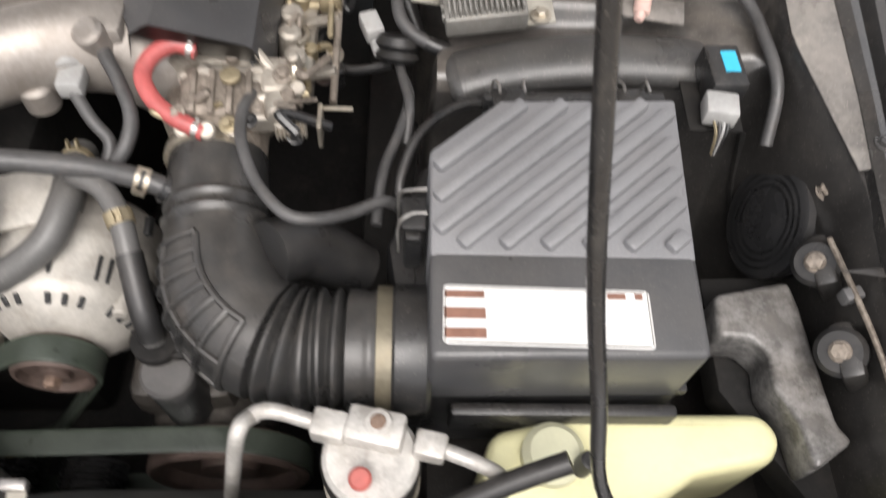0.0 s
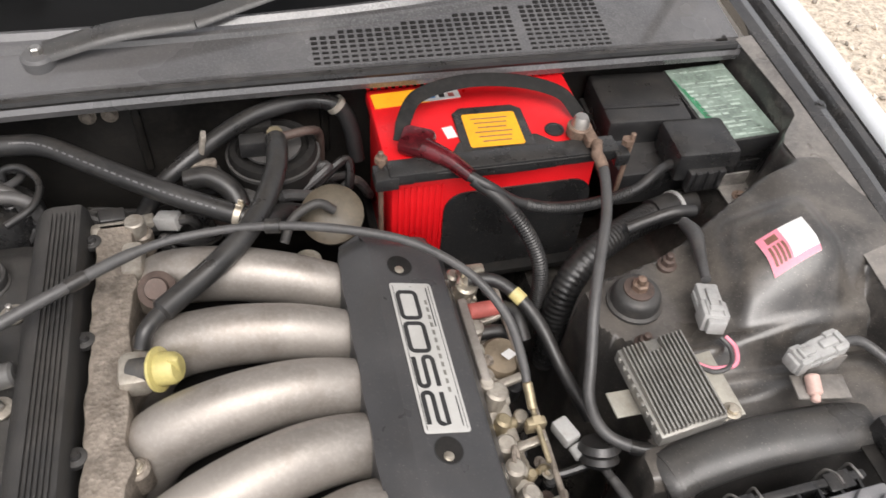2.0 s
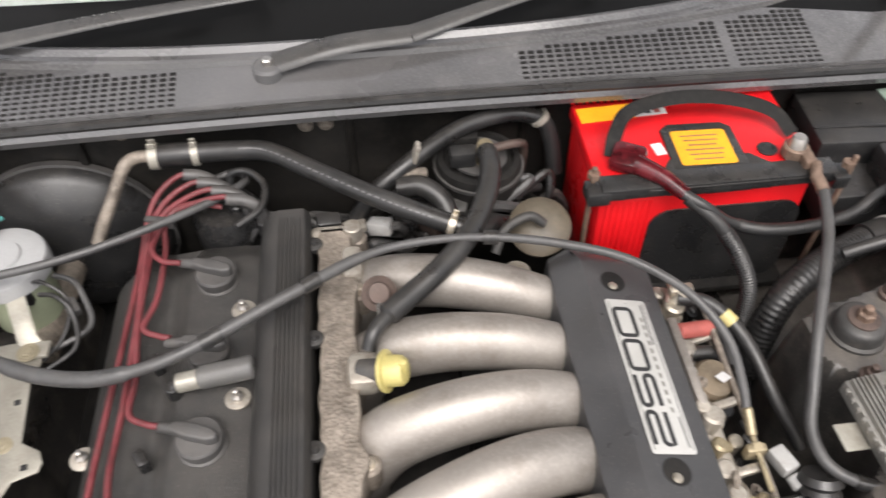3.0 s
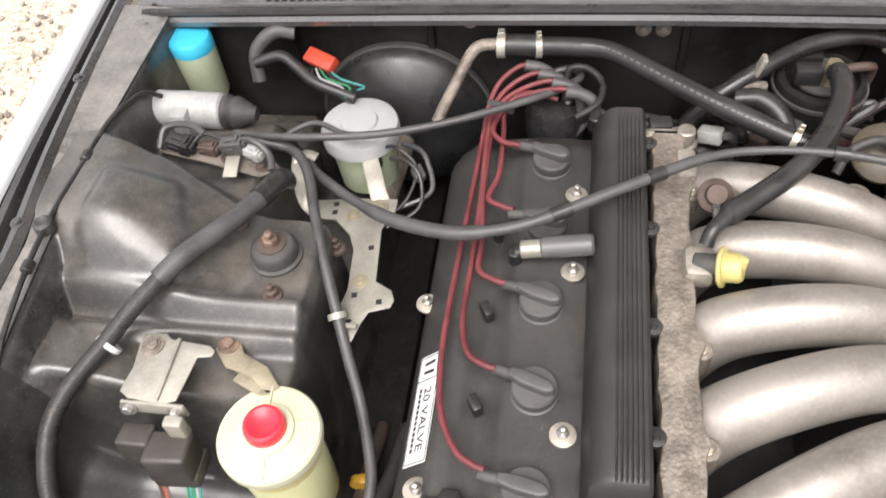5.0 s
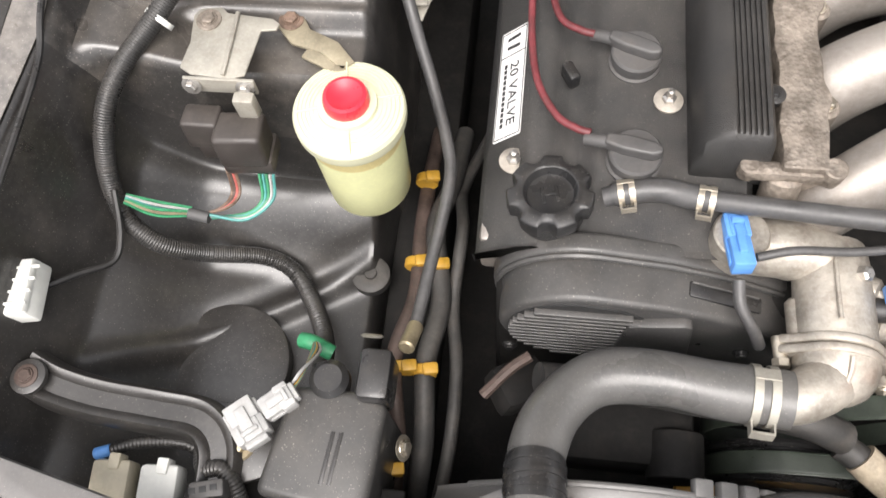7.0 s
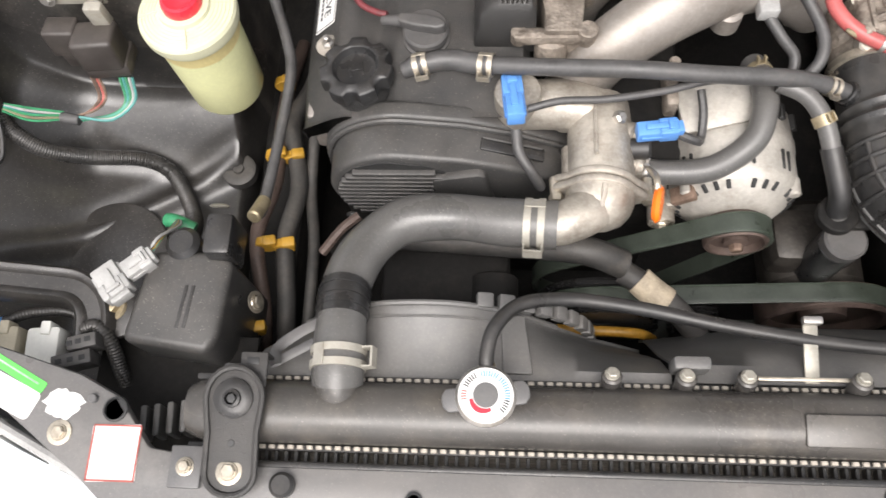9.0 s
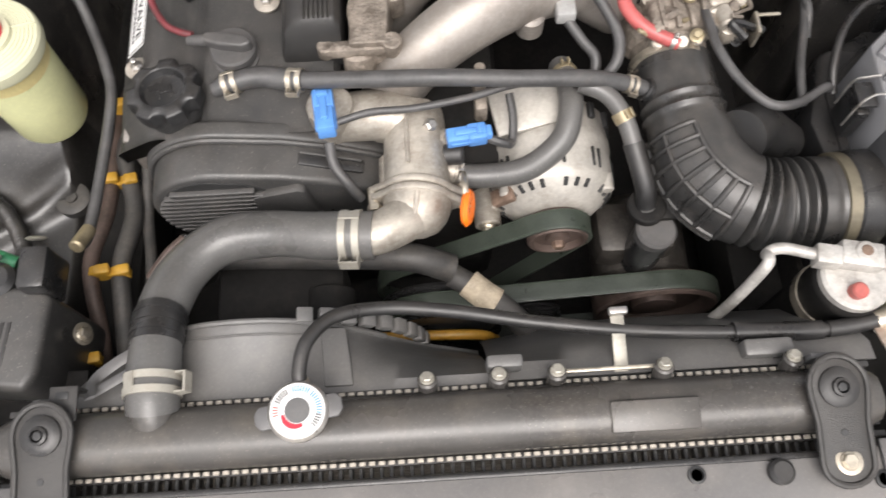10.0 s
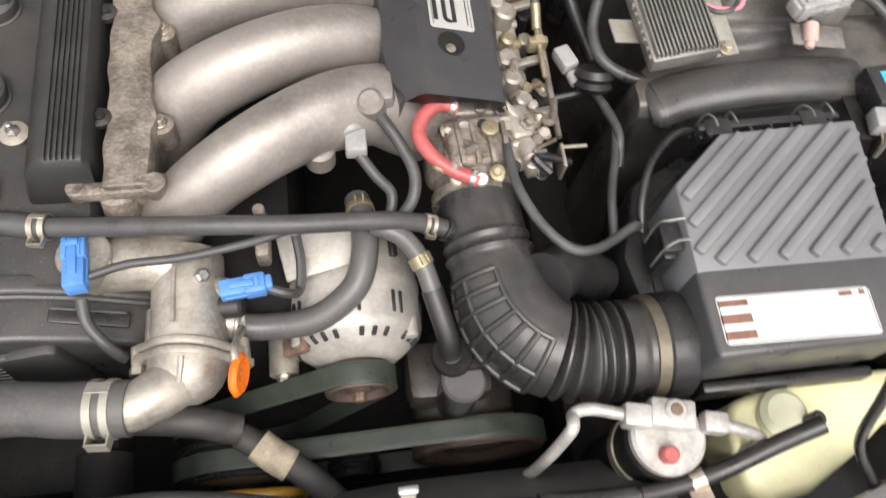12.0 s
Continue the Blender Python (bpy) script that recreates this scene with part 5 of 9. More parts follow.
fpr = part("pressure_regulator", lathe([(0.020, 0), (0.022, 0.004), (0.022, 0.016), (0.019, 0.021), (0.006, 0.023)], along((0.366, 0.664, 0.716), (0.372, 0.655, 0.76)) @ Matrix.Diagonal((1.15, 1.15, 1, 1)), 28), surf("dull_bronze_can", (0.19, 0.150, 0.105), 0.5, 0.4, 0.2, 40, 200, 0.1, BROWN, 0.4), tb, "round bronze regulator can")
part("paper_tag", box((0.374, 0.655, 0.7445), (0.014, 0.012, 0.001), 0, turn(-8, 8, 30)), paper, fpr)
part("red_stub", drum((0.342, 0.722, 0.745), (0.388, 0.730, 0.735), 0.010, 0.002), pink_red, tb, "red rubber stub")
part("stub_hose", tube([(0.385, 0.729, 0.735), (0.405, 0.725, 0.722), (0.412, 0.70, 0.70)], 0.010), rubber, tb)
part("stub_hose", tube([(0.342, 0.700, 0.728), (0.385, 0.70, 0.722), (0.40, 0.68, 0.69)], 0.009), rubber, tb)
part("fitting", joined(drum((0.345, 0.765, 0.735), (0.365, 0.77, 0.758), 0.010), box((0.36, 0.775, 0.755), (0.03, 0.014, 0.014), 0.003)), zinc, tb)

# timing cover at the front of the head
tc_ = thing("timing_cover", "black plastic timing belt cover with louvres", "engine cover", (-0.2, 0.29, 0.6))


def timing(k):
    """The outline of the cover in x and z: round at the outer end, falling away behind the outlet."""
    o = []
    for i in range(23):
        a = radians(78 + 192 * i / 22)
        o.append((-0.242 + (0.083 + k) * math.cos(a), 0.634 + (0.083 + k) * math.sin(a)))
    o += [(-0.10, 0.540 - k), (-0.02, 0.55 - k), (-0.02, 0.638 + k), (-0.06, 0.662 + k), (-0.11, 0.688 + k), (-0.165, 0.706 + k)]
    return o


def outline_span(o, z):
    """Where the level z enters and leaves the outline o."""
    xs = []
    for (x0, z0), (x1, z1) in zip(o, o[1:] + o[:1]):
        if (z0 - z) * (z1 - z) < 0:
            xs.append(x0 + (x1 - x0) * (z - z0) / (z1 - z0))
    return (min(xs), max(xs)) if xs else None


FY = Matrix(((1, 0, 0, 0), (0, 0, -1, 0), (0, 1, 0, 0), (0, 0, 0, 1)))
part("cover", prism(timing(0), -0.322, -0.272, 0.007, FY, 4), timing_black, tc_)
part("rim", prism(timing(0.009), -0.340, -0.318, 0.005, FY, 3), timing_black, tc_, "raised rim")
part("rim_bead", sweep([Vector((x, 0.316, z)) for x, z in timing(0.004)[-1:-7:-1][::-1] + timing(0.004)[:22]], 0.0035, 8), timing_black, tc_, "rounded bead along the rim")
# black sheet stands in for the shade between the louvres
part("louvre_shade_sheet", prism([(x, z) for x, z in timing(-0.010)[2:23]] + [(-0.150, 0.545), (-0.150, 0.655), (-0.205, 0.697)], -0.2728, -0.2705, 0, FY), ink_gap_black, tc_, "flat black sheet for the shade behind the louvres")
part("head_corner", box((-0.333, 0.352, 0.655), (0.034, 0.030, 0.075), 0.006), alloy_silver, tc_, "bare alloy head corner")
inner_edge = timing(-0.010)
for i in range(13):
    z = 0.566 + i * 0.0102
    hit = outline_span(inner_edge, z)
    x1 = -0.150 - 0.055 * smooth(0.655, 0.70, z)
    if hit and x1 - hit[0] > 0.012:
        part("louvre", box(((hit[0] + x1) / 2, 0.2675, z), (x1 - hit[0], 0.0070, 0.0058), 0.0012), timing_black, tc_)
part("boss", prism([(-0.205, 0.60), (-0.125, 0.585), (-0.140, 0.688), (-0.148, 0.692), (-0.200, 0.678)], -0.274, -0.262, 0.003, FY), timing_black, tc_, "flat raised panel")
part("top_strap", box((-0.110, 0.297, 0.689), (0.075, 0.016, 0.005), 0.002, turn(0, 16, -4)), plastic_black, tc_, "flat strap over the cover")
part("strap_rib", box((-0.110, 0.303, 0.693), (0.070, 0.003, 0.003), 0.001, turn(0, 16, -4)), timing_black, tc_)
for x, z in ((-0.072, 0.60), (-0.312, 0.560)):
    bolt(tc_, (x, 0.271, z), 0.006, 0.005, (0, -1, 0.1), plastic_black, 1.4)

# water outlet
wo = thing("water_outlet", "stained alloy thermostat housing and water outlet", "thermostat housing", (-0.03, 0.27, 0.6))
part("branch_casting", sweep(spline([(-0.125, 0.352, 0.684), (-0.09, 0.348, 0.700), (-0.05, 0.343, 0.708), (-0.012, 0.336, 0.704)], 8), lambda u: 0.025 + 0.004 * math.sin(3 * u), 20, 0.95), alloy_mid, wo, "cast alloy branch to the head")
part("body", joined(sweep(spline([(-0.014, 0.348, 0.694), (-0.014, 0.325, 0.698), (-0.014, 0.290, 0.697), (-0.014, 0.256, 0.694)], 6), lambda u: 0.034 + 0.003 * u, 24, 0.92), drum((-0.046, 0.30, 0.69), (-0.046, 0.256, 0.694), 0.010, 0.004), box((-0.03, 0.335, 0.70), (0.07, 0.03, 0.045), 0.012, None, 4)), alloy_mid, wo, "cast alloy outlet body")
part("casting_line", sweep(spline([(-0.020, 0.345, 0.7285), (-0.022, 0.31, 0.7315), (-0.022, 0.27, 0.7325)], 5), 0.0022, 8), alloy_mid, wo)


def oval(rx, rz, z0, z1, ears):
    """A flange outline with two bolt ears, raised along its own axis."""
    o = []
    for k in range(48):
        a = 2 * math.pi * k / 48
        e = ears * max(0.0, math.cos(2 * a)) ** 5
        o.append(((rx + e) * math.cos(a), (rz + 0.2 * e) * math.sin(a)))
    return prism(o, z0, z1, 0.003, None, 3)


fm = Matrix.Translation((-0.014, 0.250, 0.692)) @ turn(0, 0, -6) @ turn(90, 0, 0)
for z0, z1, nm in ((-0.008, 0.001, "joint_flange"), (0.002, 0.011, "cap_flange")):
    b = oval(0.040, 0.040, z0, z1, 0.013)
    b.transform(fm)
    part(nm, b, alloy_mid, wo, "cast flange with bolt ears", 30)
part("thermostat_cap", joined(lathe([(0.038, 0.008), (0.0375, 0.018), (0.034, 0.030), (0.027, 0.040), (0.016, 0.047), (0.004, 0.049)], fm, 32), sweep(spline([(-0.018, 0.228, 0.697), (-0.036, 0.212, 0.704), (-0.056, 0.201, 0.707), (-0.078, 0.197, 0.706)], 6), lambda u: 0.026 - 0.004 * u, 22)), alloy_mid, wo, "rounded alloy thermostat cap")
part("cap_rib", sweep(spline([(-0.014, 0.236, 0.731), (-0.016, 0.222, 0.726), (-0.020, 0.208, 0.716)], 5), 0.003, 8), alloy_mid, wo)
for x, z in ((-0.064, 0.690), (0.036, 0.688)):
    part("flange_bolt", joined(drum((x, 0.262, z), (x + 0.002, 0.236, z), 0.0062, 0.001, 12), lathe([(0.0085, 0), (0.0085, 0.007), (0.007, 0.008)], along((x + 0.002, 0.240, z), (x + 0.002, 0.1, z)), 6)), zinc, wo)
part("side_branch", joined(drum((0.0, 0.284, 0.688), (0.034, 0.279, 0.682), 0.0155, 0.003), lathe([(0.018, 0), (0.018, 0.005), (0.016, 0.006)], along((0.022, 0.281, 0.684), (0.04, 0.278, 0.68)), 20)), alloy_mid, wo)
part("sensor_boss", joined(drum((0.002, 0.318, 0.700), (0.024, 0.306, 0.706), 0.013, 0.003), drum((0.018, 0.310, 0.704), (0.034, 0.301, 0.707), 0.009, 0.002)), alloy_mid, wo)
part("sensor_nut", lathe([(0.0085, 0), (0.0085, 0.007), (0.006, 0.008)], along((0.028, 0.304, 0.706), (0.05, 0.29, 0.71)), 6), brass, wo)
part("bleed_screw", joined(lathe([(0.0105, 0), (0.0105, 0.003), (0.0075, 0.004), (0.0075, 0.014), (0.005, 0.016)], along((-0.001, 0.318, 0.720), (0.012, 0.312, 0.742)), 6), drum((-0.004, 0.32, 0.712), (-0.001, 0.318, 0.724), 0.012, 0.003)), steel, wo, "bright bleed screw")
bolt(wo, (-0.086, 0.338, 0.726), 0.007, 0.006, (0, -0.3, 1), zinc, 1.5)

# alternator
alt = thing("alternator", "grey alloy alternator with slotted housing", "alternator", (0.147, 0.29, 0.56))
AX = Vector((0.0, -1.0, 0.0))
A0 = Vector((0.147, 0.375, 0.618))
am = along(A0, A0 + AX)
part("housing", lathe([(0.040, -0.005), (0.062, 0.0), (0.072, 0.012), (0.0735, 0.042), (0.0750, 0.046), (0.0750, 0.056), (0.0735, 0.060), (0.0735, 0.098), (0.071, 0.106), (0.066, 0.111), (0.056, 0.119), (0.046, 0.127), (0.034, 0.132)], am, 64), alloy_pale, alt, "pale grey cast alloy housing")
for k in range(48):
    if k % 12 in (2, 3, 4, 5, 8, 9, 10):
        continue
    b = box((0.0725, 0, 0.083), (0.006, 0.0036, 0.024), 0.0006, turn(0, -3, 0), 1)
    b.transform(am @ turn(0, 0, 7.5 * k + 3))
    part("vent_slot", b, ink_gap_black, alt, "dark vent slot")
for k in range(30):
    if k % 10 in (4, 8):
        continue
    b = box((0.0625, 0, 0.1125), (0.011, 0.0050, 0.006), 0.0008, turn(0, 40, 0), 1)
    b.transform(am @ turn(0, 0, 12 * k))
    part("vent_slot", b, ink_gap_black, alt)
for k in range(3):
    b = drum((0.068, 0, 0.094), (0.068, 0, 0.116), 0.008, 0.002, 14)
    b.transform(am @ turn(0, 0, 30 + 120 * k))
    part("bolt_boss", b, alloy_pale, alt)
for k in range(14):
    a = 2 * math.pi * k / 14
    b = box((0.0735, 0, 0.022), (0.010, 0.008, 0.02), 0.001, None, 1)
    b.transform(am @ turn(0, 0, math.degrees(a)))
    part("vent_slot", b, ink_gap_black, alt)
part("pulley", lathe([(0.020, 0.130), (0.033, 0.132), (0.0365, 0.136), (0.0365, 0.160), (0.0345, 0.163), (0.031, 0.163), (0.029, 0.155), (0.014, 0.155), (0.014, 0.161), (0.008, 0.163)], am, 36), iron, alt, "brown iron pulley")
part("pulley_nut", lathe([(0.008, 0.155), (0.008, 0.169), (0.006, 0.171)], am, 6), copper_rust, alt)
part("mount_lug", joined(drum((0.068, 0.30, 0.60), (0.068, 0.245, 0.60), 0.016), box((0.09, 0.28, 0.605), (0.04, 0.04, 0.026), 0.006)), alloy_mid, alt)
part("rear_plate", box((0.118, 0.352, 0.694), (0.085, 0.055, 0.008), 0.003, turn(8, -6, 10)), alloy_pale, alt, "flat alloy cover plate")
part("rear_stay", joined(box((0.062, 0.356, 0.715), (0.014, 0.05, 0.03), 0.004), drum((0.062, 0.372, 0.70), (0.062, 0.372, 0.752), 0.006)), alloy_cast, alt)
bolt(alt, (0.068, 0.245, 0.60), 0.008, 0.008, (0, -1, 0), zinc, 1.5)
part("brown_patch", box((0.085, 0.262, 0.648), (0.03, 0.02, 0.012), 0.003, turn(0, -40, 0)), copper_rust, alt)

# pump, pulleys and belts
pm_ = thing("steering_pump", "dirty alloy pump with pulley beneath a black inlet cap", "pump", (0.28, 0.22, 0.4))
# pump casting darkened for the shade low in the bay
part("pump_body", joined(drum((0.27, 0.30, 0.50), (0.27, 0.19, 0.50), 0.062, 0.01), box((0.25, 0.24, 0.56), (0.1, 0.07, 0.06), 0.015)), surf("shade_dark_alloy", (0.045, 0.04, 0.035), 0.5, 0.4, 0.4, 30, 200, 0.4, (0.03, 0.025, 0.02), 0.6), pm_)
part("inlet_neck", drum((0.256, 0.212, 0.52), (0.255, 0.208, 0.640), 0.023, 0.004), plastic_black, pm_)
part("inlet_cap", drum((0.255, 0.208, 0.636), (0.255, 0.207, 0.655), 0.0235, 0.003), plug_grey, pm_, "round dark grey cap")
pz = Vector((0.285, 0.19, 0.487))
pmx = along(pz, pz + AX)
part("pulley", lathe([(0.05, 0), (0.080, 0.002), (0.080, 0.030), (0.076, 0.033), (0.068, 0.030), (0.062, 0.018), (0.03, 0.016), (0.028, 0.026), (0.01, 0.028)], pmx, 44), iron, pm_, "brown rimmed belt pulley")
cr = thing("crank_pulley", "black grooved crankshaft pulley", "pulley", (0.0, 0.15, 0.38))
cz = Vector((0.005, 0.20, 0.455))
cmx = along(cz, cz + AX)
gr = [(0.03, 0), (0.078, 0.0)]
for k in range(6):
    gr += [(0.080, 0.004 + 0.007 * k), (0.075, 0.0075 + 0.007 * k)]
gr += [(0.08, 0.046), (0.06, 0.05), (0.03, 0.046), (0.02, 0.055), (0.005, 0.056)]
part("pulley", lathe(gr, cmx, 48), plastic_black, cr)
cr2 = thing("idler_pulley", "small black grooved idler pulley", "pulley", (0.15, 0.17, 0.42))
g2 = [(0.02, 0)]
for k in range(5):
    g2 += [(0.034, 0.002 + 0.006 * k), (0.030, 0.005 + 0.006 * k)]
part("pulley", lathe(g2 + [(0.033, 0.033), (0.02, 0.036)], along((0.135, 0.185, 0.44), (0.135, 0.1, 0.44)), 32), plastic_black, cr2)


def belt(pulleys, y0, y1, name, label):
    """A flat belt round circles (x, z, r), from y0 to y1."""
    pts = []
    n = len(pulleys)
    segs = []
    for i in range(n):
        (x1, z1, r1), (x2, z2, r2) = pulleys[i], pulleys[(i + 1) % n]
        d = math.hypot(x2 - x1, z2 - z1)
        b = math.atan2(z2 - z1, x2 - x1)
        q = b - math.pi / 2 + math.asin((r1 - r2) / d) * 1
        segs.append((i, q, (i + 1) % n))
    for k in range(n):
        i, q, j = segs[k]
        prev = segs[k - 1][1]
        x, z, r = pulleys[i]
        a0, a1 = prev, q
        while a1 < a0:
            a1 += 2 * math.pi
        for s in range(13):
            a = a0 + (a1 - a0) * s / 12
            pts.append((x + r * math.cos(a), z + r * math.sin(a), math.cos(a), math.sin(a)))
    bm = bmesh.new()
    cols = []
    w = y1 - y0
    rows = []
    for f in range(11):
        rows.append((y0 + w * f / 10, 0.0042 if 0 < f < 10 else 0.0034))
    for x, z, nx, nz in pts:
        cols.append(([bm.verts.new((x + nx * t, y, z + nz * t)) for y, t in rows], [bm.verts.new((x, y, z)) for y, t in rows]))
    for p, q in zip(cols, cols[1:] + cols[:1]):
        for s in range(10):
            bm.faces.new((p[0][s], p[0][s + 1], q[0][s + 1], q[0][s]))
            bm.faces.new((p[1][s], q[1][s], q[1][s + 1], p[1][s + 1]))
        bm.faces.new((p[0][0], q[0][0], q[1][0], p[1][0]))
        bm.faces.new((p[0][-1], p[1][-1], q[1][-1], q[0][-1]))
    t = thing(name, label, "belt", (pulleys[0][0], (y0 + y1) / 2, pulleys[0][1]), "drive belts")
    part("band", bm, belt_mat, t)
    for f in (0.06, 0.94):
        part("edge_cord", sweep([Vector((x + nx * 0.0042, y0 + w * f, z + nz * 0.0042)) for x, z, nx, nz in pts + pts[:1]], 0.0006, 6), belt_green, t, "frayed edge cord")
    return t


belt([(0.147, 0.618, 0.0365), (0.005, 0.455, 0.080)], 0.214, 0.238, "drive_belt", "smooth backed green black alternator drive belt")
belt([(0.285, 0.487, 0.080), (0.005, 0.455, 0.080)], 0.162, 0.186, "drive_belt", "smooth backed green black pump drive belt")

# ---- air intake ----
el = thing("intake_elbow", "black ribbed rubber air intake elbow with bellows", "air duct", (0.36, 0.25, 0.62))
ep = even(spline([(0.455, 0.213, 0.690), (0.40, 0.213, 0.690), (0.366, 0.215, 0.690), (0.331, 0.229, 0.692), (0.306, 0.258, 0.696), (0.295, 0.298, 0.701), (0.290, 0.342, 0.705), (0.286, 0.388, 0.708)], 14), 0.002)
EN = len(ep) - 1


def elbow_r(u):
    s = u * EN * 0.002
    if s < 0.046:
        return 0.0512 - 0.0016 * math.exp(-((s - 0.026) / 0.004) ** 2)
    if s < 0.109:
        return 0.0520 - 0.0085 * (0.5 + 0.5 * math.cos((s - 0.046) / 0.0126 * 2 * math.pi)) ** 1.5
    ring = 0.0035 * math.exp(-((s - 0.232) / 0.0032) ** 2) + 0.0025 * math.exp(-((s - 0.246) / 0.003) ** 2)
    return 0.0515 - 0.0075 * smooth(0.15, 0.235, s) + ring


def on_elbow(i, a, lift=0.0):
    """A point on the elbow's skin at path point i, a degrees round from its outer side over the top."""
    t = (ep[i + 1] - ep[i - 1]).normalized()
    side = t.cross(Vector((0, 0, 1))).normalized()
    r = elbow_r(i / EN) + lift
    return ep[i] - (side * math.cos(radians(a)) - side.cross(t) * math.sin(radians(a))) * r


part("duct", sweep(ep, elbow_r, 44), rubber_rib, el)
RIBS = [int(f * EN) for f in (0.415, 0.462, 0.508, 0.554, 0.600, 0.648, 0.700)]
for a0 in (-14, 34, 78):
    part("long_rib", sweep([on_elbow(i, a0, 0.0006) for i in range(RIBS[0], RIBS[-1] + 1, 2)], 0.0032, 8), rubber_rib, el, "lengthwise moulded rib")
for i in RIBS:
    part("cross_rib", sweep([on_elbow(i, a, 0.0004) for a in range(-14, 79 if i > RIBS[2] else 80, 4)], 0.0034, 8), rubber_rib, el, "crosswise moulded rib")
part("seam_flange", sweep([on_elbow(i, -34, 0.002) for i in range(RIBS[0], int(0.74 * EN), 2)], 0.0044, 8, 0.6), rubber_rib, el, "moulded seam")
part("vent_stub", tube([on_elbow(int(0.62 * EN), 150), on_elbow(int(0.62 * EN), 150) + Vector((0.03, 0.02, -0.02)), on_elbow(int(0.62 * EN), 150) + Vector((0.075, 0.02, -0.06))], lambda u: 0.030 - 0.004 * u, 20), rubber, el, "black resonator stub")
part("band_clamp", lathe([(0.0525, 0), (0.0545, 0.0005), (0.0545, 0.0125), (0.0525, 0.013)], along((0.447, 0.213, 0.690), (0.30, 0.213, 0.690)), 40), surf("dull_band_steel", (0.16, 0.14, 0.10), 0.45, 0.5, 0.2, 40, 200, 0.1, BROWN, 0.3), el, "dull brass coloured band clamp")
part("band_clamp", lathe([(0.043, 0), (0.0455, 0.0005), (0.0455, 0.009), (0.043, 0.01)], along((0.283, 0.381, 0.708), (0.284, 0.40, 0.708)), 36), zinc, el)

ab = thing("air_filter_box", "black plastic air filter box with ribbed sloping lid", "air filter box", (0.575, 0.29, 0.58))


def lid_top(x, y):
    return 0.776 + 0.010 * smooth(0.26, 0.42, y)


lid = part("lid", prism([(0.474, 0.172), (0.682, 0.176), (0.684, 0.262), (0.474, 0.262)], 0.690, 0.776, 0.006, None, 3), lid_smooth_dim, ab, "faded black lid, its front part darkened as less lit")
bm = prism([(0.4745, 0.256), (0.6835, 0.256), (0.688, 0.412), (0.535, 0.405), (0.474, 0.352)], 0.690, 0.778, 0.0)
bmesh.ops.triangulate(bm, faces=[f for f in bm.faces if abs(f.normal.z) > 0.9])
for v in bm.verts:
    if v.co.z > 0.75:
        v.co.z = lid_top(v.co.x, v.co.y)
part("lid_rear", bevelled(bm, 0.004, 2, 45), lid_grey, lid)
bm = prism([(0.462, 0.180), (0.690, 0.182), (0.696, 0.432), (0.535, 0.436), (0.470, 0.405), (0.440, 0.315)], 0.545, 0.689, 0.008)
part("lower_case", bm, plastic_black, ab, "black lower case")
part("lid_flange", prism([(0.466, 0.178), (0.692, 0.180), (0.696, 0.42), (0.532, 0.416), (0.464, 0.358)], 0.680, 0.692, 0.003), plastic_black, ab)
# raised diagonal ribs, cut to the lid's edge
EDGE = [(0.476, 0.262), (0.682, 0.262), (0.686, 0.410), (0.535, 0.403), (0.476, 0.351)]


def inside_span(p, d):
    """The stretch of the line p + s d inside the convex outline EDGE."""
    lo, hi = -9.0, 9.0
    n = len(EDGE)
    for i in range(n):
        (x1, y1), (x2, y2) = EDGE[i], EDGE[(i + 1) % n]
        nx, ny = y1 - y2, x2 - x1
        den = nx * d[0] + ny * d[1]
        num = nx * (x1 - p[0]) + ny * (y1 - p[1])
        if abs(den) < 1e-9:
            if num > 0:
                return None
            continue
        s = num / den
        if den > 0:
            lo = max(lo, s)
        else:
            hi = min(hi, s)
    return (lo, hi) if hi - lo > 0.012 else None


dv = (math.cos(radians(41)), math.sin(radians(41)))
for k in range(-9, 14):
    off = k * 0.0215
    p = (0.54 + off * dv[1], 0.33 - off * dv[0])
    hit = inside_span(p, dv)
    if hit:
        hit = (hit[0] + 0.0045, hit[1] - 0.0065)
        a = Vector((p[0] + dv[0] * hit[0], p[1] + dv[1] * hit[0], 0))
        b = Vector((p[0] + dv[0] * hit[1], p[1] + dv[1] * hit[1], 0))
        a.z, b.z = lid_top(a.x, a.y) - 0.0005, lid_top(b.x, b.y) - 0.0005
        d = (b - a)
        mm = Matrix.Translation((a + b) / 2) @ d.to_track_quat("X", "Z").to_matrix().to_4x4()
        q = box((0, 0, 0), (d.length, 0.0125, 0.016), 0.0035, None, 2)
        q.transform(mm)
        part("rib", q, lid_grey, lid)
lab = part("label", prism(rounded(0.156, 0.048, 0.004), 0.7764, 0.7770, 0, Matrix.Translation((0.562, 0.206, 0)) @ turn(0, 0, -1)), paper, lid, "white printed paper label")
for c, s in (((0.500, 0.2235), (0.03, 0.006)), ((0.500, 0.208), (0.031, 0.009)), ((0.500, 0.192), (0.031, 0.008)), ((0.615, 0.2235), (0.014, 0.005)), ((0.632, 0.2235), (0.006, 0.005))):
    part("print_bar", box((c[0], c[1], 0.7772), (*s, 0.0004), 0), ink_brown, lab)
for c, sz in (((0.562, 0.2285), (0.150, 0.0010)), ((0.562, 0.1838), (0.150, 0.0010)), ((0.4855, 0.206), (0.0010, 0.044)), ((0.6385, 0.206), (0.0010, 0.044))):
    part("print_line", box((c[0], c[1], 0.7772), (*sz, 0.0004), 0, turn(0, 0, -1)), alloy_fin, lab)
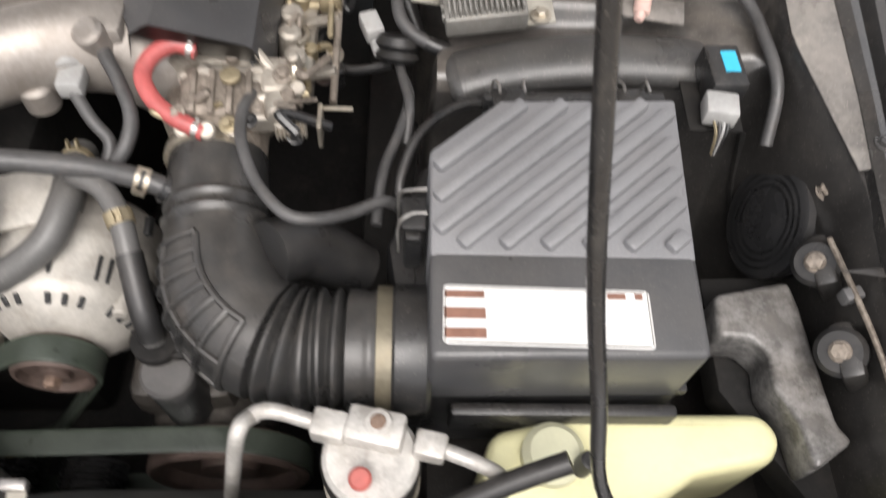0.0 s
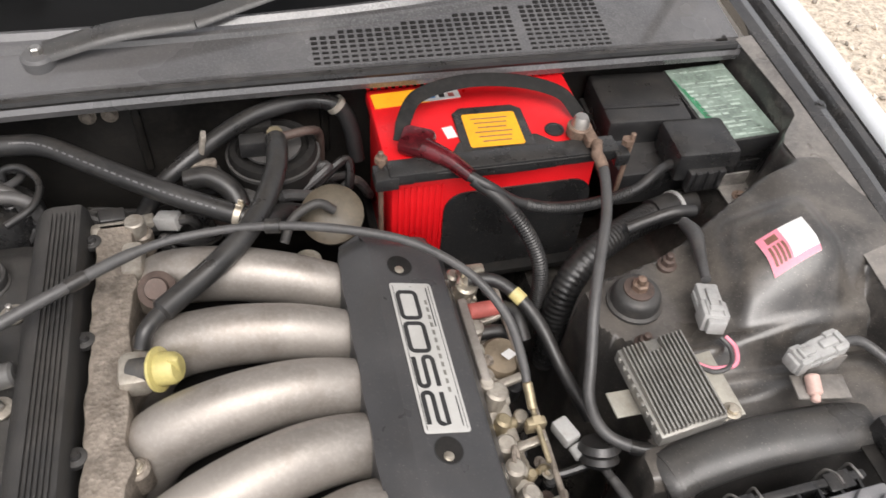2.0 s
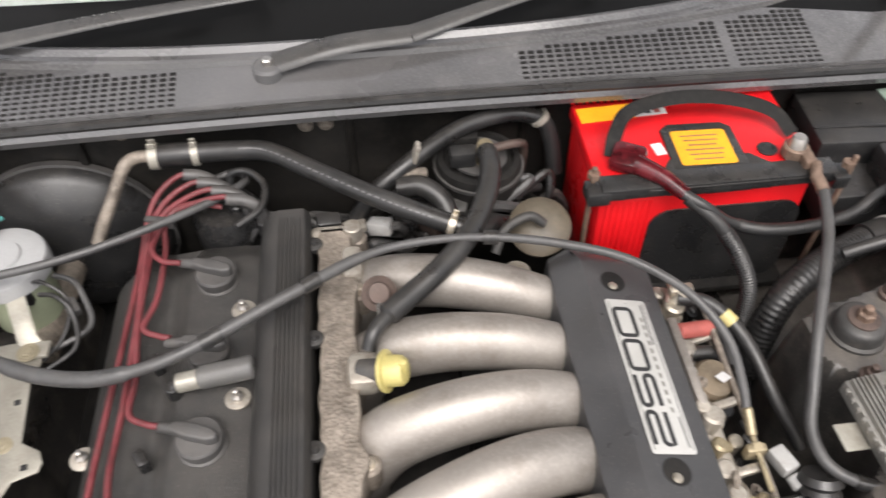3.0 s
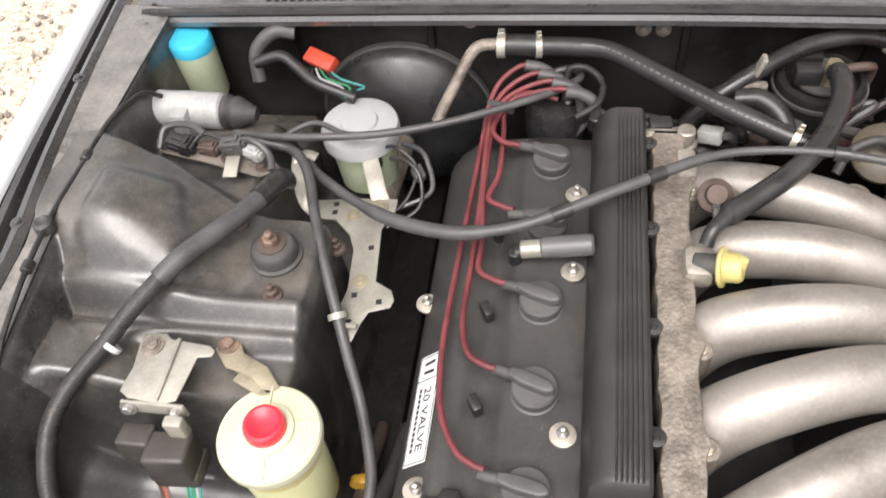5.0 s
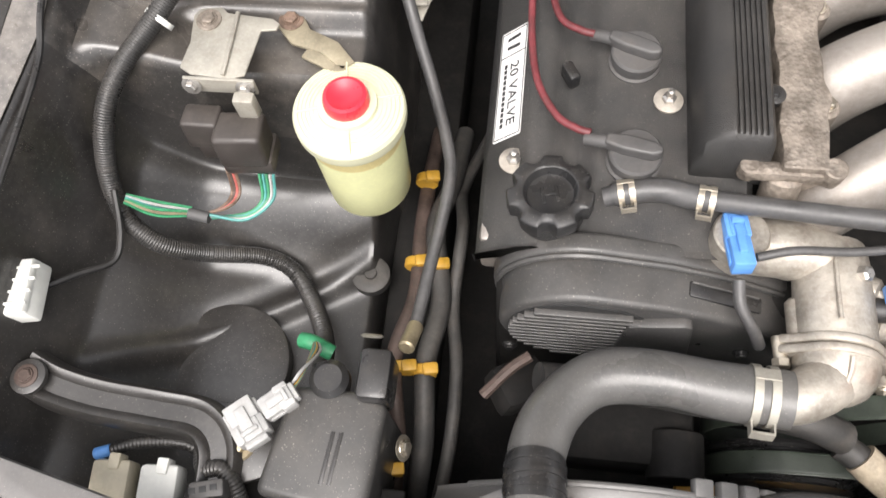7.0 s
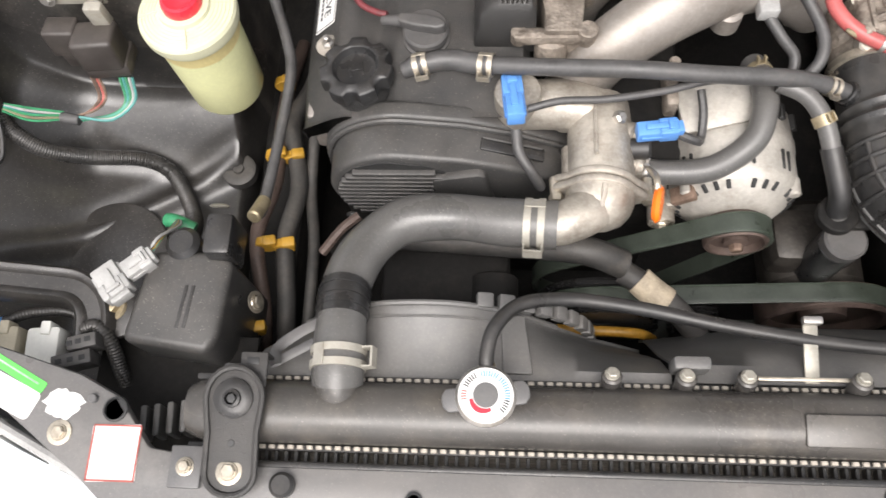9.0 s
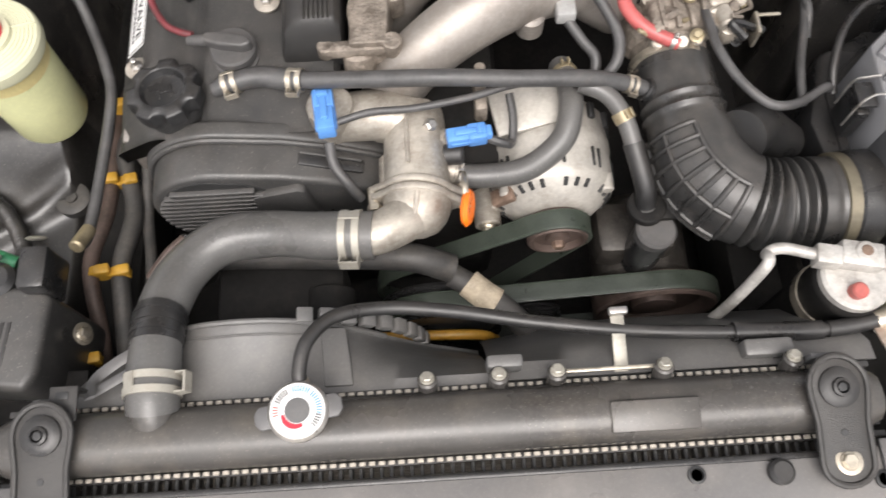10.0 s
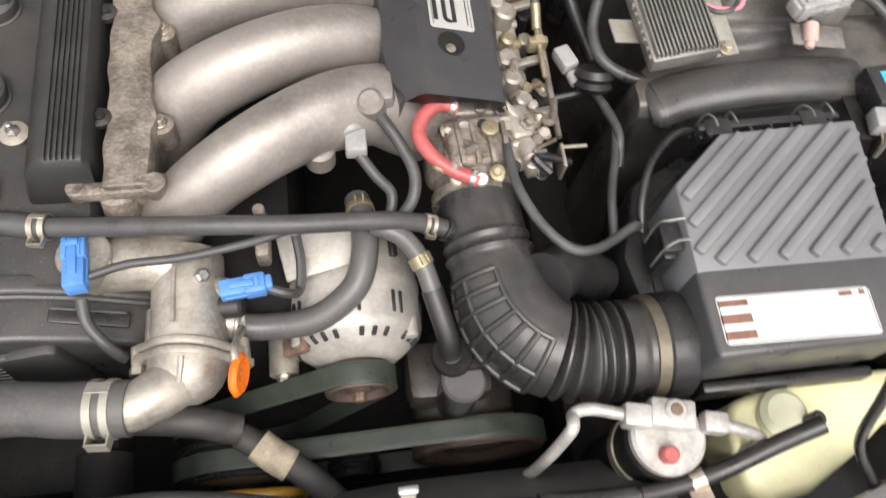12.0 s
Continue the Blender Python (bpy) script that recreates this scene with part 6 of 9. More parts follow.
part("rear_rail", joined(box((0.605, 0.428, 0.757), (0.165, 0.010, 0.022), 0.003, turn(0, 0, 2)), *[box((0.535 + 0.0235 * k, 0.420, 0.757), (0.004, 0.016, 0.020), 0.001) for k in range(7)]), plastic_black, ab, "black hinge rail")
for x, y, a in ((0.545, 0.424, 3), (0.655, 0.428, 3), (0.462, 0.30, 90)):
    cl = part("clip", joined(box((x, y, 0.732), (0.036, 0.014, 0.05), 0.003, turn(0, 0, a)), box((x, y, 0.766), (0.03, 0.02, 0.006), 0.002, turn(0, 0, a))), plastic_black, ab, "black plastic clip body")
    path = [Matrix.Translation((x, y, 0)) @ turn(0, 0, a) @ Vector(v) for v in ((-0.014, 0.012, 0.73), (-0.014, 0.012, 0.772), (-0.011, 0.002, 0.784), (-0.011, -0.010, 0.786))]
    part("wire", tube(path, 0.0014, 6), steel, cl)
    path = [Matrix.Translation((x, y, 0)) @ turn(0, 0, a) @ Vector(v) for v in ((0.014, 0.012, 0.73), (0.014, 0.012, 0.772), (0.011, 0.002, 0.784), (0.011, -0.010, 0.786))]
    part("wire", tube(path, 0.0014, 6), steel, cl)
part("outlet_collar", drum((0.478, 0.213, 0.692), (0.445, 0.213, 0.692), 0.055, 0.004, 40), plastic_black, ab)
part("front_lip", box((0.59, 0.168, 0.66), (0.19, 0.012, 0.04), 0.004), plastic_black, ab)
# resonator duct beside the strut tower
rs = thing("intake_duct", "black plastic intake duct behind the filter box", "air duct", (0.62, 0.48, 0.66))
part("rim", sweep(spline([(0.512, 0.486, 0.722), (0.503, 0.485, 0.720), (0.496, 0.484, 0.718)], 4), lambda u: 0.031 - 0.008 * u * u, 24, 0.62), timing_black, rs, "rounded end")
part("duct", sweep(spline([(0.505, 0.485, 0.721), (0.54, 0.492, 0.727), (0.60, 0.494, 0.739), (0.67, 0.491, 0.748), (0.735, 0.488, 0.748)], 8), lambda u: 0.031 - 0.003 * u, 24, 0.62), timing_black, rs)
part("seam", sweep(spline([(0.505, 0.462, 0.726), (0.54, 0.467, 0.731), (0.60, 0.469, 0.742), (0.67, 0.467, 0.751), (0.73, 0.465, 0.751)], 6), 0.0018, 6), timing_black, rs, "moulded seam")

# ---- front corner: receiver drier, expansion tank, brackets ----
dr = thing("receiver_drier", "air conditioning receiver drier with alloy head", "receiver drier", (0.433, 0.118, 0.50))
DX, DY = 0.433, 0.118
part("can", lathe([(0.030, 0.50), (0.036, 0.51), (0.037, 0.69), (0.0385, 0.692), (0.0385, 0.702), (0.036, 0.706)], Matrix.Translation((DX, DY, 0)), 32), deep, dr, "black painted can")
part("head", lathe([(0.0365, 0.700), (0.0365, 0.714), (0.033, 0.7175), (0.01, 0.718)], Matrix.Translation((DX, DY, 0)), 32), alloy_white, dr, "white corroded alloy head")
part("port_block", joined(box((DX + 0.003, DY + 0.018, 0.724), (0.044, 0.028, 0.022), 0.004, turn(0, 0, -12)), drum((DX + 0.005, DY + 0.02, 0.73), (DX + 0.005, DY + 0.02, 0.7375), 0.011), box((DX - 0.031, DY + 0.020, 0.724), (0.026, 0.022, 0.022), 0.003, turn(0, 0, -12)), box((DX + 0.044, DY + 0.006, 0.722), (0.024, 0.020, 0.02), 0.003, turn(0, 0, -12))), alloy_white, dr, "alloy port block")
part("sight_glass", drum((DX + 0.005, DY + 0.02, 0.7375), (DX + 0.005, DY + 0.02, 0.7385), 0.006), copper_rust, dr)
part("valve_cap", drum((DX - 0.007, DY - 0.017, 0.714), (DX - 0.007, DY - 0.019, 0.730), 0.0085, 0.002), pink_red, dr, "faded red valve cap")
part("pipe", tube([(DX - 0.042, DY + 0.023, 0.725), (DX - 0.075, DY + 0.031, 0.727), (DX - 0.090, DY + 0.028, 0.722), (DX - 0.097, DY + 0.012, 0.73), (DX - 0.112, DY - 0.004, 0.65), (DX - 0.125, DY - 0.01, 0.58)], 0.0062, 12), alloy_white, dr, "bright alloy pipe")
part("pipe", tube([(DX + 0.053, DY + 0.004, 0.721), (DX + 0.078, DY - 0.004, 0.716), (DX + 0.098, DY - 0.010, 0.700), (DX + 0.105, DY - 0.012, 0.66), (DX + 0.07, DY - 0.03, 0.60)], 0.0062, 12), alloy_white, dr, "bright alloy pipe")
part("band", lathe([(0.038, 0.64), (0.039, 0.64), (0.039, 0.655), (0.038, 0.655)], Matrix.Translation((DX, DY, 0)), 32), zinc, dr)

et = thing("expansion_tank", "cream translucent plastic coolant expansion tank", "coolant tank", (0.62, 0.12, 0.45))
TO = [(0.530, 0.155), (0.522, 0.12), (0.530, 0.066), (0.552, 0.050), (0.60, 0.056), (0.650, 0.085), (0.70, 0.118), (0.765, 0.128), (0.778, 0.15), (0.765, 0.172), (0.70, 0.174), (0.60, 0.172)]
bm = prism(TO, 0.46, 0.660, 0.0)
for v in bm.verts:
    if v.co.z > 0.6:
        v.co.z -= 0.018 * smooth(0.10, 0.05, v.co.y) - 0.008 * smooth(0.70, 0.77, v.co.x)
    else:
        v.co.z += 0.08 * smooth(0.64, 0.70, v.co.x)
part("tank", bevelled(bm, 0.014, 4), cream, et)
part("neck", lathe([(0.026, 0.655), (0.026, 0.668), (0.020, 0.674), (0.008, 0.675)], Matrix.Translation((0.580, 0.135, 0)), 28), cream_lid, et, "cream filler cap")
part("hose_stub", drum((0.600, 0.122, 0.668), (0.605, 0.124, 0.69), 0.008), plastic_black, et)

rb = thing("hose_bracket", "rusty steel strap bracket bolted to the front panel", "bracket", (0.486, -0.045, 0.715))
sp = [Vector(p) for p in ((0.459, 0.075, 0.690), (0.460, 0.056, 0.697), (0.467, -0.002, 0.720), (0.471, -0.016, 0.7185), (0.482, -0.030, 0.7180), (0.486, -0.060, 0.7180))]
rbm = bmesh.new()
prev = None
for p in sp:
    ring = [rbm.verts.new(p + Vector(v)) for v in ((-0.0105, -0.002, 0), (0.0105, 0.002, 0), (0.0105, 0.002, 0.0022), (-0.0105, -0.002, 0.0022))]
    if prev:
        for i in range(4):
            rbm.faces.new((prev[i], prev[(i + 1) % 4], ring[(i + 1) % 4], ring[i]))
    else:
        rbm.faces.new(ring)
    prev = ring
rbm.faces.new(prev)
part("strap", rbm, rust, rb, "rust stained steel strap", 20)
bolt(rb, (0.485, -0.053, 0.7200), 0.0065, 0.006, washer=1.5)
part("clip", lathe([(0.0095, -0.007), (0.0115, -0.007), (0.0115, 0.007), (0.0095, 0.007)], along((0.461, 0.078, 0.692), (0.568, 0.103, 0.732)), 20), zinc, rb)

ov = thing("overflow_hose", "thin black overflow hose from radiator cap to tank", "hose", (0.2, 0.08, 0.68))
op = spline([(-0.132, 0.030, 0.742), (-0.134, 0.046, 0.750), (-0.126, 0.075, 0.752), (-0.100, 0.102, 0.738), (-0.05, 0.112, 0.722), (0.02, 0.106, 0.714), (0.107, 0.090, 0.710), (0.22, 0.077, 0.700), (0.351, 0.071, 0.692), (0.42, 0.072, 0.690), (0.48, 0.082, 0.697), (0.54, 0.100, 0.720), (0.578, 0.110, 0.735)], 10)
part("hose", sweep(op, 0.0072, 14), rubber, ov)
part("sleeve", sweep([p for p in op if 0.30 < p.x < 0.40], 0.0102, 14), rubber, ov, "thicker rubber sleeve")
part("sleeve", sweep([p for p in op if 0.40 < p.x < 0.58], 0.0088, 14), rubber, ov)
clip(ov, op, 4, 0.0078, zinc, "hose_clamp", 0.006)

pr = thing("prop_rod", "slim black bonnet prop rod standing upright", "prop rod", (0.62, 0.05, 0.68))
part("rod", sweep(spline([(0.640, 0.046, 0.690), (0.622, 0.060, 0.712), (0.592, 0.088, 0.76), (0.573, 0.116, 0.85), (0.556, 0.146, 0.93), (0.539, 0.176, 1.03), (0.505, 0.237, 1.25), (0.45, 0.335, 1.60), (0.405, 0.415, 1.90), (0.37, 0.60, 2.03)], 8), 0.0052, 12), plastic_black, pr)
part("pivot", box((0.642, 0.044, 0.700), (0.024, 0.022, 0.03), 0.004), plastic_black, pr)

# front corner ledge with bolts
BRK = [(0.731, 0.272), (0.803, 0.287), (0.807, 0.261), (0.811, 0.185), (0.814, 0.154), (0.824, 0.140), (0.786, 0.116), (0.782, 0.154), (0.766, 0.188), (0.769, 0.216), (0.756, 0.230), (0.728, 0.231)]
lg = thing("headlamp_bracket", "black stamped bracket behind the headlamp with bolts", "bracket", (0.77, 0.22, 0.66))
part("plate", prism(BRK, 0.640, 0.690, 0.006, None, 3), surf("corroded_black_paint", (0.060, 0.058, 0.056), 0.40, 0, 0.35, 16, 200, 0.2, (0.48, 0.465, 0.45), 0.58, 0.35, coat=0.3), lg, "dusty stamped plate with white corrosion")
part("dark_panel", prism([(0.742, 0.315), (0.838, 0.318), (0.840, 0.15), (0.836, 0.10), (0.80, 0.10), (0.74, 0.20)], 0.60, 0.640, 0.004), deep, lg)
for x, y, z in ((0.813, 0.287, 0.722), (0.813, 0.204, 0.722)):
    part("grommet", lathe([(0.020, -0.012), (0.021, 0.004), (0.017, 0.008), (0.012, 0.008)], along((x, y, z), (x - 0.6, y - 0.25, z + 0.75)), 28), rubber, lg, "thick rubber washer")
    d = Vector((-0.6, -0.25, 0.75)).normalized() * 0.006
    bolt(lg, Vector((x, y, z)) + d, 0.008, 0.007, (-0.6, -0.25, 0.75), alloy_cast, 1.35)
    part("backing", box((x + 0.014, y, z - 0.012), (0.02, 0.05, 0.05), 0.006, turn(0, -35, 0)), paint_black, lg)
part("cable_clip", box((0.822, 0.246, 0.742), (0.018, 0.012, 0.014), 0.003, turn(0, 0, 15)), plastic_grey, lg)
part("rod", tube([(0.818, 0.30, 0.742), (0.822, 0.246, 0.748), (0.830, 0.19, 0.745), (0.836, 0.13, 0.735)], 0.0026, 8), alloy_cast, lg)
bolt(lg, (0.832, 0.352, 0.741), 0.008, 0.007, (-0.5, -0.2, 0.8), alloy_cast, 1.4)

hn = thing("horn", "black disc horn facing upward beside the wing", "horn", (0.80, 0.38, 0.60))
hm = along((0.808, 0.362, 0.672), (0.808 - 0.95, 0.342, 0.672 + 0.26)) @ Matrix.Diagonal((1.16, 1.16, 1, 1))
pf = [(0.044, -0.02), (0.046, 0.0)]
for k in (0, 1, 2):
    pf += [(0.0435 - 0.0062 * k, 0.000), (0.0425 - 0.0062 * k, 0.006), (0.0395 - 0.0062 * k, 0.006), (0.0385 - 0.0062 * k, 0.0)]
part("disc", lathe(pf + [(0.024, -0.004), (0.016, -0.002), (0.010, 0.003), (0.004, 0.004)], hm, 40), horn_black, hn)
part("rim", lathe([(0.046, -0.006), (0.050, -0.004), (0.050, 0.004), (0.046, 0.006)], hm, 40), horn_black, hn)
part("rim", lathe([(0.044, -0.016), (0.048, -0.014), (0.048, -0.009), (0.044, -0.007)], hm, 40), horn_black, hn)
part("arm", box((0.826, 0.357, 0.708), (0.010, 0.030, 0.065), 0.003, turn(0, 14, 0)), paint_black, hn, "black steel mounting arm")
part("stem", tube([(0.80, 0.38, 0.62), (0.80, 0.42, 0.63), (0.79, 0.45, 0.70)], 0.006, 8), deep, hn)

bs = thing("pressure_sensor", "small black sensor box with a blue label", "sensor", (0.742, 0.45, 0.745))
sm = Matrix.Translation((0.742, 0.455, 0.770)) @ turn(0, 0, 3)
b = box((0, 0, 0), (0.034, 0.050, 0.032), 0.004)
b.transform(sm)
part("box", b, plastic_black, bs)
b = box((0.004, 0.003, 0.0163), (0.014, 0.024, 0.001), 0.0)
b.transform(sm)
part("label", b, cyan, bs, "bright blue label")
part("plug", box((0.734, 0.416, 0.770), (0.030, 0.026, 0.02), 0.003, turn(0, 0, -8)), plastic_ltgrey, bs, "grey plug")
for k in range(4):
    part("wire", tube([(0.727 + 0.005 * k, 0.406, 0.768), (0.730 + 0.003 * k, 0.396, 0.760), (0.734 + 0.001 * k, 0.392, 0.735)], 0.0015, 6), (brass, rubber_grey, plastic_ltgrey, ink_gap_black)[k], bs)
part("bracket", box((0.735, 0.44, 0.752), (0.05, 0.07, 0.003), 0.001), deep, bs)

# ---- battery corner ----
bt = thing("battery", "red car battery with black carry strap and clamp bar", "battery", (0.417, 0.967, 0.63))
BX, BY = 0.417, 0.966
part("case", box((BX, BY, 0.72), (0.276, 0.164, 0.19), 0.008), battery_red, bt, "red battery case")
part("lid", box((BX, BY, 0.823), (0.284, 0.172, 0.022), 0.005), battery_red, bt, "red lid")
for i in range(8):
    part("rib", box((0.29 + 0.008 * i, 0.884, 0.72), (0.0035, 0.006, 0.17), 0.001), battery_red, bt)
for i in range(9):
    part("lid_tooth", box((BX + 0.145 - 0.01 * i - 0.003, 1.050, 0.836), (0.005, 0.008, 0.006), 0.001), battery_red, bt)
    part("lid_tooth", box((BX - 0.138 + 0.01 * i, 1.052, 0.836), (0.005, 0.006, 0.005), 0.001), battery_red, bt)
part("lid_tooth", box((0.45, 1.05, 0.836), (0.03, 0.006, 0.005), 0.001), battery_red, bt)
part("dark_label", prism(rounded(0.205, 0.155, 0.03), -0.001, 0.002, 0, Matrix.Translation((0.452, 0.8835, 0.707)) @ turn(90, 0, 0)), plastic_black, bt, "black front label")
ip = prism([(-0.047, -0.040), (-0.030, -0.060), (0.034, -0.060), (0.050, -0.044), (0.048, 0.042), (0.036, 0.052), (-0.036, 0.052), (-0.047, 0.042)], 0, 0.004, 0.0015, Matrix.Translation((0.424, 0.935, 0.834)) @ turn(0, 0, -2))
pl = part("indicator_plate", ip, plastic_black, bt, "black indicator plate")
part("yellow_sticker", prism(rounded(0.072, 0.066, 0.004), 0.004, 0.0045, 0, Matrix.Translation((0.424, 0.938, 0.8345)) @ turn(0, 0, -2)), ink_yellow, pl, "yellow warning sticker")
for k in range(6):
    part("print_bar", box((0.424, 0.960 - 0.009 * k, 0.8393), (0.05 - 0.006 * (k % 3), 0.002, 0.0004), 0, turn(0, 0, -2)), ink_brown, pl)
part("indicator_dot", drum((0.424, 0.892, 0.838), (0.424, 0.892, 0.8392), 0.006), battery_red, pl)
part("yellow_label", box((0.318, 1.025, 0.8345), (0.075, 0.030, 0.001), 0, turn(0, 0, 3)), ink_yellow, bt, "yellow label")
part("white_label", box((0.374, 1.022, 0.8346), (0.052, 0.016, 0.001), 0, turn(0, 0, 3)), paper, bt, "white label with small print")
for k, mt in enumerate((ink_blue, ink_gap_black, pink_red)):
    part("print_bar", box((0.362 + 0.013 * k, 1.022, 0.8354), (0.008, 0.008, 0.0004), 0), mt, bt)
part("white_label", box((0.368, 0.945, 0.8346), (0.014, 0.022, 0.001), 0, turn(0, 0, 8)), paper, bt)
part("cell_plug", lathe([(0.013, 0.834), (0.013, 0.836), (0.009, 0.837), (0.008, 0.835)], Matrix.Translation((0.506, 0.928, 0)), 24), ink_gap_black, bt, "dark vent plug")
part("strap", sweep(spline([(0.300, 0.930, 0.842), (0.310, 0.955, 0.858), (0.335, 0.985, 0.868), (0.40, 1.000, 0.872), (0.47, 0.995, 0.868), (0.525, 0.975, 0.858), (0.545, 0.945, 0.842)], 8), 0.0095, 12, 0.13, (0, -0.55, 0.85)), deep, bt, "black carry strap")
part("clamp_tongue", prism([(-0.09, -0.02), (0.11, -0.02), (0.11, 0.004), (0.075, 0.014), (0.055, 0.034), (-0.05, 0.034), (-0.065, 0.012), (-0.09, 0.004)], 0, 0.003, 0.001, Matrix.Translation((0.424, 0.888, 0.8345))), plastic_grain, bt, "raised black tongue")
part("clamp_bar", joined(box((0.425, 0.884, 0.838), (0.30, 0.030, 0.006), 0.002), *[box((0.292 + 0.0265 * k, 0.871, 0.8305 + 0.0015 * math.sin(0.9 * k)), (0.0285, 0.004, 0.014), 0.0015) for k in range(11)], box((0.272, 0.882, 0.828), (0.03, 0.03, 0.02), 0.003), box((0.578, 0.876, 0.828), (0.02, 0.03, 0.02), 0.003)), plastic_black, bt, "black steel clamp bar")
for x, y in ((0.268, 0.892), (0.585, 0.874)):
    part("clamp_rod", joined(drum((x, y, 0.64), (x + (0.006 if x > 0.4 else 0.0), y, 0.862), 0.0035), lathe([(0.008, 0.845), (0.008, 0.853)], Matrix.Translation((x, y, 0)), 6)), copper_rust, bt, "rusty clamp rod")
part("terminal", joined(lathe([(0.013, 0.836), (0.013, 0.85), (0.010, 0.864), (0.008, 0.868)], Matrix.Translation((0.532, 0.910, 0)), 20)), steel, bt, "lead terminal post")
part("terminal_clamp", joined(drum((0.532, 0.910, 0.838), (0.532, 0.910, 0.854), 0.016), box((0.540, 0.893, 0.846), (0.016, 0.03, 0.014), 0.003), drum((0.545, 0.88, 0.85), (0.538, 0.86, 0.846), 0.007)), copper_rust, bt, "corroded terminal clamp")
part("terminal_boot", joined(box((0.318, 0.918, 0.848), (0.044, 0.040, 0.022), 0.008, turn(10, 0, -28)), sweep(spline([(0.325, 0.905, 0.850), (0.350, 0.880, 0.848), (0.372, 0.853, 0.842)], 6), lambda u: 0.013 - 0.004 * u, 14)), red_dark, bt, "dark red terminal boot")
part("tray", box((BX, 0.96, 0.63), (0.30, 0.19, 0.012), 0.003), deep, bt)

fb = thing("fuse_box", "black under-bonnet fuse box with green printed lid", "fuse box", (0.72, 0.98, 0.70))
part("base", box((0.715, 0.985, 0.735), (0.22, 0.18, 0.06), 0.006), plastic_black, fb)
part("lid", box((0.672, 1.015, 0.782), (0.125, 0.115, 0.045), 0.006, turn(0, 0, -4)), plastic_black, fb, "black lid")
part("lid_rib", box((0.665, 0.99, 0.806), (0.115, 0.004, 0.003), 0.001, turn(0, 0, -4)), plastic_black, fb)
l2 = part("lid", box((0.785, 0.985, 0.780), (0.105, 0.175, 0.05), 0.006, turn(0, 0, 2)), plastic_black, fb, "lid with green printed diagram")
part("diagram", box((0.786, 0.984, 0.8055), (0.098, 0.166, 0.0012), 0, turn(0, 0, 2)), ink_green, l2, "worn green and white printed diagram")
rnd = random.Random(3)
for j in range(17):
    x = 0.752 - 0.0006 * j
    while x < 0.828:
        w = rnd.uniform(0.006, 0.03)
        if x + w < 0.832 and rnd.random() < 0.8:
            part("print_bar", box((x + w / 2, 0.908 + 0.0092 * j, 0.8064), (w, rnd.choice((0.0012, 0.0018, 0.0042)), 0.0005), 0, turn(0, 0, 2)), ink_white, l2)
        x += w + rnd.uniform(0.002, 0.008)
for k in range(3):
    part("print_strip", box((0.744 + 0.0045 * k, 0.975 - 0.012 * k, 0.8064), (0.0022, 0.13 - 0.02 * k, 0.0005), 0, turn(0, 0, 6)), green, l2)
part("cable_cover", joined(box((0.718, 0.908, 0.788), (0.092, 0.078, 0.05), 0.008, turn(0, 0, -3)), box((0.715, 0.866, 0.770), (0.055, 0.014, 0.035), 0.003)), plastic_black, fb, "black cable cover")
for x in (0.698, 0.715, 0.732):
    part("clip", box((x, 0.858, 0.775), (0.008, 0.006, 0.03), 0.001), plastic_black, fb)
part("mount_plate", joined(box((0.758, 0.838, 0.757), (0.045, 0.05, 0.003), 0.001), box((0.758, 0.86, 0.765), (0.04, 0.003, 0.03), 0.001)), paint_dusty, fb)
bolt(fb, (0.758, 0.834, 0.759), 0.007, 0.006, material=copper_rust)

ig = thing("ignition_module", "grey finned ignition module on a bracket", "ignition module", (0.515, 0.557, 0.76))
im = Matrix.Translation((0.523, 0.560, 0.782)) @ turn(6, -6, 5)
b = box((0, 0, -0.006), (0.078, 0.108, 0.024), 0.003)
b.transform(im)
part("body", b, alloy_fin, ig, "grey alloy body")
for k in range(15):
    b = box((-0.034 + 0.00486 * k, 0 if k not in (6, 7, 8) else -0.006, 0.009), (0.0022, 0.102 if k not in (6, 7, 8) else 0.088, 0.012), 0.0006, None, 1)
    b.transform(im)
    part("cooling_fin", b, alloy_fin, ig)
for k in range(9):
    for sx in (-1,):
        b = box((sx * 0.0395, -0.045 + 0.011 * k, 0.001), (0.004, 0.005, 0.008), 0.001, None, 1)
        b.transform(im)
        part("side_rib", b, alloy_fin, ig)
b = box((0.046, -0.012, -0.014), (0.04, 0.08, 0.003), 0.001)
b.transform(im)
part("bracket", b, plate_pale, ig, "pale bracket plate")
b = box((-0.052, 0.0, -0.012), (0.035, 0.03, 0.003), 0.001, turn(0, 20, 0))
b.transform(im)
part("bracket", b, plate_pale, ig)
bolt(ig, im @ Vector((0.052, -0.045, -0.010)), 0.006, 0.006, material=zinc)


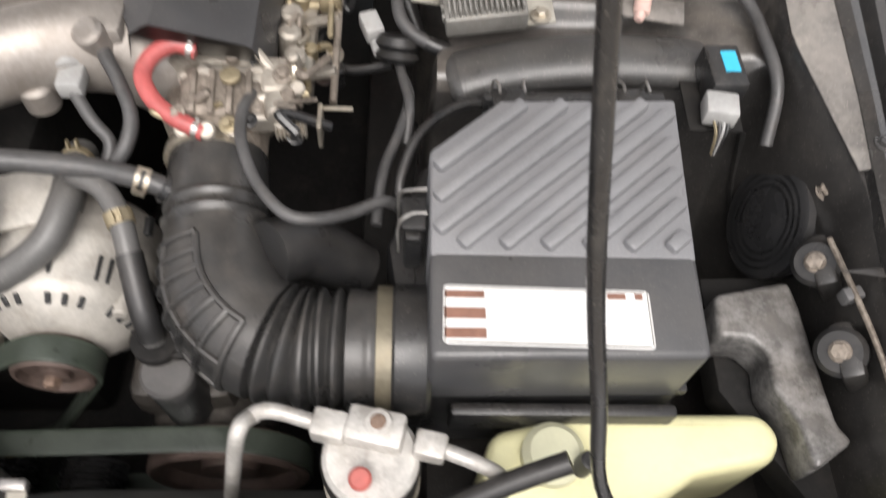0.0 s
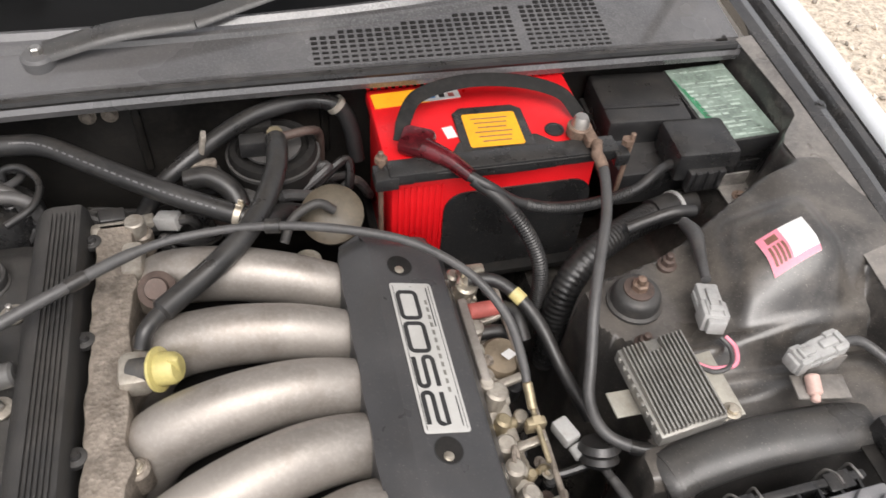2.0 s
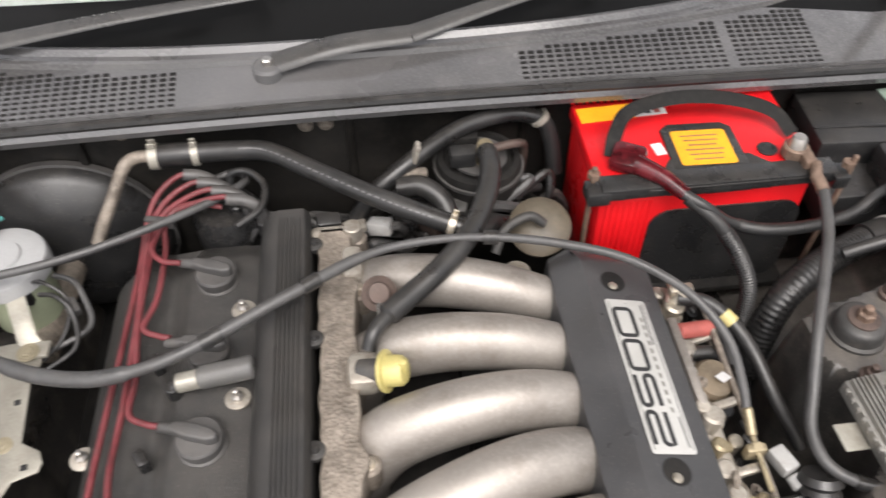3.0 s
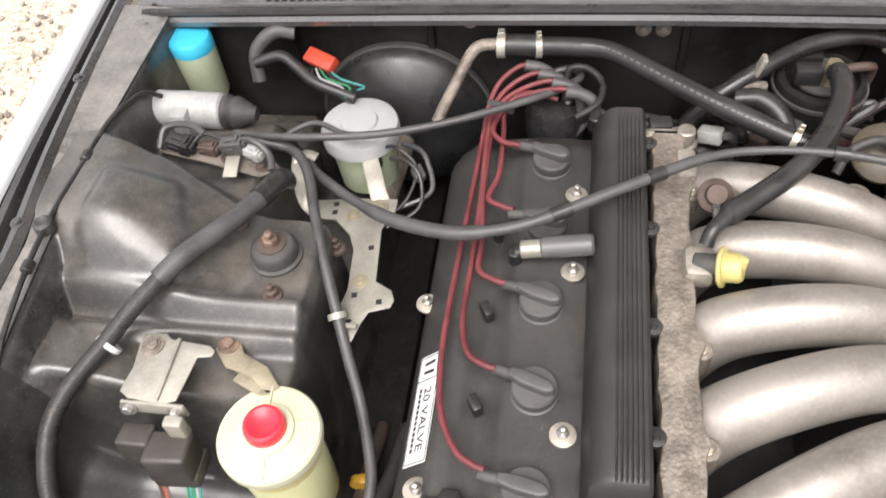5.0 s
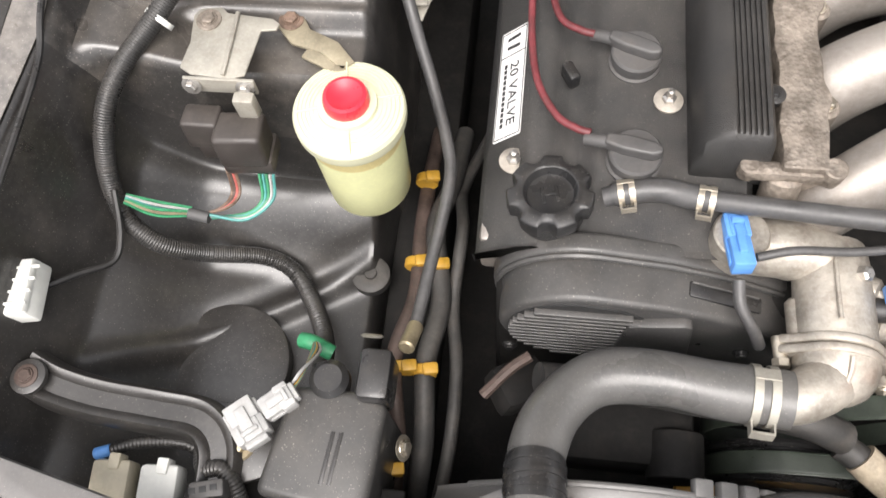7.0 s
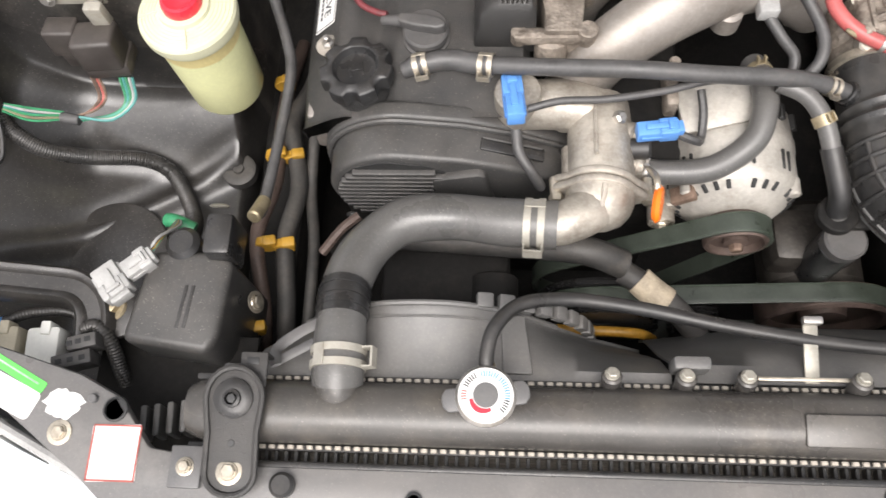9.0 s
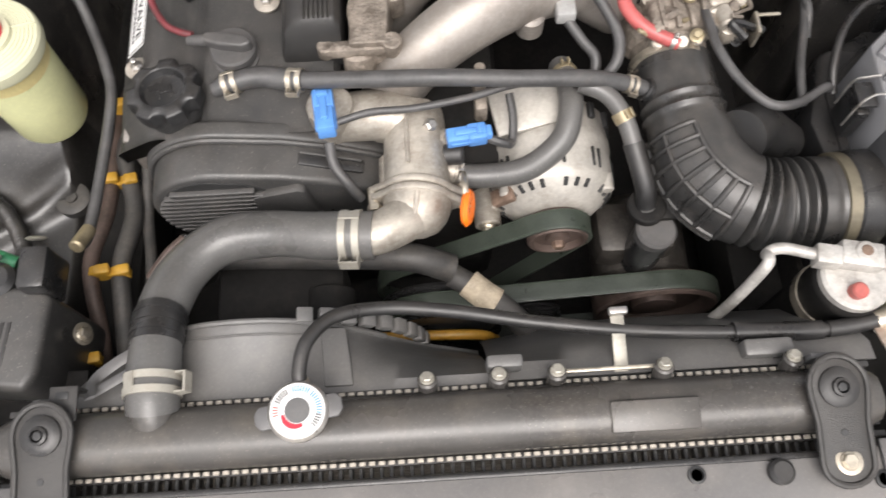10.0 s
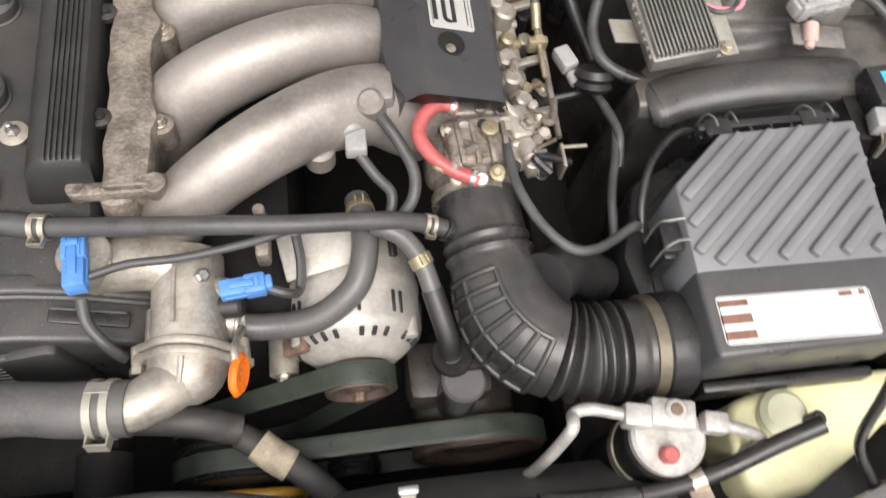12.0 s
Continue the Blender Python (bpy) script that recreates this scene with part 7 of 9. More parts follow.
def strut_top(x, y):
    """A rubber dust cap over the strut's top mount with its nut and three studs."""
    t = thing("strut_mount", "rubber strut top mount with centre nut", "strut mount", (x, y, 0.765), "strut mounts")
    m = Matrix.Translation((x, y, 0.756))
    part("seat", lathe([(0.050, 0), (0.048, 0.003), (0.040, 0.004), (0.036, 0.002)], m, 36), paint_black, t)
    part("rubber_dome", lathe([(0.034, 0), (0.034, 0.005), (0.0315, 0.0065), (0.0335, 0.008), (0.0335, 0.013), (0.0295, 0.015), (0.0295, 0.024), (0.0275, 0.030), (0.024, 0.0335), (0.012, 0.035)], m, 32), rubber_dull, t, "dull black rubber dome")
    part("washer", lathe([(0.018, 0.034), (0.018, 0.0365), (0.012, 0.0375)], m, 24), iron, t)
    part("nut", joined(lathe([(0.0100, 0.037), (0.0100, 0.045), (0.0075, 0.047)], m, 6), lathe([(0.0052, 0.045), (0.0052, 0.054), (0.003, 0.055)], m, 12)), copper_rust, t, "rusty centre nut")
    for dx, dy in ((-0.062, 0.045), (0.012, -0.060), (0.055, 0.055)):
        p = Vector((x + dx * (1 if x < 0 else -1), y + dy, 0.0))
        p.z = bay(abs(p.x), p.y, 1 if x > 0 else -1)
        part("stud", joined(lathe([(0.0125, -0.002), (0.0125, 0.003), (0.0105, 0.0045)], Matrix.Translation(p), 18), lathe([(0.0085, 0.003), (0.0085, 0.012), (0.007, 0.013)], Matrix.Translation(p), 6), lathe([(0.0045, 0.011), (0.0045, 0.020), (0.003, 0.021)], Matrix.Translation(p), 12)), iron, t, "grimy stud and nut")


strut_top(0.536, 0.684)
strut_top(-0.538, 0.674)
st = thing("sticker", "white and pink paper sticker on the inner wing", "sticker", (0.715, 0.69, 0.835))
SQ = [(0.681, 0.699), (0.739, 0.709), (0.737, 0.658), (0.682, 0.648)]


def on_wing(p, q, lift):
    """A point of the sticker at p, q, laid on the inner wing."""
    (ax, ay), (bx, by), (cx, cy), (dx, dy) = SQ
    x = (1 - q) * ((1 - p) * ax + p * bx) + q * ((1 - p) * dx + p * cx)
    y = (1 - q) * ((1 - p) * ay + p * by) + q * ((1 - p) * dy + p * cy)
    return (x, y, bay(x, y, 1) + 0.0022 + lift)


def patch(p0, p1, q0, q1, lift):
    return sheet(lambda p, q: on_wing(p, q, lift), span(p0, p1, 8), span(q0, q1, 8), 0.0003)


part("paper", patch(0, 1, 0, 1, 0), paper, st)
part("pink_print", patch(0, 0.44, 0, 1, 0.0006), ink_pink, st, "pink printed field")
part("pink_print", patch(0.44, 1.0, 0.86, 1, 0.0006), ink_pink, st, "pink printed edge")
part("print_block", patch(0.12, 0.34, 0.10, 0.28, 0.0011), ink_brown, st)
for k in range(4):
    part("print_bar", patch(0.08 + 0.085 * k, 0.13 + 0.085 * k, 0.36, 0.84, 0.0011), ink_brown, st)

# ---- driver's side ----
ps = thing("fluid_reservoir", "cream power steering reservoir with red cap", "fluid reservoir", (-0.492, 0.451, 0.58))
pmx2 = Matrix.Translation((-0.492, 0.451, 0)) @ Matrix.Diagonal((1.05, 1.05, 1, 1))
part("bottle", lathe([(0.030, 0.574), (0.042, 0.578), (0.0465, 0.588), (0.0478, 0.66), (0.0486, 0.698)], pmx2, 48), surf("green_tinted_translucent_plastic", (0.66, 0.66, 0.37), 0.42, 0, 0.06, 16, 200, 0.05, (0.46, 0.44, 0.2), 0.2), ps, "greenish cream translucent bottle")
part("bottle_neck", lathe([(0.0486, 0.698), (0.0492, 0.700), (0.0490, 0.715), (0.052, 0.722), (0.0535, 0.726)], pmx2, 48), surf("amber_tinted_translucent_plastic", (0.72, 0.61, 0.29), 0.42, 0, 0.08, 16, 200, 0.05, (0.5, 0.38, 0.14), 0.25), ps, "amber stained band above the fluid")
lidp = part("lid", lathe([(0.0545, 0.722), (0.056, 0.727), (0.056, 0.738), (0.054, 0.742), (0.030, 0.747), (0.029, 0.752), (0.024, 0.753)], pmx2, 48), cream_lid, ps, "cream lid", 22)
part("red_cap", lathe([(0.0205, 0.748), (0.0225, 0.752), (0.0225, 0.760), (0.0210, 0.7655), (0.0175, 0.7665), (0.012, 0.7625), (0.004, 0.7605)], pmx2, 32), red_cap, ps, "round red cap")
for a in (-80, 20, 100, 190):
    ribm = box((0, 0, 0), (0.024, 0.0022, 0.004), 0.0008)
    ribm.transform(pmx2 @ turn(0, 0, a) @ Matrix.Translation((0.041, 0, 0.745)) @ turn(0, 10, 0))
    part("lid_rib", ribm, cream_lid, lidp)
for r in (0.034, 0.038, 0.042, 0.046, 0.050):
    part("lid_ring", lathe([(r - 0.0008, 0.7425), (r, 0.7478 - (r - 0.03) * 0.2), (r + 0.0008, 0.7425)], pmx2, 40), cream_lid, lidp)
part("stay", joined(box((-0.525, 0.508, 0.742), (0.05, 0.02, 0.004), 0.0015, turn(0, 0, -25)), box((-0.508, 0.497, 0.725), (0.014, 0.01, 0.04), 0.002)), plate_tan, ps, "gold passivated bracket")
part("bolt_plate", prism([(-0.585, 0.548), (-0.576, 0.562), (-0.560, 0.566), (-0.548, 0.545), (-0.515, 0.53), (-0.493, 0.505), (-0.505, 0.495), (-0.53, 0.515), (-0.565, 0.525)], 0.741, 0.745, 0.001), plate_tan, ps, "gold passivated stay")
bolt(ps, (-0.570, 0.555, 0.745), 0.008, 0.006, material=copper_rust)

rl = thing("relay_bracket", "pale steel bracket holding two relays", "relay", (-0.62, 0.49, 0.74))
part("plate", joined(prism([(-0.668, 0.540), (-0.662, 0.549), (-0.640, 0.552), (-0.632, 0.545), (-0.582, 0.540), (-0.574, 0.534), (-0.576, 0.526), (-0.592, 0.524), (-0.598, 0.468), (-0.612, 0.462), (-0.655, 0.466), (-0.668, 0.474), (-0.664, 0.505)], 0.762, 0.765, 0.001), box((-0.625, 0.462, 0.754), (0.075, 0.004, 0.022), 0.001), box((-0.62, 0.505, 0.767), (0.005, 0.08, 0.004), 0.0015)), plate_pale, rl, "pale passivated plate")
bolt(rl, (-0.650, 0.534, 0.765), 0.008, 0.005, material=alloy_cast)
for x in (-0.655, -0.598):
    bolt(rl, (x, 0.459, 0.755), 0.006, 0.006, (0, -1, 0.3), steel)
part("hook", box((-0.598, 0.447, 0.740), (0.022, 0.014, 0.035), 0.003), plate_pale, rl)
part("relay", joined(box((-0.650, 0.437, 0.712), (0.040, 0.030, 0.040), 0.004, turn(-8, 0, 0), 3), box((-0.648, 0.428, 0.688), (0.024, 0.016, 0.03), 0.002)), relay_brown, rl, "small dark relay")
part("relay", joined(box((-0.608, 0.426, 0.708), (0.052, 0.042, 0.046), 0.0055, turn(-8, 0, 4), 3), box((-0.606, 0.426, 0.68), (0.056, 0.045, 0.022), 0.006, turn(-8, 0, 4))), relay_brown, rl, "larger dark relay")
for k in range(4):
    part("wire", tube([(-0.635 + 0.003 * k, 0.412, 0.675), (-0.633 + 0.003 * k, 0.395, 0.645), (-0.64 + 0.002 * k, 0.375, 0.645), (-0.665, 0.362, 0.642 + 0.002 * k)], 0.0018, 6), (copper_rust, iron, pink_red, copper_rust)[k], rl)
for k in range(5):
    part("wire", tube([(-0.598 + 0.004 * k, 0.408, 0.668), (-0.597 + 0.003 * k, 0.388, 0.645), (-0.612, 0.372 - 0.002 * k, 0.640), (-0.650, 0.362, 0.642 + 0.002 * k)], 0.0018, 6), (green, wire_teal, green, plastic_ltgrey, wire_teal)[k], rl)
for k in range(6):
    part("wire", tube([(-0.672, 0.362 + 0.0015 * k, 0.645 + 0.002 * (k % 3)), (-0.71, 0.362 + 0.003 * (k - 2), 0.652 + 0.002 * (k % 3)), (-0.745, 0.365 + 0.002 * k, 0.660)], 0.0017, 6), (green, brass, green, wire_teal, plastic_ltgrey, green)[k], rl)
part("tape", tube([(-0.652, 0.361, 0.644), (-0.675, 0.364, 0.646)], 0.007, 10), rubber_grey, rl)

mc = thing("brake_fluid_reservoir", "milky brake fluid reservoir with grey cap", "fluid reservoir", (-0.49, 0.935, 0.65))
mm = Matrix.Translation((-0.487, 0.93, 0))
part("bottle", lathe([(0.032, 0.645), (0.044, 0.65), (0.047, 0.70), (0.050, 0.735)], mm, 36), milky, mc, "milky bottle")
part("cap", lathe([(0.054, 0.728), (0.0575, 0.731), (0.0575, 0.748), (0.0555, 0.753), (0.050, 0.7555), (0.028, 0.757), (0.026, 0.7605), (0.022, 0.7615), (0.006, 0.762)], mm, 44), surf("chalky_grey_plastic", (0.36, 0.36, 0.36), 0.5, 0, 0.06, 20, 300, 0.05, (0.28, 0.26, 0.24), 0.2), mc, "light grey cap")
part("strap", box((-0.462, 0.893, 0.72), (0.02, 0.012, 0.03), 0.003), plastic_black, mc)
mb = thing("accelerator_cable_bracket", "pale perforated steel bracket", "bracket", (-0.44, 0.72, 0.68))
MB = [(-0.538, 0.822), (-0.463, 0.830), (-0.429, 0.828), (-0.425, 0.795), (-0.432, 0.775), (-0.423, 0.688), (-0.400, 0.675), (-0.394, 0.660), (-0.397, 0.649), (-0.423, 0.640), (-0.430, 0.622), (-0.436, 0.596), (-0.450, 0.592), (-0.457, 0.607), (-0.464, 0.638), (-0.458, 0.673), (-0.464, 0.738), (-0.475, 0.763), (-0.500, 0.788), (-0.532, 0.790)]
part("plate", prism(MB, 0.7015, 0.7045, 0.001), plate_pale, mb, "pale passivated plate with square holes")
part("upright", sweep([Vector((-0.438, 0.818, 0.704)), Vector((-0.445, 0.828, 0.715)), Vector((-0.458, 0.862, 0.727)), Vector((-0.466, 0.882, 0.732))], 0.012, 8, 0.14, (0, -0.3, 1)), plate_pale, mb, "pale strap up to the reservoir")
part("foot", box((-0.436, 0.814, 0.7075), (0.038, 0.024, 0.006), 0.002), plate_pale, mb)
for x, y in ((-0.440, 0.742), (-0.447, 0.664), (-0.413, 0.656), (-0.446, 0.623), (-0.505, 0.816), (-0.504, 0.801)):
    part("square_hole", box((x, y, 0.7046), (0.0075, 0.0075, 0.0012), 0.0003, turn(0, 0, 10)), ink_gap_black, mb, "dark square hole")
bolt(mb, (-0.441, 0.809, 0.7105), 0.008, 0.004, material=plate_tan)
bolt(mb, (-0.476, 0.797, 0.7045), 0.006, 0.004, material=plate_tan)
bolt(mb, (-0.443, 0.686, 0.7045), 0.0065, 0.003, material=plate_tan)
part("finger", sweep(spline([(-0.566, 0.872, 0.742), (-0.562, 0.848, 0.736), (-0.546, 0.808, 0.722), (-0.530, 0.797, 0.705)], 6), 0.010, 8, 0.25, (0, -0.2, 1)), plate_pale, mb, "bent pale finger")
part("finger", sweep(spline([(-0.572, 0.862, 0.742), (-0.555, 0.872, 0.746), (-0.538, 0.868, 0.744)], 5), 0.007, 8, 0.3, (0, -0.2, 1)), plate_pale, mb)

bb = thing("brake_booster", "large black round brake booster on the firewall", "brake booster", (-0.46, 1.06, 0.62))
part("shell", lathe([(0.10, 0), (0.135, 0.006), (0.140, 0.02), (0.136, 0.035), (0.128, 0.045), (0.09, 0.075), (0.05, 0.082)], along((-0.45, 1.09, 0.64), (-0.45, 0.9, 0.645)), 48), plastic_black, bb)
part("rim", lathe([(0.136, 0.010), (0.143, 0.012), (0.143, 0.022), (0.136, 0.024)], along((-0.45, 1.09, 0.64), (-0.45, 0.9, 0.645)), 48), plug_grey, bb, "dusty crimped rim")
part("master_cylinder", drum((-0.45, 1.02, 0.64), (-0.465, 0.86, 0.63), 0.02, 0.004), alloy_cast, bb)
cl = thing("clutch_fluid_reservoir", "small milky reservoir with bright blue cap", "fluid reservoir", (-0.745, 0.985, 0.70))
part("bottle", lathe([(0.028, 0.68), (0.032, 0.69), (0.034, 0.775)], Matrix.Translation((-0.770, 1.045, 0.020)), 28), milky, cl, "milky bottle")
part("cap", lathe([(0.033, 0.770), (0.034, 0.774), (0.034, 0.792), (0.031, 0.796), (0.010, 0.797)], Matrix.Translation((-0.770, 1.045, 0.020)), 28), cyan, cl, "bright blue cap")
ca = thing("cruise_actuator", "grey metal vacuum actuator on the inner wing", "actuator", (-0.72, 0.90, 0.74))
part("body", joined(drum((-0.81, 0.930, 0.772), (-0.685, 0.932, 0.767), 0.027, 0.008, 28), box((-0.745, 0.922, 0.765), (0.025, 0.06, 0.05), 0.004)), plastic_ltgrey, ca, "light grey can")
part("gaiter", lathe([(0.024, 0), (0.026, 0.008), (0.022, 0.014), (0.025, 0.02), (0.018, 0.034), (0.010, 0.05)], along((-0.69, 0.932, 0.767), (-0.61, 0.930, 0.762)), 24), rubber_dull, ca, "dull rubber gaiter")
part("stay", box((-0.70, 0.885, 0.740), (0.14, 0.05, 0.003), 0.001, turn(-15, 0, 2)), deep, ca)
sv = thing("solenoid_valves", "grey solenoid valves and connectors on a bracket", "solenoid", (-0.66, 0.85, 0.74))
tan_plate = surf("rusty_brown_dusty_steel", (0.125, 0.108, 0.088), 0.62, 0, 0.3, 14, 200, 0.2, (0.22, 0.19, 0.15), 0.5)
part("plate", prism([(-0.775, 0.868), (-0.74, 0.872), (-0.60, 0.850), (-0.572, 0.822), (-0.60, 0.806), (-0.68, 0.828), (-0.76, 0.846)], -0.002, 0.001, 0.0008, Matrix.Translation((0, 0, 0.765))), tan_plate, sv, "brown dusty bracket plate")
for x, y in ((-0.655, 0.838), (-0.60, 0.824)):
    bolt(sv, (x, y, 0.766), 0.006, 0.005, material=iron)
part("hose", tube([(-0.755, 0.842, 0.776), (-0.75, 0.868, 0.792), (-0.715, 0.872, 0.795), (-0.69, 0.86, 0.79)], 0.005, 8), rubber_grey, sv)
part("hose", tube([(-0.64, 0.85, 0.79), (-0.61, 0.84, 0.80), (-0.585, 0.825, 0.79), (-0.575, 0.80, 0.785)], 0.005, 8), rubber_grey, sv)
connector(sv, (-0.725, 0.850, 0.780), (0.026, 0.040, 0.020), 78, plastic_black, 8)
connector(sv, (-0.683, 0.846, 0.776), (0.018, 0.030, 0.016), 84, iron, 0)
connector(sv, (-0.642, 0.842, 0.788), (0.024, 0.036, 0.022), 96, plug_grey, -6)
connector(sv, (-0.612, 0.836, 0.782), (0.020, 0.030, 0.018), 70, plastic_ltgrey, 0)
part("tongue", box((-0.640, 0.815, 0.774), (0.020, 0.034, 0.003), 0.001, turn(12, 0, 4)), plate_pale, sv, "pale steel tongue")
part("wire", tube([(-0.705, 0.850, 0.782), (-0.69, 0.86, 0.79), (-0.66, 0.85, 0.79), (-0.652, 0.842, 0.788)], 0.0028, 8), rubber, sv)
wc = thing("white_connector", "white plastic connector hanging on the inner wing", "connector", (-0.82, 0.245, 0.67))
for k in range(4):
    part("rib", box((-0.800 + 0.001 * k, 0.226 + 0.013 * k, 0.7075), (0.028, 0.003, 0.004), 0.001, turn(0, -10, 6)), white_plastic, wc)
part("housing", joined(box((-0.806, 0.245, 0.690), (0.036, 0.060, 0.030), 0.004, turn(0, -10, 6)), box((-0.795, 0.245, 0.706), (0.012, 0.054, 0.01), 0.002, turn(0, -10, 6))), white_plastic, wc)

rx = thing("relay_box", "black plastic box behind the headlamp", "junction box", (-0.48, 0.12, 0.52))
bm = prism([(-0.540, 0.076), (-0.440, 0.062), (-0.430, 0.082), (-0.424, 0.172), (-0.455, 0.182), (-0.522, 0.182)], 0.50, 0.662, 0.0)
part("case", bevelled(bm, 0.010, 4), timing_black, rx, "dusty black moulded case")
part("tower", joined(box((-0.438, 0.195, 0.655), (0.032, 0.05, 0.06), 0.006), drum((-0.485, 0.19, 0.64), (-0.485, 0.19, 0.668), 0.02, 0.006)), plastic_black, rx)
part("embossing", joined(*[box((-0.475 + 0.008 * k, 0.115, 0.6622), (0.004, 0.05, 0.001), 0.0003, turn(0, 0, -6)) for k in range(2)]), plastic_black, rx)
bolt(rx, (-0.412, 0.14, 0.60), 0.008, 0.006, (1, 0, 0.5), zinc)
fd = thing("front_ledge", "black stamped bar across the front corner", "car panel", (-0.68, 0.15, 0.64))
bar_path = even(spline([(-0.795, 0.172, 0.668), (-0.765, 0.160, 0.660), (-0.72, 0.152, 0.652), (-0.66, 0.148, 0.646), (-0.615, 0.143, 0.640), (-0.592, 0.118, 0.636), (-0.588, 0.07, 0.63)], 8), 0.006)
CH = [(-0.024, -0.020), (-0.021, -0.002), (-0.017, 0.003), (-0.012, 0.002), (-0.008, -0.004), (0.008, -0.004), (0.012, 0.002), (0.017, 0.003), (0.021, -0.002), (0.024, -0.020)]


def channel(i, j):
    """A pressed channel along the bar: two rolled edges and a sunk middle."""
    j = int(j)
    a, b = bar_path[max(j - 1, 0)], bar_path[min(j + 1, len(bar_path) - 1)]
    t = (b - a).normalized()
    q = Vector((-t.y, t.x, 0)).normalized()
    d, z = CH[int(i)]
    return bar_path[j] + q * d + Vector((0, 0, z))


part("bar", sheet(channel, range(len(CH)), range(len(bar_path)), 0.0015), paint_black, fd, "black pressed steel channel", 50)
part("gusset", prism([(-0.62, 0.165), (-0.56, 0.168), (-0.52, 0.155), (-0.53, 0.10), (-0.57, 0.085), (-0.60, 0.11)], 0.612, 0.622, 0.003), paint_black, fd)
part("eye", lathe([(0.018, 0), (0.018, 0.006), (0.012, 0.008)], Matrix.Translation((-0.785, 0.163, 0.666)), 20), paint_black, fd)
bolt(fd, (-0.785, 0.163, 0.674), 0.007, 0.004, material=iron)
cn = thing("loom_connector", "light grey wiring connector with green tape", "connector", (-0.54, 0.15, 0.66))
connector(cn, (-0.556, 0.140, 0.668), (0.034, 0.046, 0.022), 40, plastic_ltgrey)
connector(cn, (-0.529, 0.161, 0.670), (0.026, 0.036, 0.020), 130, plastic_ltgrey)
part("boss", joined(drum((-0.574, 0.124, 0.60), (-0.574, 0.124, 0.625), 0.0165, 0.002), lathe([(0.0095, 0.625), (0.0095, 0.634), (0.007, 0.635)], Matrix.Translation((-0.574, 0.124, 0)), 6)), brass, cn, "brown bolt head")
for k in range(5):
    part("wire", tube([(-0.520, 0.170 + 0.002 * k, 0.668), (-0.512, 0.195, 0.66 + 0.002 * k), (-0.515 + 0.002 * k, 0.225, 0.63), (-0.52, 0.245, 0.605)], 0.0018, 6), (brass, wire_teal, amber, ink_gap_black, plastic_ltgrey)[k], cn)
part("green_tape", tube([(-0.535, 0.243, 0.603), (-0.522, 0.240, 0.607), (-0.500, 0.232, 0.600)], 0.009, 10), green, cn, "bright green tape")

# headlamps seen past the panel
for s in (-1, 1):
    hl = thing("headlamp", "clear headlamp edge in front of the panel", "headlamp", (s * 0.66, -0.07, 0.62), "headlamps")
    dy = 0.028 if s < 0 else 0.0
    part("lens", prism([(s * 0.50, -0.115 + dy), (s * 0.60, -0.075 + dy), (s * 0.70, -0.030 + dy), (s * 0.86, 0.03 + dy), (s * 0.88, -0.06), (s * 0.70, -0.14), (s * 0.52, -0.20)], 0.56, 0.700, 0.008), paint_pale, hl, "pale lens top")
    part("trim", sweep([Vector(p) for p in ((s * 0.48, -0.122 + dy, 0.702), (s * 0.57, -0.080 + dy, 0.706), (s * 0.67, -0.032 + dy, 0.71), (s * 0.80, 0.022 + dy, 0.715))], 0.006, 8), plastic_ltgrey, hl)
    for k in range(3):
        part("clip", box((s * (0.56 + 0.07 * k), -0.088 + 0.034 * k + dy, 0.700), (0.012, 0.016, 0.012), 0.002), white_plastic, hl)
lb = thing("panel_label", "white paper label with red border on the front panel", "label", (-0.496, -0.05, 0.716))
part("paper", prism(rounded(0.049, 0.054, 0.001), 0.7162, 0.7168, 0, Matrix.Translation((-0.496, -0.050, 0)) @ turn(0, 0, 2)), paper, lb)
part("border", joined(*[box((-0.496 + x, -0.050 + y, 0.7170), (w, h, 0.0005), 0, None, 1) for x, y, w, h in ((0, 0.0262, 0.049, 0.0018), (0, -0.0262, 0.049, 0.0018), (-0.0238, 0, 0.0018, 0.053), (0.0238, 0, 0.0018, 0.053))]), pink_red, lb, "thin red border")
lb = thing("panel_label", "white oblong label on the front panel", "label", (-0.60, 0.01, 0.716))
part("paper", prism(rounded(0.062, 0.03, 0.006), 0.7162, 0.7168, 0, Matrix.Translation((-0.615, 0.004, 0)) @ turn(0, 0, -24)), paper, lb)
lb = thing("panel_label", "bright green strip label on the front panel", "label", (-0.61, 0.03, 0.716))
part("paper", prism(rounded(0.085, 0.012, 0.002), 0.7162, 0.7168, 0, Matrix.Translation((-0.618, 0.030, 0)) @ turn(0, 0, -27)), surf("bright_green_paper", (0.10, 0.55, 0.09), 0.5, 0, 0.08, 60, 200, 0.0), lb)
part("print_bar", prism(rounded(0.07, 0.0018, 0.0005), 0.7168, 0.7171, 0, Matrix.Translation((-0.618, 0.031, 0)) @ turn(0, 0, -27)), ink_white, lb)
lb = thing("panel_label", "torn white round label on the front panel", "label", (-0.557, -0.004, 0.716))
part("paper", prism([(0.020 * (1 + 0.10 * math.sin(3.1 * a) + 0.12 * math.sin(9 * a) + 0.06 * math.sin(17 * a)) * math.cos(a), 0.0145 * (1 + 0.12 * math.sin(4 * a) + 0.08 * math.sin(13 * a)) * math.sin(a)) for a in (2 * math.pi * k / 44 for k in range(44))], 0.7162, 0.7168, 0, Matrix.Translation((-0.557, -0.004, 0))), paper, lb)
lb = thing("panel_label", "white warning label on the front panel", "label", (0.63, 0.005, 0.716))
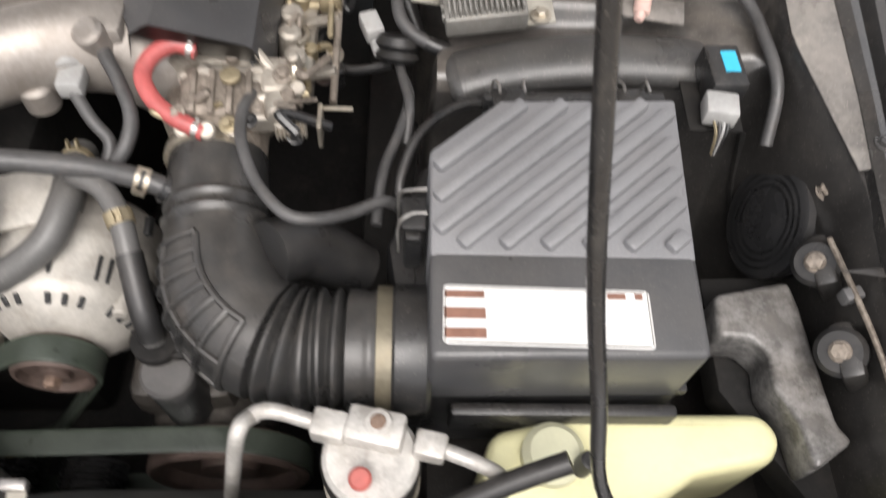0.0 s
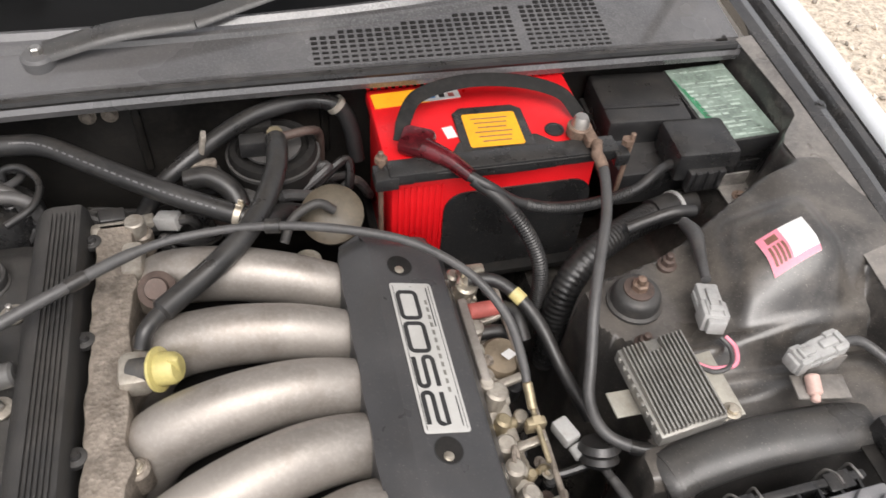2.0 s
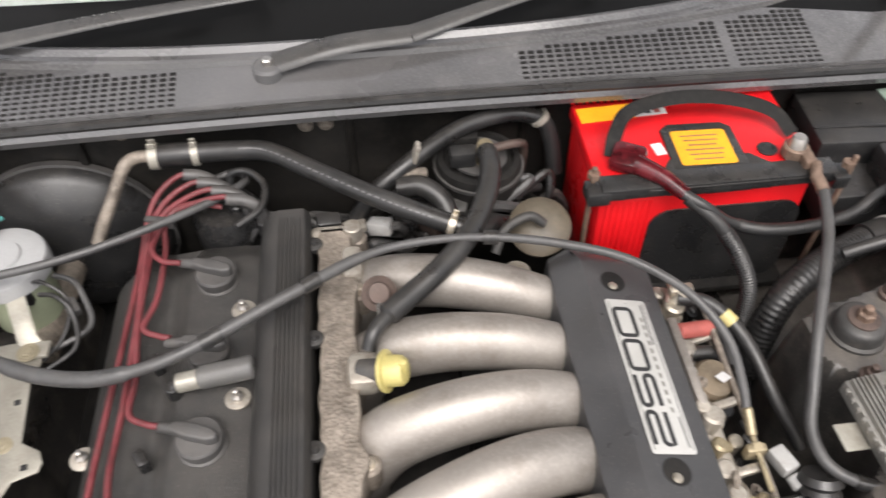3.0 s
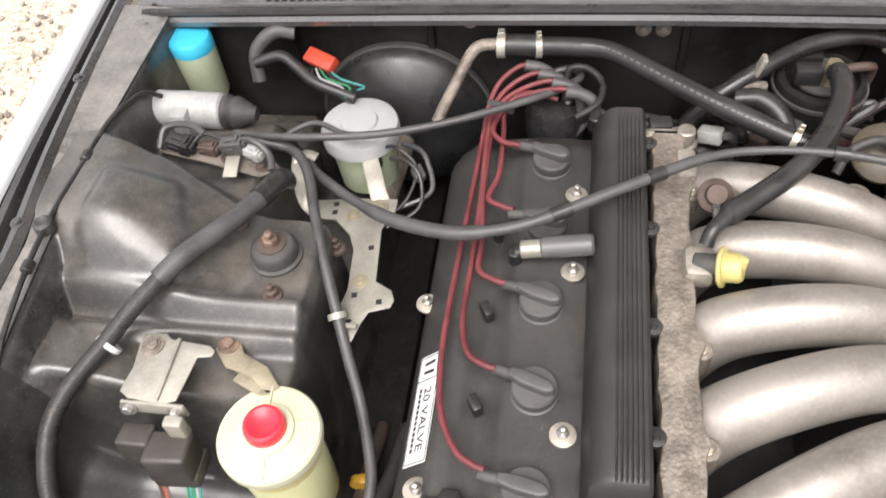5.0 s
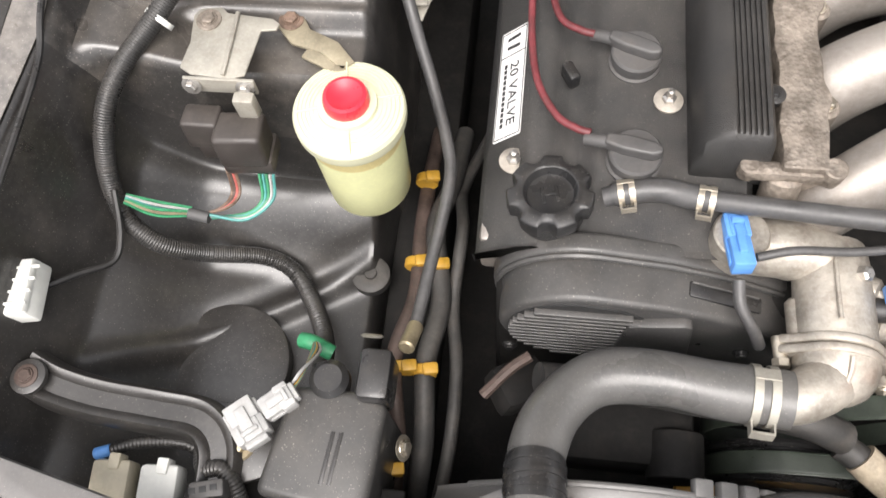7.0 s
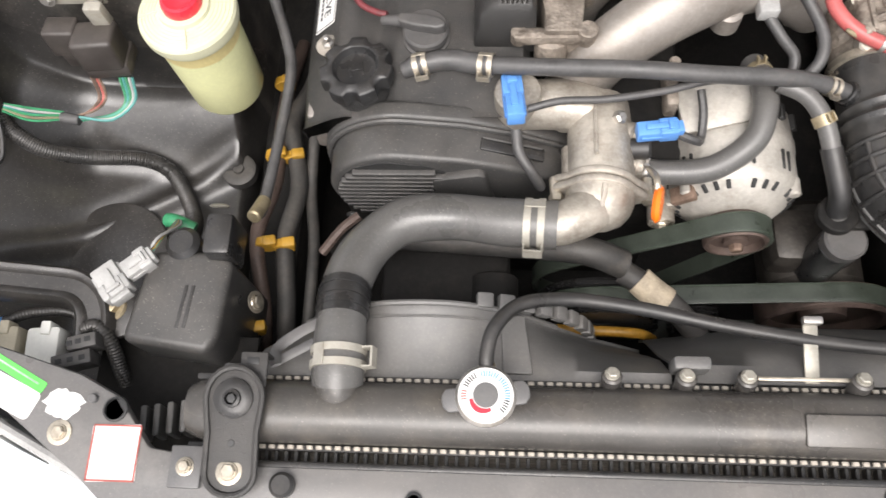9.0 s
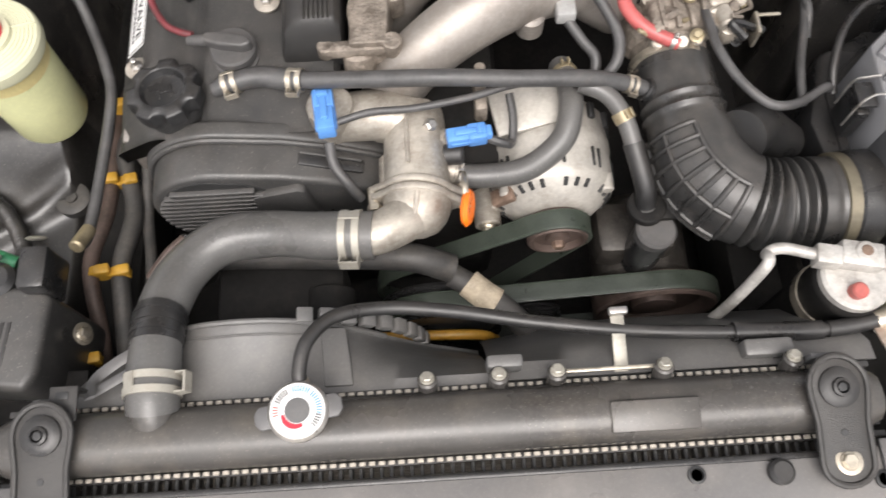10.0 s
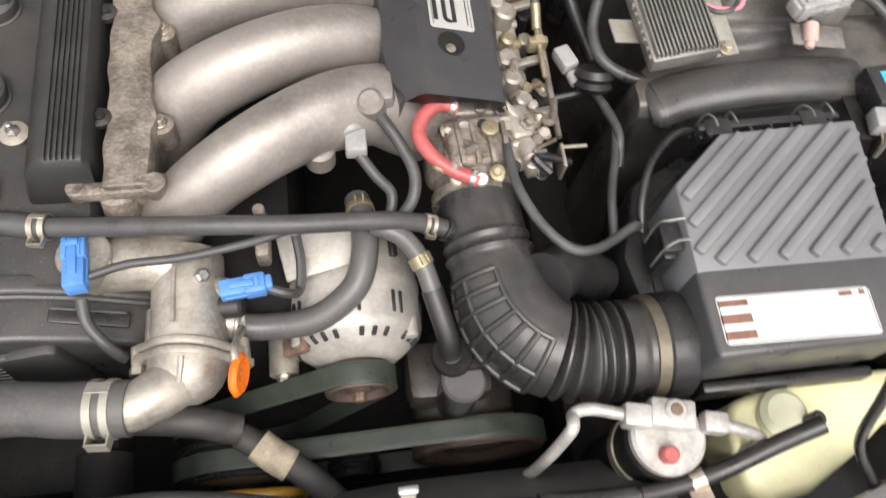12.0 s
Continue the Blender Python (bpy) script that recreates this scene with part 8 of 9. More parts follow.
part("paper", prism(rounded(0.085, 0.052, 0.004), 0.7162, 0.7168, 0, Matrix.Translation((0.632, 0.006, 0)) @ turn(0, 0, 22)), paper, lb)
for k in range(3):
    part("print_bar", prism(rounded(0.05 - 0.01 * k, 0.002, 0.0005), 0.7168, 0.7171, 0, Matrix.Translation((0.63 + 0.004 * k, 0.015 - 0.009 * k, 0)) @ turn(0, 0, 22)), alloy_fin, lb)
lb = thing("panel_label", "white paper label on the front panel", "label", (-0.145, -0.105, 0.716))
part("paper", box((-0.148, -0.105, 0.7165), (0.062, 0.022, 0.0008), 0), paper, lb)
hp = thing("headlamp_plugs", "two beige headlamp plugs beside a ribbed conduit", "connector", (-0.66, 0.075, 0.60))
for x in (-0.695, -0.645):
    part("plug", joined(box((x, 0.072, 0.618), (0.040, 0.05, 0.030), 0.005, turn(0, 0, 4)), box((x + 0.002, 0.095, 0.626), (0.012, 0.016, 0.02), 0.002)), surf("beige_plastic", (0.42, 0.38, 0.29), 0.5, 0, 0.1, 40, 200, 0.05) if x < -0.66 else white_plastic, hp, "beige plug")
part("conduit", corrugated([(-0.622, 0.148, 0.605), (-0.614, 0.118, 0.615), (-0.604, 0.097, 0.626), (-0.584, 0.098, 0.633), (-0.567, 0.080, 0.624), (-0.560, 0.052, 0.600), (-0.557, 0.03, 0.57)], 0.0088, 0.0036, 0.1), rubber_rib, hp, "ribbed black conduit")
part("conduit", corrugated([(-0.615, 0.115, 0.60), (-0.64, 0.122, 0.61), (-0.68, 0.118, 0.612), (-0.71, 0.108, 0.61)], 0.007, 0.004, 0.1), rubber, hp)
part("blue_end", drum((-0.71, 0.108, 0.61), (-0.728, 0.102, 0.608), 0.0065), blue, hp)
pk = thing("plug_stack", "black ribbed connector behind the front panel", "connector", (-0.585, 0.06, 0.62))
for k in range(2):
    part("shell", box((-0.596 + 0.008 * k, 0.055 + 0.021 * k, 0.640), (0.046 - 0.012 * k, 0.017, 0.026), 0.003, turn(0, 0, 14)), plug_grey, pk, "dusty black plug shell")
    for i in range(3):
        part("socket", box((-0.609 + 0.008 * k + (0.013 - 0.003 * k) * i, 0.0517 + 0.021 * k + 0.003 * i, 0.6528), (0.007, 0.006, 0.0012), 0.0003, turn(0, 0, 14)), ink_gap_black, pk)
rc = thing("red_connector", "bright red wiring plug above the brake booster", "connector", (-0.56, 1.02, 0.79))
part("housing", box((-0.557, 1.018, 0.795), (0.054, 0.024, 0.016), 0.003, turn(25, 0, -30)), surf("red_orange_plastic", (0.42, 0.05, 0.025), 0.45, 0, 0.1, 60, 200, 0.04), rc)
for k in range(6):
    part("wire", tube([(-0.575 + 0.006 * k, 1.005, 0.79), (-0.57 + 0.01 * k, 0.985, 0.788), (-0.545 + 0.012 * k, 0.978, 0.78), (-0.51, 0.965 + 0.003 * k, 0.77)], 0.0016, 6), (green, rubber, plastic_ltgrey, green, rubber, wire_teal)[k], rc)
part("sleeve", tube([(-0.66, 1.015, 0.79), (-0.62, 1.02, 0.80), (-0.59, 1.005, 0.79), (-0.56, 0.985, 0.78), (-0.50, 0.97, 0.765)], 0.009, 10), rubber, rc)
part("elbow", tube([(-0.66, 1.01, 0.76), (-0.66, 1.03, 0.80), (-0.63, 1.045, 0.825), (-0.60, 1.05, 0.82)], 0.011, 12), rubber_grey, rc)
fp = thing("floor_plate", "round pressed plate on the inner wing floor", "plate", (-0.645, 0.232, 0.50))
part("disc", lathe([(0.074, -0.012), (0.074, 0.004), (0.071, 0.0055), (0.01, 0.006)], Matrix.Translation((-0.645, 0.232, 0.508)), 48), paint_black, fp)
gm = thing("grommet", "round black rubber grommet in the inner wing", "grommet", (-0.493, 0.37, 0.49))
part("disc", lathe([(0.024, -0.01), (0.024, 0.004), (0.018, 0.007), (0.008, 0.006), (0.007, 0.009), (0.003, 0.009)], Matrix.Translation((-0.491, 0.362, 0.500)), 30), rubber_dull, gm)

# ---- hoses, pipes and cables ----


def hose(name, label, pts, r, material, cat="hose", n=8, seg=14, group=""):
    t = thing(name, label, cat, pts[len(pts) // 2], group)
    path = spline(pts, n)
    part("tube", sweep(path, r, seg), material, t)
    return t, path


# breather hose from the rocker cover across to the elbow
t, p = hose("breather_hose", "black rubber breather hose with spring clips", [(-0.232, 0.372, 0.735), (-0.212, 0.375, 0.742), (-0.18, 0.378, 0.746), (-0.14, 0.370, 0.748), (-0.06, 0.358, 0.760), (0.02, 0.347, 0.772), (0.10, 0.345, 0.765), (0.18, 0.350, 0.750), (0.225, 0.352, 0.732), (0.255, 0.347, 0.720)], 0.0095, rubber_grey)
part("elbow_end", sweep(p[4:26], 0.0118, 16), rubber_grey, t, "thicker grey elbow")
wire_clip(t, p, 8, 0.0122, (-0.15, -1, 0.1), 0.016)
wire_clip(t, p, 24, 0.0122, (0.0, -1, 0.1), 0.016)
wire_clip(t, p, len(p) - 8, 0.0098, (0.2, -1, 0.1), 0.012)
part("end_cap", drum((0.245, 0.349, 0.725), (0.262, 0.345, 0.714), 0.014), plastic_black, t)
# coolant bypass hose over the alternator
t, p = hose("bypass_hose", "black rubber coolant hose over the alternator", [(0.018, 0.280, 0.680), (0.06, 0.276, 0.676), (0.11, 0.277, 0.686), (0.150, 0.300, 0.705), (0.163, 0.335, 0.716), (0.163, 0.37, 0.715), (0.160, 0.40, 0.70)], 0.0140, hose_rubber)
clip(t, p, 3, 0.014, steel, "hose_clamp", 0.008)
clip(t, p, len(p) - 6, 0.014, brass, "hose_clamp", 0.008)
t, p = hose("drain_hose", "black hose with a brass clamp beside the alternator", [(0.172, 0.352, 0.738), (0.20, 0.338, 0.735), (0.217, 0.313, 0.728), (0.228, 0.280, 0.712), (0.238, 0.245, 0.690), (0.244, 0.23, 0.665)], 0.0100, hose_rubber)
clip(t, p, 16, 0.011, brass, "hose_clamp", 0.012)
part("end_boot", tube([(0.226, 0.287, 0.715), (0.238, 0.247, 0.692), (0.243, 0.232, 0.668)], 0.0115), rubber, t)
part("flange", joined(drum((0.245, 0.232, 0.655), (0.245, 0.232, 0.668), 0.022), box((0.265, 0.225, 0.66), (0.03, 0.02, 0.01), 0.004)), deep, t)
# sensor plugs
sp_ = thing("sensor_plug", "bright blue sensor plug on an alloy fitting", "connector", (-0.112, 0.335, 0.70))
connector(sp_, (-0.110, 0.333, 0.737), (0.023, 0.062, 0.022), 186, blue, 10)
part("fitting", drum((-0.105, 0.345, 0.69), (-0.105, 0.345, 0.735), 0.026), alloy_mid, sp_)
part("wire", tube([(-0.107, 0.302, 0.725), (-0.103, 0.28, 0.715), (-0.088, 0.262, 0.70), (-0.078, 0.255, 0.68)], 0.006, 10), rubber_grey, sp_)
sp_ = thing("sensor_plug", "bright blue sensor plug beside the alternator", "connector", (0.04, 0.30, 0.72))
connector(sp_, (0.043, 0.300, 0.728), (0.020, 0.048, 0.019), 96, blue)
part("sleeve", drum((-0.005, 0.292, 0.700), (0.04, 0.290, 0.706), 0.012, 0.003), rubber, sp_)
part("wire", tube([(0.062, 0.300, 0.724), (0.085, 0.295, 0.715), (0.095, 0.305, 0.70), (0.098, 0.33, 0.71), (0.095, 0.355, 0.72)], 0.005, 8), rubber_grey, sp_)
tg = thing("orange_tag", "bright orange plastic ring on the bypass hose clamp", "ring", (0.04, 0.225, 0.66))
part("ring", lathe([(0.006, -0.003), (0.014, -0.004), (0.017, 0), (0.014, 0.004), (0.006, 0.003)], along((0.038, 0.213, 0.732), (0.086, 0.203, 0.744)) @ Matrix.Diagonal((1.25, 1, 1, 1)), 24), orange, tg)
part("stem", tube([(0.038, 0.268, 0.700), (0.036, 0.235, 0.744), (0.038, 0.213, 0.732)], 0.0035, 8), zinc, tg)
# heater pipe and hose at the firewall
t, p = hose("heater_hose", "black heater hose with white printing along the firewall", [(-0.245, 1.036, 0.812), (-0.220, 1.038, 0.812), (-0.180, 1.034, 0.814), (-0.135, 1.023, 0.816), (-0.070, 0.975, 0.815), (-0.003, 0.927, 0.812), (0.061, 0.890, 0.806), (0.119, 0.868, 0.795), (0.15, 0.905, 0.765), (0.20, 0.915, 0.735)], 0.0135, rubber)
clip(t, p, 3, 0.015, plate_pale, "hose_clamp", 0.009)
clip(t, p, 52, 0.015, zinc, "hose_clamp", 0.008)
for i in range(18, 50, 1):
    q = p[i] + Vector((-0.0045, -0.0075, 0.0105))
    d = (p[i + 1] - p[i])
    b = box((0, 0, 0), (0.0036 + 0.0016 * (i % 3), 0.0022, 0.0006), 0)
    b.transform(Matrix.Translation(q) @ d.to_track_quat("X", "Z").to_matrix().to_4x4() @ turn(40, 0, 0))
    part("print_bar", b, plastic_grey, t)
part("joint", tube([(-0.285, 1.038, 0.812), (-0.262, 1.037, 0.813), (-0.235, 1.038, 0.812)], 0.0165, 16), rubber, t)
clip(t, [Vector((-0.296, 1.038, 0.812)), Vector((-0.289, 1.038, 0.812)), Vector((-0.282, 1.038, 0.812))], 1, 0.0165, plate_pale, "hose_clamp", 0.012)
t, p = hose("heater_pipe", "dull steel heater pipe on the firewall", [(-0.262, 1.034, 0.812), (-0.300, 1.040, 0.812), (-0.324, 1.038, 0.808), (-0.338, 1.026, 0.795), (-0.353, 1.008, 0.770), (-0.369, 0.989, 0.745), (-0.382, 0.972, 0.722)], 0.0088, alloy_cast, "pipe")
# throttle cable sheath arching over the engine
t, p = hose("throttle_cable", "dark grey sheathed cable looping over the engine", [(-0.545, 0.855, 0.742), (-0.522, 0.827, 0.750), (-0.457, 0.767, 0.770), (-0.399, 0.727, 0.785), (-0.338, 0.704, 0.795), (-0.287, 0.700, 0.801), (-0.22, 0.712, 0.812), (-0.11, 0.765, 0.825), (-0.02, 0.815, 0.825), (0.05, 0.830, 0.825), (0.13, 0.82, 0.833), (0.21, 0.795, 0.838), (0.28, 0.762, 0.838), (0.335, 0.715, 0.828), (0.366, 0.665, 0.808), (0.377, 0.625, 0.775), (0.378, 0.60, 0.755)], lambda u: 0.0066 + 0.0026 * smooth(0.13, 0.17, u) - 0.0022 * smooth(0.318, 0.322, u) - 0.0018 * smooth(0.49, 0.51, u), rubber_grey, "cable", 10)
for i in (62, 72, 99):
    part("rubber_clip", sweep(p[i:i + 3], 0.009, 12), rubber, t)
part("adjuster", joined(drum((0.378, 0.605, 0.762), (0.379, 0.58, 0.745), 0.0055), drum((0.379, 0.58, 0.745), (0.380, 0.52, 0.736), 0.0030), box((0.378, 0.565, 0.738), (0.022, 0.01, 0.02), 0.002), drum((0.379, 0.572, 0.742), (0.379, 0.562, 0.74), 0.009, 0.001, 6)), brass, t, "brass cable adjuster")
# speedometer style thin cable
hose("control_cable", "thin dark control cable across the bay", [(-0.66, 0.89, 0.765), (-0.60, 0.87, 0.78), (-0.52, 0.862, 0.79), (-0.44, 0.872, 0.79), (-0.36, 0.895, 0.79), (-0.28, 0.93, 0.79), (-0.21, 0.97, 0.788), (-0.175, 1.01, 0.78), (-0.19, 1.035, 0.775), (-0.23, 1.03, 0.765)], 0.0055, rubber_grey, "cable")
hose("control_cable", "thin dark control cable by the brake reservoir", [(-0.62, 0.87, 0.77), (-0.57, 0.865, 0.76), (-0.535, 0.82, 0.765), (-0.508, 0.75, 0.765), (-0.485, 0.69, 0.755), (-0.458, 0.625, 0.725), (-0.437, 0.575, 0.690), (-0.420, 0.536, 0.663), (-0.400, 0.479, 0.645), (-0.392, 0.432, 0.634), (-0.404, 0.342, 0.615), (-0.414, 0.262, 0.610), (-0.417, 0.240, 0.624)], 0.0072, rubber_grey, "cable")
hose("control_cable", "thin dark control cable by the brake booster", [(-0.60, 0.885, 0.757), (-0.545, 0.905, 0.775), (-0.49, 0.878, 0.782), (-0.43, 0.885, 0.78), (-0.38, 0.90, 0.775)], 0.004, rubber_grey, "cable")
# loom along the inner wing
t = thing("wiring_loom", "ribbed black wiring loom along the inner wing", "wiring", (-0.68, 0.55, 0.74))
part("conduit", corrugated([(-0.566, 0.752, 0.795), (-0.592, 0.700, 0.802), (-0.631, 0.639, 0.808), (-0.67, 0.575, 0.797), (-0.705, 0.519, 0.776), (-0.735, 0.475, 0.757), (-0.753, 0.435, 0.732), (-0.764, 0.395, 0.68), (-0.755, 0.362, 0.642), (-0.735, 0.346, 0.622), (-0.710, 0.340, 0.600), (-0.673, 0.351, 0.562), (-0.623, 0.364, 0.532), (-0.587, 0.355, 0.518), (-0.559, 0.322, 0.516), (-0.533, 0.278, 0.530), (-0.519, 0.245, 0.558), (-0.512, 0.215, 0.59)], 0.0112, 0.0030, 0.10), rubber_rib, t, "ribbed grey black conduit", 75)
part("taped_end", tube([(-0.655, 0.602, 0.803), (-0.631, 0.639, 0.808), (-0.592, 0.700, 0.802), (-0.566, 0.752, 0.795)], 0.0128), rubber_grey, t, "smooth taped length")
part("bent_end", tube([(-0.572, 0.740, 0.797), (-0.560, 0.768, 0.794), (-0.556, 0.785, 0.786), (-0.560, 0.800, 0.766)], 0.0148, 14), rubber, t, "bent black end")
part("tie", lathe([(0.013, -0.003), (0.016, -0.003), (0.016, 0.003), (0.013, 0.003)], along((-0.700, 0.527, 0.772), (-0.71, 0.512, 0.766)), 20), white_plastic, t, "white cable tie")
part("wire", tube([(-0.755, 0.375, 0.67), (-0.748, 0.335, 0.645), (-0.752, 0.305, 0.635), (-0.775, 0.28, 0.655), (-0.80, 0.255, 0.672)], 0.004, 8), rubber, t)
t = thing("wing_wire", "thin black wire clipped along the rail", "wiring", (-0.80, 0.6, 0.83))
part("wire", tube([(-0.775, 0.925, 0.80), (-0.787, 0.899, 0.826), (-0.795, 0.83, 0.842), (-0.798, 0.759, 0.842), (-0.801, 0.67, 0.842), (-0.800, 0.59, 0.836), (-0.797, 0.50, 0.818), (-0.797, 0.45, 0.795), (-0.800, 0.363, 0.785), (-0.802, 0.267, 0.780), (-0.81, 0.20, 0.77)], 0.0036, 8), rubber, t)
for y_, z_ in ((0.759, 0.842), (0.585, 0.836)):
    part("clip", drum((-0.798, y_ - 0.008, z_), (-0.799, y_ + 0.008, z_), 0.007), rubber, t)
for x, y in ((-0.806, 0.645),):
    part("buffer", lathe([(0.013, 0), (0.012, 0.012), (0.008, 0.015), (0.004, 0.012)], Matrix.Translation((x, y, 0.832)), 18), rubber_dull, t)
# pipes down the side of the engine
for k, (x, r, bend) in enumerate(((-0.432, 0.010, 0.0), (-0.408, 0.0125, 0.006), (-0.384, 0.008, -0.004))):
    t = thing("pipe", "dark pipe with amber clips beside the chassis leg", "pipe", (x, 0.35, 0.5), "side pipes")
    part("tube", tube([(x + 0.012 * k, 0.60, 0.46), (x + bend, 0.50, 0.505 - 0.01 * k), (x - bend, 0.42, 0.52 + 0.006 * k), (x + 0.004 + bend, 0.33, 0.530 - 0.012 * k), (x + 0.012 * (k - 1), 0.25, 0.53 - 0.01 * k), (x + 0.006 * k, 0.16, 0.50), (x - 0.004, 0.07, 0.44)], r, 12), rubber_dull if k else iron, t)
for y, n_ in ((0.480, 1), (0.365, 2), (0.235, 2), (0.12, 1)):
    t = thing("pipe_clip", "amber plastic clip on the side pipes", "clip", (-0.41, y, 0.54), "pipe clips")
    for k in range(n_):
        part("saddle", joined(drum((-0.432 + 0.024 * k, y, 0.528 - 0.006 * k), (-0.432 + 0.024 * k, y + 0.012, 0.528 - 0.006 * k), 0.0145), box((-0.424 + 0.024 * k, y + 0.006, 0.541 - 0.005 * k), (0.018, 0.014, 0.010), 0.003, turn(0, 8, 12))), amber, t)
# brake servo hose
t, p = hose("vacuum_hose", "thick black vacuum hose dropping to the runners", [(0.147, 0.970, 0.832), (0.147, 0.945, 0.838), (0.142, 0.91, 0.836), (0.124, 0.868, 0.826), (0.098, 0.828, 0.818), (0.066, 0.795, 0.812), (0.034, 0.770, 0.806), (0.003, 0.745, 0.802), (-0.015, 0.725, 0.798), (-0.022, 0.712, 0.785)], lambda u: 0.0135 if u < 0.78 else 0.009, rubber, n=8)
part("joint", sweep(p[42:56], 0.0115, 14), rubber_dull, t)
ff = thing("fuel_filter", "black canister with metal fitting on the firewall", "filter", (0.147, 1.0, 0.70))
part("can", lathe([(0.045, 0.70), (0.058, 0.71), (0.060, 0.765), (0.056, 0.778), (0.048, 0.780), (0.046, 0.772), (0.02, 0.774)], Matrix.Translation((0.142, 1.000, 0.02)), 36), deep, ff)
part("fitting", joined(lathe([(0.012, 0.79), (0.012, 0.815), (0.010, 0.835)], Matrix.Translation((0.147, 0.985, 0)), 6), drum((0.147, 0.985, 0.83), (0.147, 0.96, 0.828), 0.009)), brass, ff, "brass fitting")
part("bracket", box((0.12, 1.03, 0.79), (0.05, 0.02, 0.05), 0.004), deep, ff)
part("ring", lathe([(0.054, 0), (0.062, 0.001), (0.062, 0.006), (0.054, 0.007)], Matrix.Translation((0.142, 1.000, 0.782)), 36), plug_grey, ff, "dusty grey clamp ring")
part("inner_ring", lathe([(0.030, 0), (0.038, 0.001), (0.038, 0.005), (0.030, 0.006)], Matrix.Translation((0.142, 1.000, 0.796)), 32), plug_grey, ff)
part("block", box((0.118, 0.985, 0.815), (0.034, 0.022, 0.024), 0.003), plastic_black, ff)
part("pipe", tube([(0.155, 0.98, 0.828), (0.19, 0.99, 0.825), (0.205, 1.01, 0.80), (0.205, 1.02, 0.74)], 0.006), iron, ff)
t, p = hose("firewall_hose", "ribbed black hose held by a clip on the firewall", [(-0.03, 0.955, 0.745), (0.0, 0.963, 0.785), (0.055, 0.990, 0.813), (0.12, 1.03, 0.825), (0.19, 1.052, 0.825), (0.235, 1.052, 0.812), (0.252, 1.045, 0.78), (0.258, 1.03, 0.73)], 0.0115, rubber)
part("tie", lathe([(0.0115, -0.004), (0.0145, -0.004), (0.0145, 0.004), (0.0115, 0.004)], along((0.234, 1.052, 0.814), (0.245, 1.05, 0.80)), 18), plate_pale, t, "pale clip")
part("bracket", box((0.055, 0.985, 0.822), (0.007, 0.016, 0.04), 0.002, turn(0, 15, 0)), alloy_mid, t, "pale bracket")
part("bracket", box((0.05, 0.975, 0.80), (0.04, 0.014, 0.012), 0.004), alloy_cast, t)
vp = thing("vacuum_pod", "tan plastic vacuum diaphragm", "actuator", (0.205, 0.875, 0.76))
part("pod", lathe([(0.030, 0), (0.038, 0.006), (0.040, 0.018), (0.030, 0.026), (0.012, 0.029)], along((0.205, 0.885, 0.765), (0.198, 0.855, 0.83)), 32), surf("tan_plastic", (0.085, 0.07, 0.05), 0.55, 0, 0.25, 30, 200, 0.1, BROWN, 0.4), vp)
part("hose", tube([(0.205, 0.865, 0.800), (0.185, 0.868, 0.812), (0.155, 0.86, 0.80), (0.14, 0.84, 0.78)], 0.006), rubber_dull, vp)
part("bolt", hexbolt((0.165, 0.82, 0.765), 0.010, 0.008), zinc, vp)
# yellow plug on the flange, fuel damper
yp = thing("yellow_cap", "faded yellow plastic cap on a flange port", "cap", (0.0, 0.68, 0.76))
part("stub", drum((-0.035, 0.690, 0.775), (-0.005, 0.683, 0.782), 0.015), rubber_dull, yp)
part("disc", lathe([(0.022, 0), (0.024, 0.002), (0.024, 0.005), (0.018, 0.006), (0.017, 0.022), (0.014, 0.026), (0.005, 0.027)], along((-0.008, 0.684, 0.782), (0.05, 0.668, 0.80)), 36, ), yellow, yp, "yellow cap")
part("grip", box((0.013, 0.678, 0.789), (0.012, 0.008, 0.036), 0.003, turn(0, 0, -15)), yellow, yp)
fd_ = thing("vacuum_valve", "small round brown valve on the intake flange", "valve", (-0.006, 0.79, 0.77))
part("can", lathe([(0.014, 0), (0.0215, 0.003), (0.0215, 0.010), (0.014, 0.014), (0.012, 0.022)], along((-0.006, 0.795, 0.778), (-0.006, 0.772, 0.81)), 28), iron, fd_, "brown can")
part("stem", tube([(-0.006, 0.775, 0.785), (-0.006, 0.755, 0.782), (-0.012, 0.73, 0.78)], 0.005, 8), steel, fd_)
# red hose on the throttle body
t, p = hose("coolant_hose", "bright red silicone hose on the throttle body", [(0.268, 0.462, 0.772), (0.250, 0.465, 0.776), (0.232, 0.452, 0.775), (0.226, 0.432, 0.770), (0.238, 0.410, 0.765), (0.258, 0.395, 0.760), (0.282, 0.385, 0.755)], 0.0078, red_hose)
clip(t, p, 2, 0.0082, steel, "hose_clamp", 0.005)
clip(t, p, len(p) - 3, 0.0082, steel, "hose_clamp", 0.005)
# sensor plug and loom at the front runner
t = thing("sensor_plug", "grey sensor plug with dark wiring at the front runner", "connector", (0.155, 0.45, 0.75))
part("housing", joined(drum((0.150, 0.472, 0.772), (0.158, 0.445, 0.762), 0.013), box((0.162, 0.435, 0.758), (0.022, 0.026, 0.018), 0.003)), plastic_ltgrey, t)
part("wire", tube([(0.165, 0.425, 0.752), (0.180, 0.405, 0.742), (0.195, 0.390, 0.73), (0.19, 0.37, 0.72), (0.17, 0.36, 0.715)], 0.006, 10), rubber_grey, t)
part("wire", tube([(0.185, 0.475, 0.765), (0.190, 0.455, 0.772), (0.205, 0.43, 0.765), (0.218, 0.40, 0.755), (0.215, 0.375, 0.745), (0.20, 0.36, 0.73)], 0.0065, 10), rubber_grey, t)
